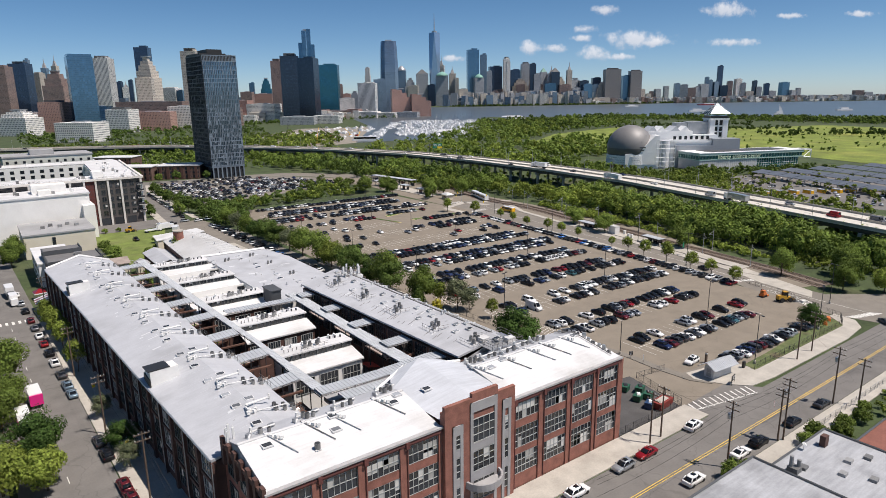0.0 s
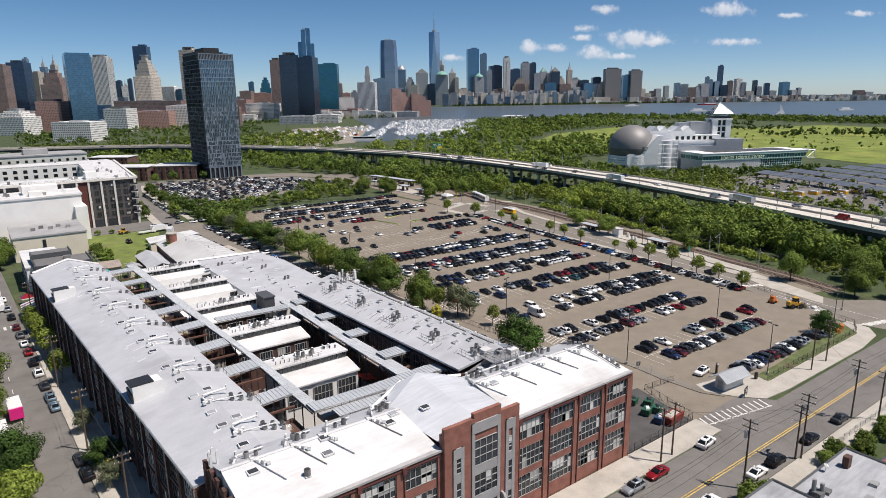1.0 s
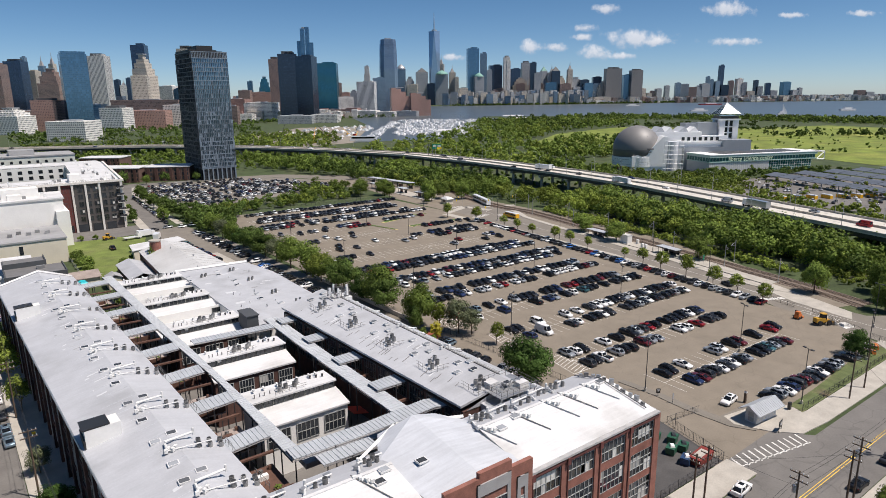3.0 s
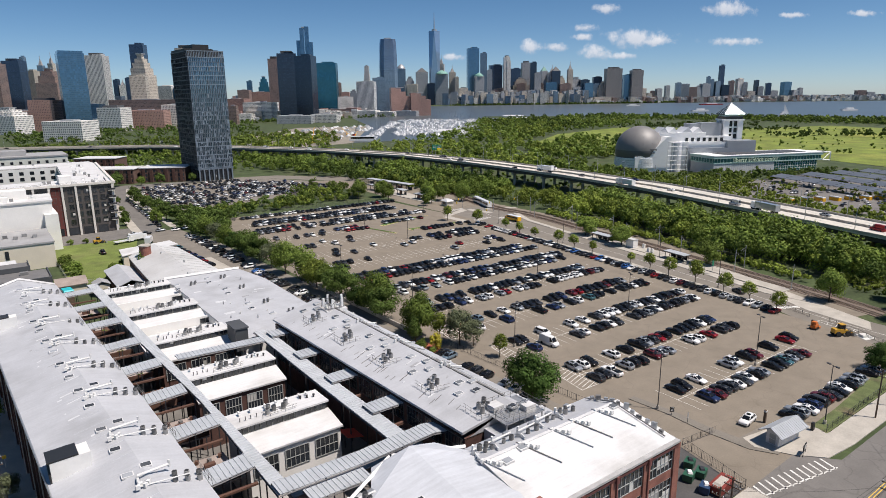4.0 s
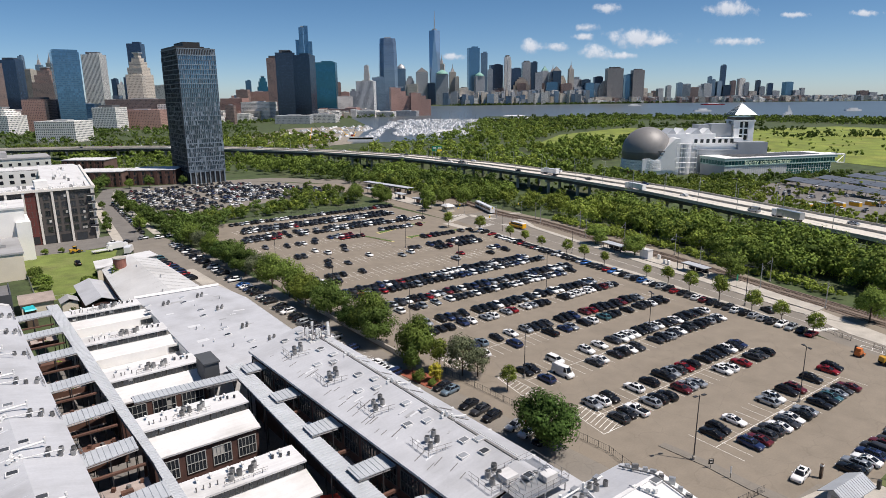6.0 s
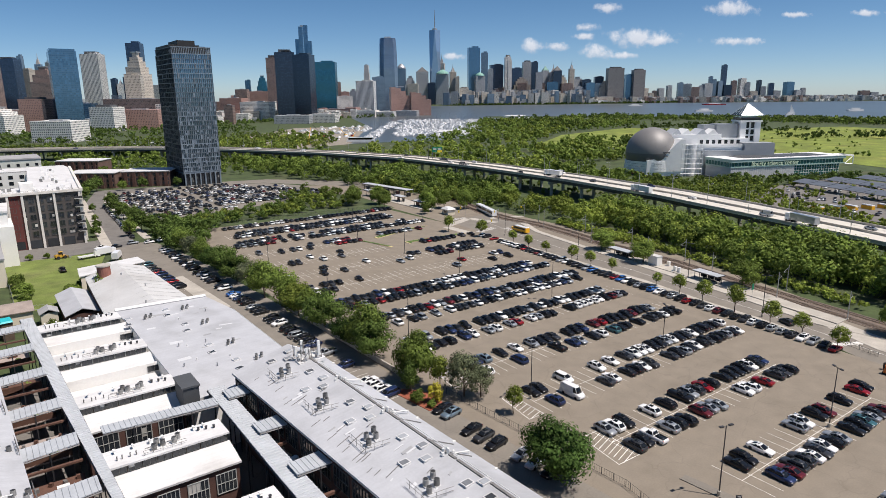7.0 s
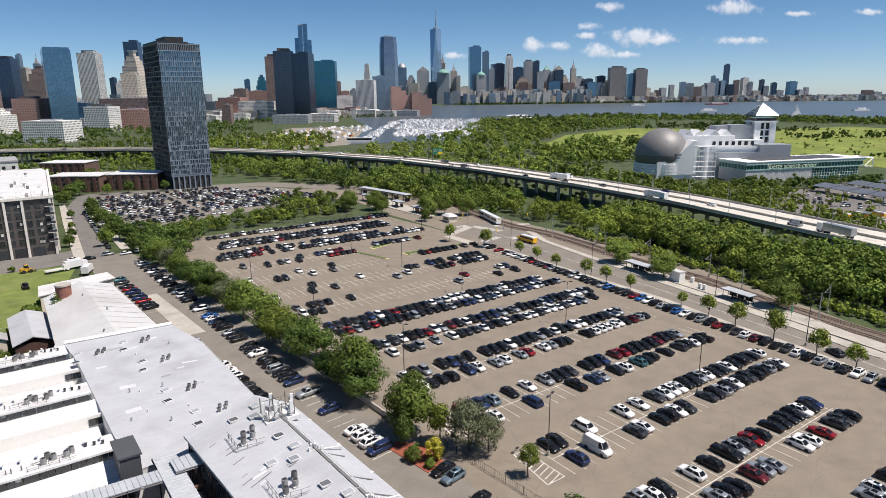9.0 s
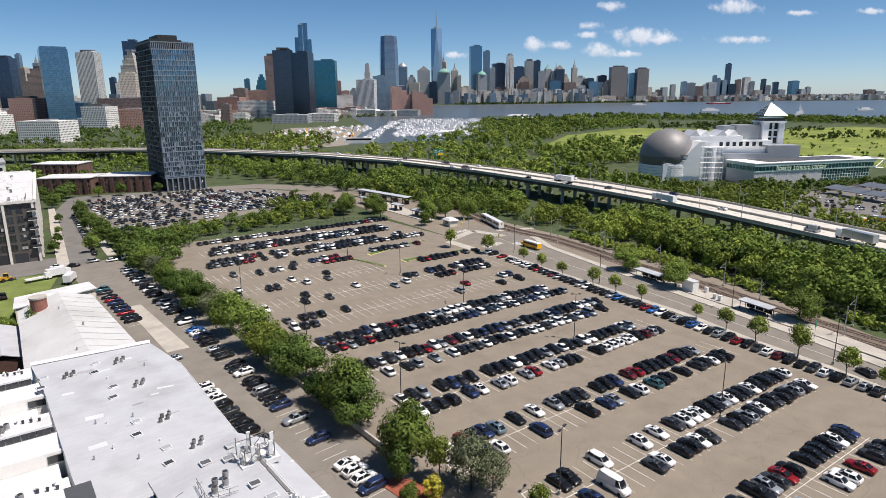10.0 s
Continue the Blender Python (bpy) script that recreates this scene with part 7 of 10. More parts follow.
for z0, z1 in ((0.4, 1.3), (1.4, 2.3)):
    Shape().prism([hp(-3.34, -0.6, 0)[:2], hp(-3.3, -0.6, 0)[:2], hp(-3.3, 0.6, 0)[:2], hp(-3.34, 0.6, 0)[:2]], z0, z1).make("shutter", FRAME_GREY, hut)
raised("pavement_entrance", [(120.0, 96), (121.8, 96), (122.8, 87), (122.6, 79.6), (123.4, 73.4), (130.6, 73.0), (134.2, 69.4), (134.4, 66.6), (123.6, 66.2), (121.2, 70.2), (120.4, 79.4), (120.8, 87)], -0.05, 0.14, PALE_ASPHALT, "bleached kerbed path round the hut")
for x, y, h_, w_, mt in ((121.1, 86.3, 1.7, 0.9, SIGN_BLACK), (120.9, 82.6, 2.2, 0.25, PIPE)):
    sgp = thing("entrance_sign", ("black" if mt is SIGN_BLACK else "white") + " sign board beside the entrance path", "sign", x, y, 0.14, group="entrance signs")
    Shape().box(x, y, 0.14 + h_ * 0.4, w_, 0.08, h_ * 0.6, -0.6).make("panel", mt, sgp)
    Shape().box(x, y, 0.14, 0.08, 0.06, h_ * 0.5, -0.6).make("post", STEEL_DARK, sgp)
    if mt is SIGN_BLACK:
        for k in range(3):
            Shape().box(x - 0.03, y - 0.05, 1.65 - 0.3 * k, 0.6 - 0.1 * k, 0.03, 0.1, -0.6).make("text_bar", PIPE, sgp)
bol = thing("bollard", "tall brown square gate post with pale cap", "post", 133, 73.5, 0)
Shape().box(133, 73.5, 0, 0.45, 0.45, 2.7).make("shaft", WOOD_POLE, bol)
Shape().box(133, 73.5, 2.3, 0.5, 0.5, 0.35).make("cap", PIPE, bol)
sb = thing("notice_board", "black notice board on two posts with pale unreadable bars", "sign", 127.2, 63.4, 0)
Shape().box(127.2, 63.4, 0.9, 2.0, 0.12, 1.3, 0.2).make("panel", SIGN_BLACK, sb)
Shape().box(126.3, 63.2, 0, 0.1, 0.1, 1.0).make("post", SIGN_BLACK, sb)
Shape().box(128.1, 63.6, 0, 0.1, 0.1, 1.0).make("post", SIGN_BLACK, sb)
for k in range(3):
    Shape().box(127.2, 63.3, 1.85 - 0.3 * k, 1.3 - 0.2 * k, 0.02, 0.1, 0.2).make("text_bar", PIPE, sb)
for x, y in ((137.2, 66.4), (196.2, 92.5)):
    pm = thing("ticket_machine", "dark upright pay station", "pay station", x, y, 0, group="pay stations")
    Shape().box(x, y, 0, 0.7, 0.5, 1.7).make("cabinet", SIGN_BLACK, pm)
for k, (x, y, c) in enumerate(((105.5, 76, "T"), (104.0, 71.5, "T"), (106.5, 70.8, "T"), (103.2, 68, "N"), (107.5, 73.6, "T"))):
    d = thing("dumpster", ("green" if c == "T" else "blue") + " steel dumpster with rubbish bags", "dumpster", x, y, 0, group="dumpsters")
    Shape().box(x, y, 0.15, 2.0, 1.5, 1.25, 0.3, 1.08).make("body", material("dumpster paint", (0.02, 0.09, 0.05) if c == "T" else (0.02, 0.05, 0.12), 0.5, vary=0.2, size=2), d)
    Shape().box(x + 0.2, y, 1.35, 1.2, 0.9, 0.35, 0.8, 0.7).make("bags", STUCCO if k % 2 else STEEL_DARK, d)
sk = thing("skip", "rust-red open skip full of refuse", "skip", 105.8, 66.8, 0)
Shape().box(105.8, 66.8, 0.1, 4.6, 2.1, 1.5, 0.1, 1.1).make("body", material("red oxide paint", (0.2, 0.03, 0.02), 0.6, vary=0.2, size=2), sk)
Shape().box(105.6, 66.8, 1.5, 3.6, 1.5, 0.4, 0.1, 0.7).make("refuse", CONCRETE, sk)

# wheel loader and other machines by the exit
def wheel_loader(x, y, turn, s=1.0):
    t = thing("wheel_loader", "dusty yellow wheel loader with front bucket", "wheel loader", x, y, 0)
    YEL = material("machine yellow", (0.55, 0.3, 0.03), 0.5, vary=0.2, size=2)
    Shape().box(-1.2, 0, 0.9, 2.6, 1.6, 1.2).box(0.9, 0, 0.9, 1.6, 1.1, 0.7).make("body", YEL, t, local=True)
    Shape().box(-0.1, 0, 1.7, 1.4, 1.4, 1.5, 0, 0.9).make("cab", CAR_GLASS, t, local=True)
    Shape().box(-0.1, 0, 3.2, 1.5, 1.5, 0.12).make("cab_roof", YEL, t, local=True)
    Shape().bar((1.0, 0.5, 1.4), (3.0, 0.5, 0.6), 0.14, 5).bar((1.0, -0.5, 1.4), (3.0, -0.5, 0.6), 0.14, 5).make("arm", YEL, t, local=True)
    Shape().prism([(2.8, -1.3), (3.9, -1.3), (3.9, 1.3), (2.8, 1.3)], 0.1, [1.1, 0.25, 0.25, 1.1]).make("bucket", STEEL, t, local=True)
    for sx in (-1.5, 1.3):
        for sy in (-1, 1):
            Shape().tube(sx, sy * 0.75, 0.75, 0.75, 0.72, n=14, x1=sx, y1=sy * 1.2).make("wheel", RUBBER, t, local=True)
    t.matrix_basis = at(x, y, 0, turn, s)
    return t


wheel_loader(194.5, 84.5, -0.5)
sc = thing("skid_steer", "small orange skid steer loader", "loader", 194, 91, 0)
OR = material("orange machine paint", (0.6, 0.16, 0.03), 0.5, vary=0.15)
Shape().box(0, 0, 0.4, 2.0, 1.3, 1.0).box(-0.2, 0, 1.4, 1.1, 1.2, 0.8).make("body", OR, sc, local=True)
Shape().box(1.5, 0, 0.1, 0.8, 1.7, 0.5).make("bucket", OR, sc, local=True)
for sx in (-0.6, 0.6):
    for sy in (-1, 1):
        Shape().tube(sx, sy * 0.6, 0.4, 0.4, 0.38, n=10, x1=sx, y1=sy * 0.9).make("wheel", RUBBER, sc, local=True)
sand = Shape()
sand.prism([(196, 79), (199.5, 78), (201, 81), (198, 83)], 0.0, 0.05).prism([(197, 80), (199, 79.5), (199.4, 80.8), (197.8, 81.6)], 0.0, 0.7)
sand.make("salt_heap", PAINT_WHITE, None, "white heap of road salt", category="heap")
for x, y in ((183.0, 67.8), (187, 68.6)):
    e = thing("earth_auger", "rusty orange machine attachment on the verge", "machine part", x, y, 0.18, group="machine parts")
    Shape().box(x, y, 0.18, 2.6, 1.0, 0.8, 0.5, 0.8).make("frame", OR, e)

# traffic signs
for x, y in ((13.1, 116), (12.0, 146)):
    sg = thing("warning_sign", "yellow diamond warning sign on a post", "road sign", x, y, 0.15, group="warning signs")
    Shape().bar((x, y, 0.15), (x, y, 2.8), 0.04, 5).make("post", STEEL, sg)
    Shape().box(x, y - 0.03, 2.0, 0.62, 0.03, 0.62).make("plate", SIGN_YELLOW, sg)
aw2 = thing("awning", "red and white striped awning over the pavement", "awning", 9.5, 222, 0)
for k in range(6):
    Shape().slab([(7.0, 218 + k * 1.2, 3.0), (11.6, 218 + k * 1.2, 4.4), (11.6, 219.2 + k * 1.2, 4.4), (7.0, 219.2 + k * 1.2, 3.0)], 0.06).make("stripe", PAINTS["R"] if k % 2 == 0 else PAINTS["W"], aw2)
for x, y, nm in ((-1.5, 140, "pink"), (2.0, 235, "white")):
    tk = thing("box_truck", nm + " and white box truck parked at the kerb", "truck", x, y, 0)
    Shape().box(0, 0, 0.9, 4.6, 2.2, 2.5).make("box_body", PAINTS["W"], tk, local=True)
    if nm == "pink":
        Shape().box(0, 0, 0.95, 4.64, 2.24, 1.2).make("pink_band", material("pink livery", (0.75, 0.03, 0.25), 0.4, vary=0.03), tk, local=True)
    Shape().box(3.2, 0, 0.5, 1.8, 2.0, 1.9, 0, 0.9).make("cab", PAINTS["W"], tk, local=True)
    for sx in (-1.5, 3.0):
        for sy in (-1, 1):
            Shape().tube(sx, sy * 0.8, 0.45, 0.45, 0.44, n=12, x1=sx, y1=sy * 1.05).make("wheel", RUBBER, tk, local=True)
    tk.matrix_basis = at(x, y, 0, -UP + 0.05)

# ---- tramway ----
for off in (-2.2, 2.2):
    ra, sl = Shape(), Shape()
    for (xa, ya), (xb, yb) in zip(TR, TR[1:]):
        d = Vector((xb - xa, yb - ya, 0))
        nn = Vector((d.y, -d.x, 0)).normalized()
        for g in (-0.72, 0.72):
            o = nn * (off + g)
            ra.bar((xa + o.x, ya + o.y, 0.3), (xb + o.x, yb + o.y, 0.3), 0.07, 4)
        m = int(d.length / 0.9)
        for k in range(m):
            p = Vector((xa, ya, 0)) + d * (k / m) + nn * off
            sl.box(p.x, p.y, 0.1, 2.5, 0.25, 0.12, math.atan2(nn.y, nn.x))
    trk = thing("tram_track", "worn steel tram rails on brown sleepers", "rail track", TR[0][0], TR[0][1], 0, group="tram tracks")
    ra.make("rail", RAIL, trk)
    sl.make("sleeper", WOOD_POLE, trk, kind="stuff")
for x, y in ((225.4, 112), (229.6, 134), (240, 136), (236, 160), (247.5, 178), (240.6, 190), (250.4, 205), (243.6, 221), (256.8, 236), (250, 256), (258.6, 268)):
    cp = thing("catenary_mast", "grey steel tram catenary mast with bracket", "mast", x, y, 0, group="catenary masts")
    Shape().tube(x, y, 0, 8.6, 0.16, 0.12, 8).make("pole", STEEL, cp)
    sd = 1 if x < 234.8 + (y - 147) * 0.2 else -1
    for hz in (6.3, 7.9):
        Shape().bar((x, y, hz), (x + 2.6 * sd, y + 0.4, 6.6), 0.05, 5).make("bracket", STEEL, cp)
    Shape().tube(x, y, 0, 0.5, 0.4, 0.4, 8).make("footing", CONCRETE, cp)
for off in (-2.2, 2.2):
    w = thing("overhead_wire", "thin dark tram contact wire over the track", "cable", TR[0][0] + off, TR[0][1], 6.5, group="overhead wires")
    c = Shape()
    for (xa, ya), (xb, yb) in zip(TR[1:9], TR[2:9]):
        c.bar((xa + off, ya, 6.5), (xb + off, yb, 6.5), 0.03, 3)
    c.make("wire", RUBBER, w)
for x, y, ln, tn in ((233.2, 196.8, 11.5, 1.43), (229.4, 157.4, 10.5, 1.4)):
    sh = thing("tram_shelter", "tram shelter with pale flat roof on steel posts", "shelter", x, y, 0.34, group="tram shelters")
    dx, dy = math.cos(tn), math.sin(tn)
    Shape().box(x, y, 3.05, ln, 3.8, 0.16, tn).make("roof", CANOPY, sh, "pale metal roof")
    Shape().box(x, y, 2.85, ln - 0.2, 3.6, 0.2, tn).make("fascia", STEEL_DARK, sh)
    for k in (-1, -0.33, 0.33, 1):
        for o in (-1.2, 1.2):
            Shape().box(x + k * ln * 0.44 * dx - o * dy, y + k * ln * 0.44 * dy + o * dx, 0.34, 0.14, 0.14, 2.55, tn).make("post", STEEL_DARK, sh)
    for k in (-0.66, 0, 0.66):
        Shape().box(x + k * ln * 0.42 * dx + 1.3 * dy, y + k * ln * 0.42 * dy - 1.3 * dx, 0.7, ln * 0.24, 0.06, 1.7, tn).make("glass_panel", CAR_GLASS, sh)
    Shape().box(x + 0.6 * dy, y - 0.6 * dx, 0.34, ln * 0.5, 0.45, 0.5, tn).make("bench", STEEL_DARK, sh)
kb = thing("equipment_kiosk", "white equipment kiosk on the tram platform", "kiosk", 233.4, 181.4, 0.34)
Shape().box(233.4, 181.4, 0.34, 4.4, 2.6, 3.4, 1.4).make("cabinet", STUCCO, kb)
Shape().box(233.4, 181.4, 3.74, 4.7, 2.9, 0.14, 1.4).make("roof", ROOF_WHITE, kb)
for x, y in ((231.4, 171.5), (231.0, 169.6), (235.6, 177)):
    tb_ = thing("ticket_box", "white ticket cabinet on the tram platform", "cabinet", x, y, 0.34, group="platform cabinets")
    Shape().box(x, y, 0.34, 1.1, 0.8, 1.7, 1.4).make("body", STUCCO, tb_)
sgn = thing("station_sign", "green station sign on a post", "road sign", 222.0, 138.0, 0.3)
Shape().bar((222.0, 138.0, 0.3), (222.0, 138.0, 3.4), 0.05, 5).make("post", STEEL, sgn)
Shape().box(222.0, 138.0, 3.2, 0.9, 0.08, 2.0).make("panel", SIGN_GREEN, sgn)
tram = thing("tram", "white light rail tram with dark windows", "tram", 246, 300, 0.3)
for k in range(3):
    Shape().box(-8.5 + k * 8.5, 0, 0.5, 8.3, 2.6, 2.9, 0, 0.97).make("car_body", PAINTS["W"], tram, local=True)
    Shape().box(-8.5 + k * 8.5, 0, 1.6, 8.0, 2.66, 1.1).make("window_band", CAR_GLASS, tram, local=True)
tram.matrix_basis = at(253.4, 303, 0.15, 1.22)
bus = thing("school_bus", "yellow school bus with a white roof", "bus", 229, 246, 0)
Shape().box(-0.6, 0, 0.6, 9.2, 2.4, 2.1, 0, 0.98).box(4.7, 0, 0.6, 1.6, 2.1, 1.2).make("body", BUS_YELLOW, bus, local=True)
Shape().box(-0.6, 0, 2.7, 9.0, 2.3, 0.2, 0, 0.95).make("roof", PAINTS["W"], bus, local=True)
Shape().box(-0.6, 0, 1.7, 8.9, 2.46, 0.7).make("window_band", CAR_GLASS, bus, local=True)
for sx in (-3.2, 3.6):
    for sy in (-1, 1):
        Shape().tube(sx, sy * 0.95, 0.5, 0.5, 0.5, n=12, x1=sx, y1=sy * 1.2).make("wheel", RUBBER, bus, local=True)
bus.matrix_basis = at(234.6, 256, 0.01, 1.5)
# station roofs up the road
for x, y, ln, wd, zz, tn in ((249.5, 400, 48, 5.5, 4.4, 1.69), (235.2, 391, 20, 4.5, 3.6, 1.6), (238, 366, 9, 4.5, 3.4, 1.5), (236.6, 341, 13, 4.5, 3.4, 1.62)):
    sb = thing("station_shelter", "open station shelter with a pale metal roof on posts", "shelter", x, y, 0, group="station shelters")
    dx, dy = math.cos(tn), math.sin(tn)
    Shape().box(x, y, zz, ln, wd, 0.25, tn, 0.97).make("roof", CANOPY, sb, "pale standing-seam roof")
    Shape().box(x, y, zz - 0.35, ln - 0.4, wd - 0.5, 0.33, tn).make("fascia", STEEL_DARK, sb)
    n_ = max(3, int(ln / 5))
    for k in range(n_):
        a = (k + 0.5) / n_ - 0.5
        for o in (-wd * 0.36, wd * 0.36):
            Shape().box(x + a * ln * dx - o * dy, y + a * ln * dy + o * dx, 0, 0.2, 0.2, zz - 0.3, tn).make("post", STEEL_DARK, sb)
        if k % 2 == 0:
            Shape().box(x + a * ln * dx + 0.2 * wd * dy, y + a * ln * dy - 0.2 * wd * dx, 0.2, ln / n_ * 0.8, 0.1, 2.1, tn).make("screen", material("terracotta screen", (0.3, 0.14, 0.1), 0.7, vary=0.1) if k % 4 else CHARCOAL, sb)
raised("pavement_platform", [(232, 330), (240, 330), (246, 380), (252, 420), (246, 424), (238, 396), (232.5, 372)], -0.05, 0.3, CONCRETE, "pale concrete station platform")
gh = thing("gate_house", "small pale hut with a white hipped roof at the junction", "hut", 236, 314, 0)
Shape().box(236, 314, 0, 6.4, 4.4, 2.9, 1.45).make("wall", CREAM, gh)
Shape().box(236, 314, 2.9, 7.6, 5.6, 1.0, 1.45, 0.55).make("roof", ROOF_WHITE, gh)
Shape().box(233.7, 314, 1.0, 3.2, 0.08, 1.2, 1.45).make("window", WINDOW, gh)
band = Shape()
for xa, ya, xb, yb, w_ in ((217, 289, 236, 297, 4.2), (214.6, 287, 214.4, 268, 4.6), (237, 297, 241, 280, 4.2), (246, 291, 263, 284, 3.6)):
    band.box((xa + xb) / 2, (ya + yb) / 2, 0.012, math.hypot(xb - xa, yb - ya), w_, 0.01, math.atan2(yb - ya, xb - xa))
band.make("crossing_paving", CONCRETE, None, "pale concrete crossing bands of the junction", kind="structure")
for x, y in ((219, 292), (236.4, 300), (243, 281), (216.4, 264), (262, 282)):
    sp = thing("traffic_signal", "dark traffic signal on a tall steel mast arm", "traffic signal", x, y, 0, group="traffic signals")
    Shape().tube(x, y, 0, 7.0, 0.12, 0.09, 7).make("pole", STEEL, sp)
    Shape().bar((x, y, 6.4), (x + (6 if x < 230 else -6), y - 3, 6.8), 0.07, 5).make("arm", STEEL, sp)
    Shape().box(x + (5 if x < 230 else -5), y - 2.5, 5.7, 0.4, 0.4, 1.1).make("signal_head", SIGN_YELLOW, sp)
br = thing("rail_bridge", "rusty red steel railway girder bridge", "bridge", 312, 255, 5)
Shape().box(312, 258, 4.0, 46, 0.5, 2.2, 0.4).box(311, 262, 4.0, 46, 0.5, 2.2, 0.4).make("girder", material("rusty red girder", (0.16, 0.07, 0.05), 0.8, vary=0.3, size=0.8), br)
Shape().box(311.5, 260, 3.8, 46, 4.0, 0.3, 0.4).make("deck", RUST, br)
for d in (-18, 0, 18):
    Shape().box(311.5 + d * 0.92, 260 + d * 0.39, 0, 1.4, 4, 3.9, 0.4).make("pier", CONCRETE, br)

# ---- viaduct ----
VN = [(262, 40), (272, 85), (290, 148), (314, 240), (323, 310), (326, 400), (318, 490), (290, 580), (258, 640), (215, 710), (160, 765), (95, 805), (0, 850), (-120, 890)]
via = thing("motorway_viaduct", "long curved concrete motorway viaduct with steel girders", "viaduct", 320, 360, 0)
deck, girder, para, pier_list = Shape(), Shape(), Shape(), []
left = []
for i, (x, y) in enumerate(VN):
    xa, ya = VN[max(0, i - 1)]
    xb, yb = VN[min(len(VN) - 1, i + 1)]
    d = Vector((xb - xa, yb - ya, 0)).normalized()
    left.append((x, y, d.y, -d.x))
W_DECK, ZD = 26.0, 11.2
ROADWAY = material("pale road concrete", (0.56, 0.53, 0.47), 0.85, vary=0.08, size=0.2, stain=0.4, stain_color=(0.44, 0.42, 0.38))
for (x0, y0, nx0, ny0), (x1, y1, nx1, ny1) in zip(left, left[1:]):
    deck = Shape()
    deck.slab([(x0, y0, ZD), (x0 + nx0 * W_DECK, y0 + ny0 * W_DECK, ZD), (x1 + nx1 * W_DECK, y1 + ny1 * W_DECK, ZD), (x1, y1, ZD)], 0.5)
    deck.make("deck", ROADWAY, via, "pale concrete roadway")
    for o in (1.0, 9.0, 17.0, 25.0):
        girder = Shape()
        girder.slab([(x0 + nx0 * o, y0 + ny0 * o, ZD - 0.5), (x0 + nx0 * (o + 0.5), y0 + ny0 * (o + 0.5), ZD - 0.5), (x1 + nx1 * (o + 0.5), y1 + ny1 * (o + 0.5), ZD - 0.5), (x1 + nx1 * o, y1 + ny1 * o, ZD - 0.5)], 1.9)
        girder.make("girder", STEEL_DARK, via)
    for o in (0.0, 12.7, 25.6):
        para = Shape()
        para.slab([(x0 + nx0 * o, y0 + ny0 * o, ZD + 0.95), (x0 + nx0 * (o + 0.4), y0 + ny0 * (o + 0.4), ZD + 0.95), (x1 + nx1 * (o + 0.4), y1 + ny1 * (o + 0.4), ZD + 0.95), (x1 + nx1 * o, y1 + ny1 * o, ZD + 0.95)], 0.95)
        para.make("parapet", CONCRETE, via)
    ln = math.hypot(x1 - x0, y1 - y0)
    for k in range(max(1, round(ln / 26))):
        a = (k + 0.5) / max(1, round(ln / 26))
        pier_list.append((x0 + (x1 - x0) * a, y0 + (y1 - y0) * a, nx0 + (nx1 - nx0) * a, ny0 + (ny1 - ny0) * a))
for x, y, nx, ny in pier_list:
    p = Shape()
    tn = math.atan2(ny, nx)
    p.box(x + nx * 13, y + ny * 13, ZD - 4.0, 25, 1.4, 1.6, tn)
    for o in (3, 13, 23):
        p.box(x + nx * o, y + ny * o, -0.1, 1.5, 1.3, ZD - 3.9, tn)
    p.make("pier", CONCRETE, via)
vlane = Shape()
for (x0, y0, nx0, ny0), (x1, y1, nx1, ny1) in zip(left, left[1:]):
    for o in (4.4, 8.4, 17.2, 21.2):
        nseg = max(1, int(math.hypot(x1 - x0, y1 - y0) / 12))
        for k in range(nseg):
            a, b = k / nseg, (k + 0.3) / nseg
            q = [(x0 + (x1 - x0) * t + (nx0 + (nx1 - nx0) * t) * o, y0 + (y1 - y0) * t + (ny0 + (ny1 - ny0) * t) * o) for t in (a, b)]
            vlane.bar((*q[0], ZD + 0.01), (*q[1], ZD + 0.01), 0.1, 4)
vlane.make("lane_mark", PAINT_WHITE, via, kind="stuff")
rv = random.Random(4)
for k in range(34):
    i = rv.randint(1, len(left) - 3)
    a = rv.random()
    x0, y0, nx, ny = left[i]
    x1, y1, nx1, ny1 = left[i + 1]
    o = rv.choice((2.6, 6.4, 10.4, 15.4, 19.2, 23.0))
    park(x0 + (x1 - x0) * a + nx * o, y0 + (y1 - y0) * a + ny * o, math.atan2(y1 - y0, x1 - x0) + (0 if o < 12 else math.pi), rv.choice("KKDGSWWWRN"), rv.choice(("suv", "sedan", "suv", "van")), False, ZD + 0.02)
for fx, fy, tn in ((297.5, 158, 1.2), (318.0, 250, 1.3), (334, 330, 1.5)):
    lr = thing("lorry", "articulated lorry with a long pale trailer", "lorry", fx, fy, ZD, group="lorries")
    Shape().box(0, 0, 1.1, 12.5, 2.5, 2.8).make("trailer", PAINTS["S"] if fx < 300 else PAINTS["W"], lr, local=True)
    Shape().box(7.8, 0, 0.6, 2.4, 2.4, 2.9, 0, 0.92).make("cab", PAINTS["W"], lr, local=True)
    for sx in (-5, -3.8, 5, 8):
        Shape().tube(sx, -1.2, 0.5, 0.5, 0.5, n=10, x1=sx, y1=1.2).make("axle", RUBBER, lr, local=True)
    lr.matrix_basis = at(fx, fy, ZD, tn)
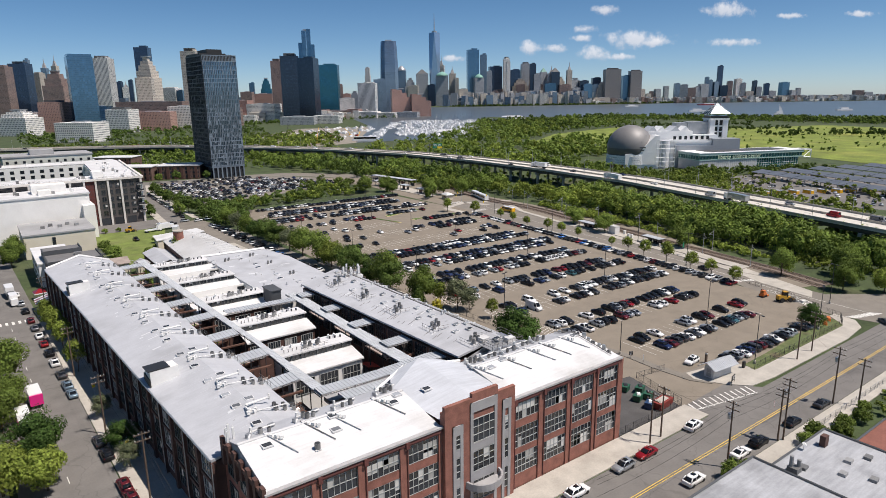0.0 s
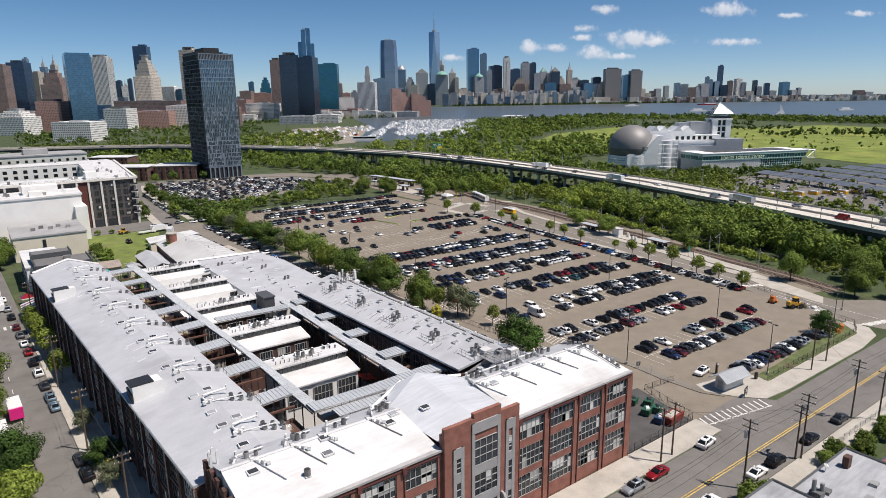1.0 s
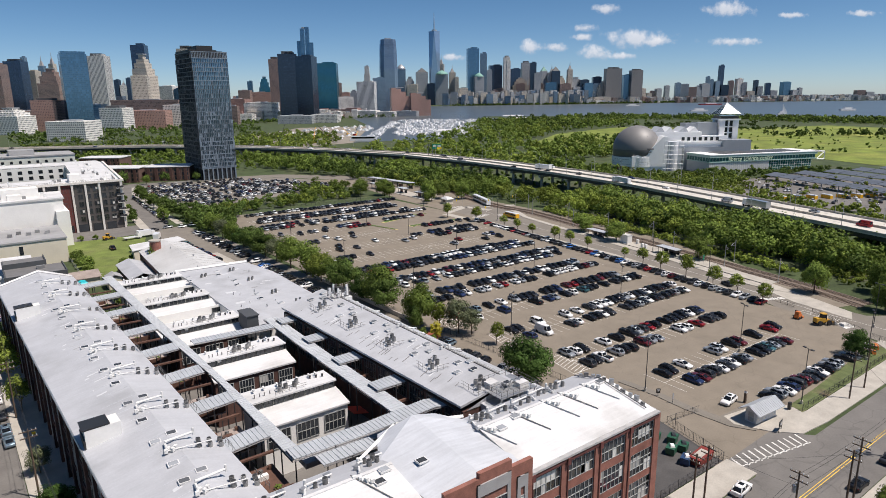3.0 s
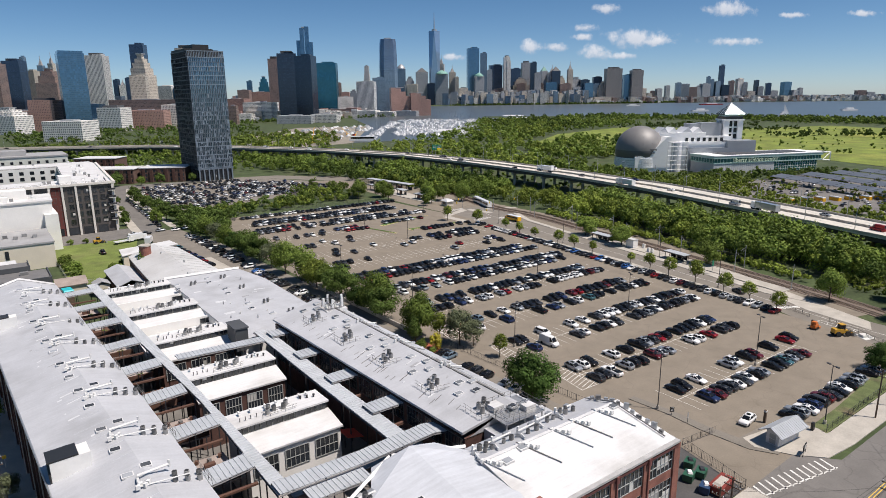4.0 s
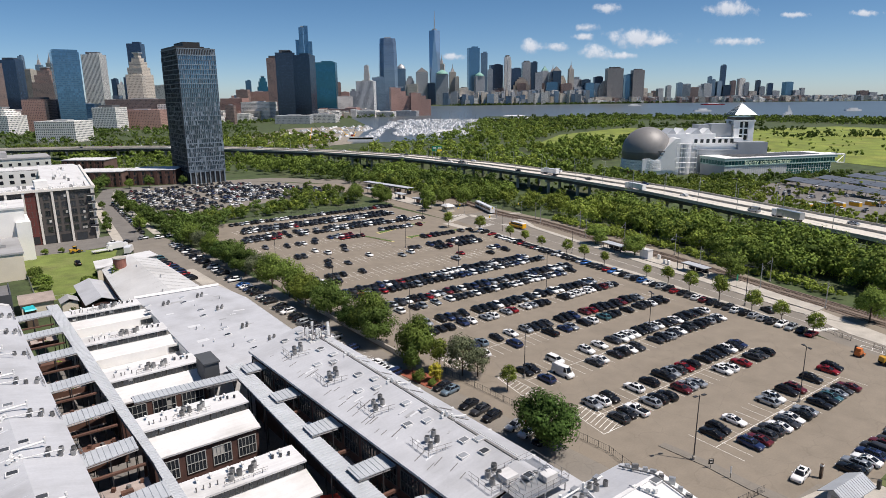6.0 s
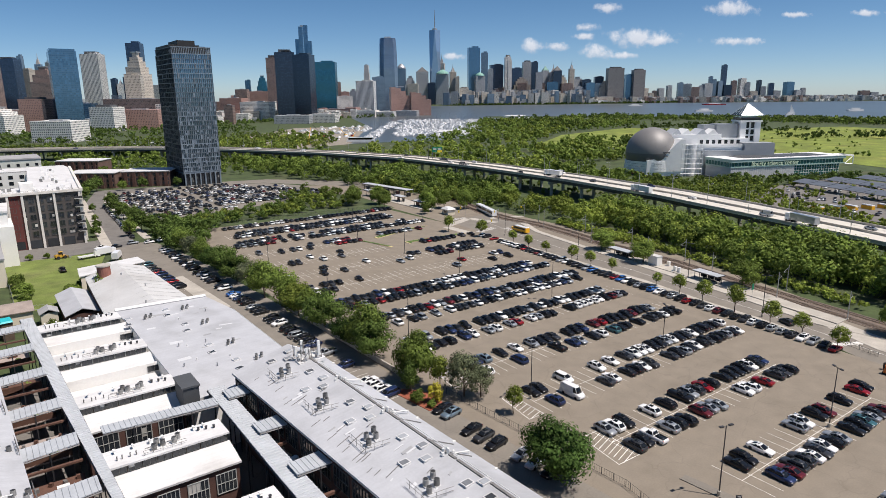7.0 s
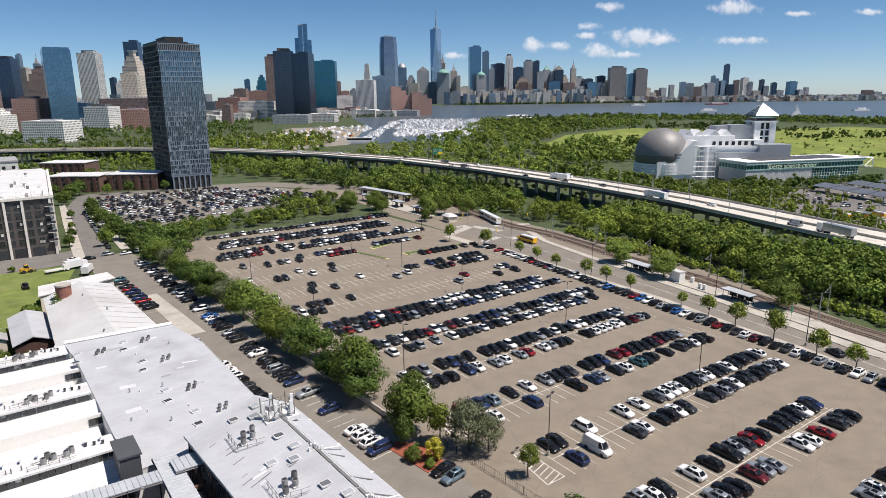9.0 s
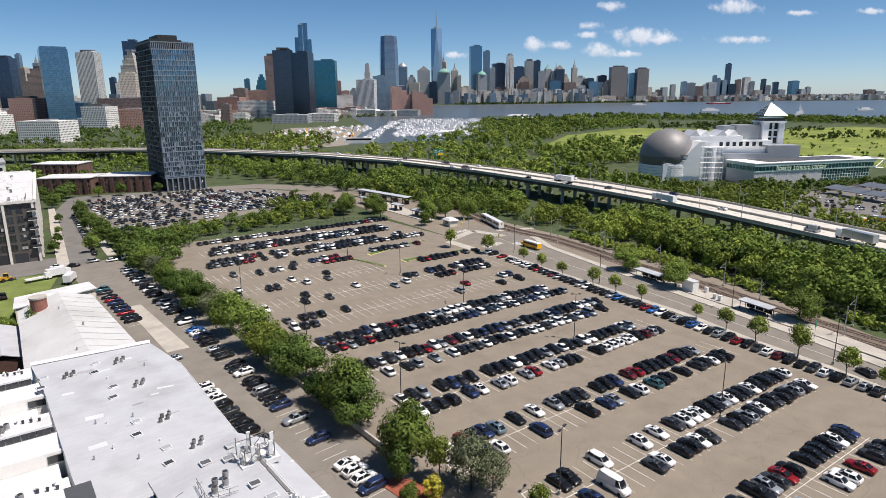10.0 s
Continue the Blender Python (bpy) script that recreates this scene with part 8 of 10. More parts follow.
for i, (x, y, nx, ny) in enumerate(pier_list):
    for o in (0.6, 25.4):
        if i % 2 == 0 or y < 500:
            st_ = thing("road_lamp", "tall grey motorway lamp on the parapet", "street lamp", x + nx * o, y + ny * o, ZD + 0.9, group="motorway lamps")
            sgn_ = 1 if o < 5 else -1
            Shape().tube(0, 0, 0, 9.5, 0.12, 0.08, 6).bar((0, 0, 9.4), (nx * 2.4 * sgn_, ny * 2.4 * sgn_, 9.9), 0.06, 5).make("pole", STEEL, st_, local=True)
            Shape().box(nx * 2.7 * sgn_, ny * 2.7 * sgn_, 9.82, 0.8, 0.4, 0.14).make("lamp_head", STEEL, st_, local=True)
gan = thing("gantry_sign", "green motorway gantry sign with a yellow exit tab", "road sign", 335, 470, ZD)
GT, gx, gy = radians(-36.5), 0.804, -0.595
for k in (0.0, 3.2):
    Shape().bar((334 + gx * k, 471 + gy * k, ZD + 0.4), (334 + gx * k, 471 + gy * k, ZD + 10.2), 0.2, 6).make("post", STEEL_DARK, gan)
for z in (7.0, 9.4):
    Shape().bar((334, 471, ZD + z), (334 + gx * 11, 471 + gy * 11, ZD + z), 0.14, 4).make("arm", STEEL_DARK, gan)
for k in (5.2, 9.3):
    Shape().box(334 + gx * k - 0.2, 471 + gy * k - 0.25, ZD + 6.1, 3.9, 0.2, 4.2, GT).make("panel", SIGN_GREEN, gan)
    for z in (1.9, 2.9):
        Shape().box(334 + gx * k - 0.3, 471 + gy * k - 0.38, ZD + 6.1 + z, 2.6, 0.06, 0.4, GT).make("text_bar", PIPE, gan)
Shape().box(334 + gx * 9.3 - 0.3, 471 + gy * 9.3 - 0.38, ZD + 6.1, 3.9, 0.08, 1.5, GT).make("exit_tab", SIGN_YELLOW, gan)

# ---- science museum ----
lsc = thing("science_museum", "white science museum with grey dome, tower and glass hall", "museum", 520, 330, 0)
WHITE_PANEL = material("white metal panel", (0.87, 0.87, 0.86), 0.5, vary=0.04, size=0.3)
GREY_PANEL = material("grey metal panel", (0.34, 0.36, 0.38), 0.5, 0.2, vary=0.06, size=0.3)
DOME = material("dull grey dome cladding", (0.22, 0.215, 0.21), 0.55, 0.2, vary=0.06, size=0.3)
DOME_LOW = material("darker dome grey", (0.15, 0.145, 0.145), 0.45, 0.35, vary=0.06, size=0.3)
DC = Vector((469.5, 357))
SC, TL = 0.935, radians(-36.5)


def rel(fx, fy):
    """A place beside the dome: fx across the view of the front, fy behind it."""
    fx, fy = fx * SC, fy * SC
    return (DC.x + fx * math.cos(TL) - fy * math.sin(TL), DC.y + fx * math.sin(TL) + fy * math.cos(TL))


def up(z):
    return max(-0.1, 63 - (63 - z) * SC)


def bulk(shape, fx0, fx1, fy0, fy1, z0, z1):
    """An upright block of the museum between two corners."""
    return shape.prism([rel(fx0, fy0), rel(fx1, fy0), rel(fx1, fy1), rel(fx0, fy1)], up(z0), up(z1))


DX, DY = rel(2.6, 0)
DZ, DR = up(13.5), 21.2 * SC
nn_, mm = 48, 22
# The dome is coloured darker below its widest ring.
for nm, mt, b0, b1, lab in (("dome", DOME, 0.02, math.pi / 2, "dull grey metal dome"), ("dome_skirt", DOME_LOW, -0.42, 0.02, "darker lower dome cladding")):
    dm = Shape()
    for k in range(mm + 1):
        b = b0 + (b1 - b0) * k / mm
        for i in range(nn_):
            a = 2 * math.pi * i / nn_
            dm.v.append((DX + DR * math.cos(b) * math.cos(a), DY + DR * math.cos(b) * math.sin(a), DZ + DR * math.sin(b)))
    for k in range(mm):
        for i in range(nn_):
            dm.f.append((k * nn_ + i, k * nn_ + (i + 1) % nn_, (k + 1) * nn_ + (i + 1) % nn_, (k + 1) * nn_ + i))
    dm.make(nm, mt, lsc, lab, smooth=True)
seams = Shape()
for i in range(16):
    a = 2 * math.pi * i / 16
    pts = [(DX + (DR + 0.05) * math.cos(b) * math.cos(a), DY + (DR + 0.05) * math.cos(b) * math.sin(a), DZ + (DR + 0.05) * math.sin(b)) for b in (0.0, 0.3, 0.6, 0.9, 1.2, 1.5)]
    for p, q in zip(pts, pts[1:]):
        seams.bar(p, q, 0.06, 4)
seams.make("dome_seam", DOME_LOW, lsc, kind="stuff")
Shape().tube(DX, DY, -0.1, 3.2, 17.4 * SC, n=36).make("plinth", BRICK, lsc, "red brick plinth")
for k in range(4):
    Shape().tube(DX, DY, 3.2 + k * 2.0, 4.9 + k * 2.0, (21.6 - 0.1 * k) * SC, n=48).make("drum_band", WHITE_PANEL, lsc)
Shape().tube(DX, DY, 3.2, 11.0, 20.8 * SC, n=48).make("drum", GREY_PANEL, lsc, "grey recesses between white bands")
wedge = Shape()
outline = [(-7, 8.6), (6, 10.8), (15, 20.6), (20.3, 25.8), (24, 25.8), (24, -9), (-7, -9)]
fr0, bk0 = [rel(f, -20.5) for f, z in outline], [rel(f, -7) for f, z in outline]
nw = len(outline)
wedge.add([(*p, up(z)) for p, (f, z) in zip(fr0, outline)] + [(*p, up(z)) for p, (f, z) in zip(bk0, outline)], [tuple(range(nw))[::-1], tuple(range(nw, 2 * nw))] + [(i, (i + 1) % nw, nw + (i + 1) % nw, nw + i) for i in range(nw)])
wedge.make("wedge_wall", WHITE_PANEL, lsc, "white wall sweeping up beside the dome")
main = Shape()
bulk(main, 18, 60, -4, 34, -9, 28.6)
bulk(main, 56, 84, -2, 34, -9, 25.0)
main.make("main_block", WHITE_PANEL, lsc, "white panelled main block")
bulk(Shape(), 36, 82, -10, -4, -9, 19.2).make("terrace", WHITE_PANEL, lsc, "white lower terrace")
bulk(Shape(), 36, 80, -10.6, -10, 18.6, 20.4).make("terrace_parapet", WHITE_PANEL, lsc)
for k in range(7):
    q = Shape()
    bulk(q, 42 + k * 5.2, 44.6 + k * 5.2, -4.4, -3.9, 20.8, 24.0)
    q.make("window", WINDOW, lsc)
for a, b in ((18, 35), (39, 57.5)):
    z = up(28.6)
    for part_ in range(2):
        f0, f1 = a + (b - a) * 0.5 * part_, a + (b - a) * 0.5 * (part_ + 1)
        q = [rel(f0, -3), rel(f1, -3), rel(f1, 16), rel(f0, 16)]
        ma, mb = rel((f0 + f1) / 2 + 1, -3), rel((f0 + f1) / 2 + 1, 16)
        Shape().add([(*q[0], z), (*q[1], z), (*q[2], z), (*q[3], z), (*ma, z + 4.2), (*mb, z + 4.2)], [(0, 1, 4), (2, 3, 5), (0, 4, 5, 3), (1, 2, 5, 4)]).make("roof_monitor", WHITE_PANEL if part_ else ROOF_PALE, lsc, "peaked white roof monitor")
bulk(Shape(), 60, 78, 6, 22, 25, 36.4).make("plant_block", GREY_PANEL, lsc, "grey clad plant block")
bulk(Shape(), 50, 60, 10, 24, 28, 35.6).make("plant_block", GREY_PANEL, lsc)
bulk(Shape(), 41, 76, -14, -10.8, -9, 15.8).make("grey_block", GREY_PANEL, lsc, "grey clad lower block")
bulk(Shape(), 76, 101, -14, 0, -9, 21.8).make("grey_block", GREY_PANEL, lsc, "pale grey clad block")
sp_ = Shape()
for k in range(9):
    for z in range(0, 25, 4):
        if k % 2 and k not in (1, 7):
            continue
        pa = rel(20 + k * 2.2, -24)
        sp_.bar((*pa, up(z - 6)), (*pa, up(z - 2)), 0.22, 4)
sp_.make("stair_post", WHITE_PANEL, lsc, kind="stuff")
for z in range(-2, 26, 4):
    pa, pb = rel(20, -24), rel(37.6, -24)
    Shape().bar((*pa, up(z)), (*pb, up(z)), 0.2, 4).make("stair_rail", WHITE_PANEL, lsc)
Shape().tube(*rel(29, -15), -0.1, up(21), 6.0 * SC, n=28).make("stair_drum", ROOF_PALE, lsc, "pale metal stair drum")
TF = 87.6
twx, twy = rel(TF, 12)
for sx in (-6.2, 6.2):
    for sy in (-6.2, 6.2):
        x, y = rel(TF + sx, 12 + sy)
        Shape().box(x, y, 0, 4.4, 4.4, up(39.5), TL).make("tower_pier", WHITE_PANEL, lsc)
for k in range(7):
    Shape().box(twx, twy, 4 + k * 5.0, 14.2, 14.2, 1.0, TL).make("tower_beam", WHITE_PANEL, lsc)
Shape().box(twx, twy, 0, 12.6, 12.6, up(38), TL).make("tower_glazing", WINDOW, lsc)
for sx, sy in ((0, -6.9), (-6.9, 0), (6.9, 0)):
    x, y = rel(TF + sx, 12 + sy)
    Shape().box(x, y, 0, 1.2, 1.2, up(38), TL).make("tower_mullion", WHITE_PANEL, lsc)
Shape().box(twx, twy, up(39.5) - 1.0, 17.6, 17.6, 1.2, TL).make("tower_cornice", WHITE_PANEL, lsc)
Shape().box(twx, twy, up(39.5) + 0.2, 15.5, 15.5, 2.4, TL).make("belvedere", WINDOW, lsc, "dark glazed belvedere")
z0p, z1p = up(44.0), up(54)
c4 = [rel(TF + sx, 12 + sy) for sx, sy in ((-9.6, -9.6), (9.6, -9.6), (9.6, 9.6), (-9.6, 9.6))]
Shape().prism(c4, z0p - 0.5, z0p).make("tower_eave", STEEL_DARK, lsc)
Shape().add([(*p, z0p) for p in c4] + [(twx, twy, z1p)], [(0, 1, 4), (1, 2, 4), (2, 3, 4), (3, 0, 4)]).make("pyramid_roof", material("dark teal glazing", (0.06, 0.1, 0.11), 0.15, 0.3, vary=0.1), lsc, "glazed steel pyramid roof")
pb = Shape()
for k in range(1, 4):
    t = k / 4
    ring_ = [(p[0] + (twx - p[0]) * t, p[1] + (twy - p[1]) * t, z0p + (z1p - z0p) * t + 0.1) for p in c4]
    for i in range(4):
        pb.bar(ring_[i], ring_[(i + 1) % 4], 0.09, 4)
for i in range(4):
    for k in range(4):
        a = k / 4
        p = (c4[i][0] + (c4[(i + 1) % 4][0] - c4[i][0]) * a, c4[i][1] + (c4[(i + 1) % 4][1] - c4[i][1]) * a)
        pb.bar((*p, z0p + 0.1), (twx, twy, z1p + 0.1), 0.18 if k == 0 else 0.07, 4)
pb.make("pyramid_bar", WHITE_PANEL, lsc, kind="stuff")
Shape().tube(twx, twy, z1p - 0.2, z1p + 3.5, 0.2, 0.05, 6).make("finial", STEEL, lsc)
hall = Wall((483.4, 294.0), (580.5, 257.5))
west_ = Wall((492.5, 321.0), (483.4, 294.0))
HL, HD = hall.length, 28.0
PALE_GREY = material("pale grey panel", (0.52, 0.52, 0.53), 0.5, vary=0.06, size=0.3)
GREEN_GLASS = material("green glass", (0.05, 0.16, 0.15), 0.12, 0.3, vary=0.2, size=0.3)
PALE_GREEN = material("pale green metal band", (0.42, 0.56, 0.52), 0.4, 0.2, vary=0.06, size=0.3)


def hall_box(name, mt, s0, s1, o0, o1, z0, z1, lab=""):
    q = Shape()
    hall.box(q, (s0 + s1) / 2, (o0 + o1) / 2, z0, s1 - s0, o1 - o0, z1 - z0)
    return q.make(name, mt, lsc, lab)


hall_box("hall_base", PALE_GREY, 0, 58, -HD, 0, 0, 8.4, "ribbed grey hall base")
ribs, bars = Shape(), Shape()
for k in range(1, 29):
    hall.box(ribs, k * 2, 0.05, 0.2, 0.12, 0.1, 8.0)
ribs.make("base_rib", WHITE_PANEL, lsc, kind="stuff")
hall_box("lower_glazing", GREEN_GLASS, 58, HL - 2, -HD, -0.6, 0.4, 8.4, "green glass lower hall")
for k in range(19):
    hall.box(bars, 58.08 + k * 2.4, -0.5, 0.4, 0.16, 0.2, 8.0)
bars.make("mullion", WHITE_PANEL, lsc, kind="stuff")
bars = Shape()
for z in (2.4, 4.4, 6.4):
    hall_box("transom", WHITE_PANEL, 58, HL - 2, -0.62, -0.42, z, z + 0.14)
hall_box("hall_sill", PALE_GREEN, -0.4, HL + 2, -HD - 0.4, 0.4, 8.4, 9.2)
hall_box("hall_glazing", GREEN_GLASS, 0, HL + 1, -HD, -0.2, 9.2, 12.4, "green tinted glass band")
for k in range(35):
    hall.box(bars, k * 3.0 + 0.07, -0.1, 9.2, 0.14, 0.2, 3.2)
for k in range(9):
    west_.box(bars, 1 + k * 3.2, 0.05, 9.2, 0.14, 0.2, 3.2)
bars.make("mullion", PALE_GREEN, lsc, kind="stuff")
hall_box("hall_fascia", PALE_GREEN, -0.6, HL + 2.4, -HD - 0.6, 0.6, 12.4, 14.3, "pale green metal fascia")
hall_box("hall_roof", WHITE_PANEL, -0.9, HL + 2.8, -HD - 0.9, 0.9, 14.3, 14.75, "white roof edge")
for k in range(11):
    hall_box("solar_panel", CHARCOAL, 14 + k * 7.2, 20.6 + k * 7.2, -HD + 4, -4, 14.75, 15.05, "dark roof solar panel")
for a, b in (((HL + 2.6, 0.2, 14.4), (HL + 11, -0.5, 14.2)), ((HL + 2.6, 0.2, 8.4), (HL + 11, -0.5, 14.2)), ((HL + 11, -0.5, 14.2), (HL + 11, -0.5, 7.6)), ((HL + 2.6, 0.2, 8.0), (HL + 11, -0.5, 7.6)), ((HL + 11, -0.5, 14.2), (HL + 11, -14, 14.2)), ((HL + 11, -14, 14.2), (HL + 2.6, -14, 14.2))):
    Shape().bar(hall.at(*a), hall.at(*b), 0.4, 4).make("end_truss", WHITE_PANEL, lsc)
tx = bpy.data.curves.new("lettering", "FONT")
tx.body = "liberty science center"
tx.size, tx.extrude, tx.align_x = 5.0, 0.06, "CENTER"
txo = new("lettering", tx)
tx.materials.append(material("pale green letters", (0.68, 0.82, 0.62), 0.5, vary=0.0))
tp = hall.at(39, 0.9, 9.4)
bpy.context.view_layer.update()
txm = bpy.data.meshes.new_from_object(txo.evaluated_get(bpy.context.evaluated_depsgraph_get()))
bpy.data.objects.remove(txo)
lt = new("lettering", txm)
lt.parent = lsc
lt.matrix_basis = Matrix.Translation(Vector(tp) - lsc.location) @ Matrix.LocRotScale((0, 0, 0), Euler((UP, 0, hall.turn)), None)
lt["label"] = "pale green raised lettering"
for k in range(2):
    p = rel(7.5 - 0.5 * k, -20.8)
    Shape().box(p[0], p[1], up(14.4 - k * 2.0) - (0.6 if k else 0), 7.5 - 2.5 * k, 0.15, 0.9, TL).make("text_bar", CHARCOAL, lsc)
SOLAR = material("grey solar panels", (0.125, 0.135, 0.15), 0.35, vary=0.15, size=0.4)
for j in range(6):
    xa, ya, xb, yb = 484 + j * 27, 246 - j * 9, 428 + j * 27, 96 - j * 9
    so = thing("solar_canopy", "long dark solar panel canopy over parked cars", "solar canopy", (xa + xb) / 2, (ya + yb) / 2, 0, group="solar canopies")
    row_ = Wall((xa, ya), (xb, yb))
    for k in range(12):
        s0, s1 = row_.length * k / 12 + 0.3, row_.length * (k + 1) / 12 - 0.3
        a_, b_, c_, d_ = row_.at(s0, -5), row_.at(s1, -5), row_.at(s1, 5), row_.at(s0, 5)
        Shape().slab([(a_[0], a_[1], 5.4), (d_[0], d_[1], 3.8), (c_[0], c_[1], 3.8), (b_[0], b_[1], 5.4)], 0.25).make("panel", SOLAR, so)
        p = row_.at((s0 + s1) / 2)
        Shape().box(p[0], p[1], 0, 0.4, 0.4, 4.4).make("post", STEEL, so)
for k in range(16):
    x, y = 400 + k * 8.5, 196 - k * 5.0
    b_ = thing("coach", "small white and yellow school bus parked in a row", "bus", x, y, 0, group="parked buses")
    Shape().box(x, y, 0.02, 2.3, 6.5, 2.0, -0.3).make("body", BUS_YELLOW, b_)
    Shape().box(x, y, 2.0, 2.2, 6.3, 0.5, -0.3, 0.95).make("roof", PAINTS["W"], b_)

# ---- dark residential tower ----
dt = thing("apartment_tower", "dark glass apartment tower with irregular pale window frames", "tower", 169, 531, 0)
DX0, DX1, DY0, DY1, DH = 153.5, 180.5, 521.0, 566.0, 92.0
TW_GLASS = material("dark tower glass", (0.12, 0.19, 0.255), 0.07, 0.65, vary=0.3, size=0.12)
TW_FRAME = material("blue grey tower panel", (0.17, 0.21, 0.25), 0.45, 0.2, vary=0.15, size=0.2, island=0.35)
# Darker copy of TW_FRAME, with the side face's shade put into its colour.
TW_SHADE = material("shaded tower panel", (0.05, 0.056, 0.064), 0.5, 0.2, vary=0.15, size=0.2, island=0.35)
Shape().block(DX0 + 0.3, DY0 + 0.3, 9, DX1 - 0.3, DY1, DH).make("glass_body", TW_GLASS, dt)
rt = random.Random(9)
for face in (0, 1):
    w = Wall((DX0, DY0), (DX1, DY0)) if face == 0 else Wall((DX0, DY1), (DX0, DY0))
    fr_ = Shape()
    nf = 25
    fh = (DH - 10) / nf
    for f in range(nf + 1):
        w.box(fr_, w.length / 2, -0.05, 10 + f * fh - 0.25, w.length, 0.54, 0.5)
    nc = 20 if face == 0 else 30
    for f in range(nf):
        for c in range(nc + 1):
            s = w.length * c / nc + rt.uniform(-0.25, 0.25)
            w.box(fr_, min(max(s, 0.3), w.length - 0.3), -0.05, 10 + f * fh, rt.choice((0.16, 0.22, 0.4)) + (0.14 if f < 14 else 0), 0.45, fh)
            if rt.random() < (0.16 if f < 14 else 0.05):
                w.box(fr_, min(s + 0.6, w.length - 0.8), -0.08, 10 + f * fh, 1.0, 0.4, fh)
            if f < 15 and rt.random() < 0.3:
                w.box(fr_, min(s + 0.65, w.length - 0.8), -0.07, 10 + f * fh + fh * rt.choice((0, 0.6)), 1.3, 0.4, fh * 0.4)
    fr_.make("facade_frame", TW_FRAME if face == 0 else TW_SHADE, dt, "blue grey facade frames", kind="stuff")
Shape().block(DX0 + 1, DY0 + 1, 0, DX1 - 1, DY1 - 1, 9).make("lobby", WINDOW, dt)
cl = Shape()
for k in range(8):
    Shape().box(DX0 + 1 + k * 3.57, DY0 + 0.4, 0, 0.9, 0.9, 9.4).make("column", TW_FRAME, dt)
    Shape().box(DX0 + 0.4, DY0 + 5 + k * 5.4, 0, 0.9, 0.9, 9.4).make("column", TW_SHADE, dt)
cl.block(DX0, DY0, 8.6, DX1, DY1, 9.6)
cl.make("lobby_band", TW_FRAME, dt)
SCREEN = material("near black screen panel", (0.022, 0.023, 0.025), 0.6, vary=0.15, size=0.3)
Shape().block(DX0 + 0.4, DY0 + 6, DH, DX1 - 6, DY1 - 1, DH + 6.4).make("roof_screen", SCREEN, dt, "dark plant screen")
Shape().block(DX0 + 7, DY0 + 9, DH + 6.4, DX1 - 8, DY1 - 12, DH + 9.6).make("roof_plant", SCREEN, dt, "dark plant box")
Shape().block(DX0 + 15, DY0 + 3.5, DH, DX1 - 2.5, DY1 - 20, DH + 5.4).make("roof_screen", SCREEN, dt)
for k in range(24):
    Shape().box(DX0 + 0.3 + k * 1.147, DY0 + 0.35, DH, 0.36, 0.5, 4.2).make("crown_fin", TW_FRAME, dt)
for k in range(10):
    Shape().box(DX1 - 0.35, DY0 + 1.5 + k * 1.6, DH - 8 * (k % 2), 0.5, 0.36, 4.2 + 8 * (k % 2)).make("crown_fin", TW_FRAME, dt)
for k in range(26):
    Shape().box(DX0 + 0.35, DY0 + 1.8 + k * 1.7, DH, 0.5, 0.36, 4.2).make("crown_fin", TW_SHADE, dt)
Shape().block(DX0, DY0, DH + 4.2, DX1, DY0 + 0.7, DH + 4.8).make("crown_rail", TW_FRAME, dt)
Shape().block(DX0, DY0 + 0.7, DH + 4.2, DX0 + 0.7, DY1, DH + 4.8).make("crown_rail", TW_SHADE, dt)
Shape().block(DX1 - 0.7, DY0 + 0.7, DH + 4.2, DX1, DY1, DH + 4.8).make("crown_rail", TW_FRAME, dt)


# ---- buildings to the left ----
def small_windows(th, wall, z0, storeys, fh, n, w, h, mat=None, off=0.02):
    """Small far windows of one front, too small to pick apart."""
    s = Shape()
    for f in range(storeys):
        for k in range(n):
            wall.box(s, wall.length / n * (k + 0.5), off, z0 + f * fh, w, 0.12, h)
    s.make("window", mat or WINDOW, th, kind="stuff")


def windowed(th, wall, z0, storeys, fh, n, w, h, frame=FRAME_GREY, blinds=0.3, out=0.06, skip=0.0):
    for f in range(storeys):
        for k in range(n):
            if rng.random() >= skip:
                window(wall, wall.length / n * (k + 0.5), z0 + f * fh, w, h, 2, 1, th, frame, blinds, out)


apt = thing("apartment_block", "grey and red brick apartment block with white roof", "apartment building", 40, 400, 0)
APZ = 23.2
AP = [(-6, 360.5), (68.6, 360.5), (77, 470), (76, 486), (-12, 486), (-12, 468), (56, 465), (51, 385), (-6, 386)]
BROWN_CLAD = material("dark bronze cladding", (0.085, 0.075, 0.07), 0.6, vary=0.12, size=0.8)
MAROON = material("dark red brick panel", (0.12, 0.032, 0.028), 0.8, vary=0.15, size=1.2)
Shape().prism(AP, 0, APZ).make("wall", BROWN_CLAD, apt, "dark bronze clad wall")
Shape().prism([(x * 0.998 + 0.08, y) for x, y in AP], APZ, APZ + 0.4).make("roof", ROOF_WHITE, apt, "white membrane roof")
south = Wall((-6, 360.5), (68.6, 360.5))
east_ = Wall((68.6, 360.5), (77, 470))
PALE_CAST = material("pale precast concrete", (0.66, 0.63, 0.58), 0.8, vary=0.08, size=0.5)
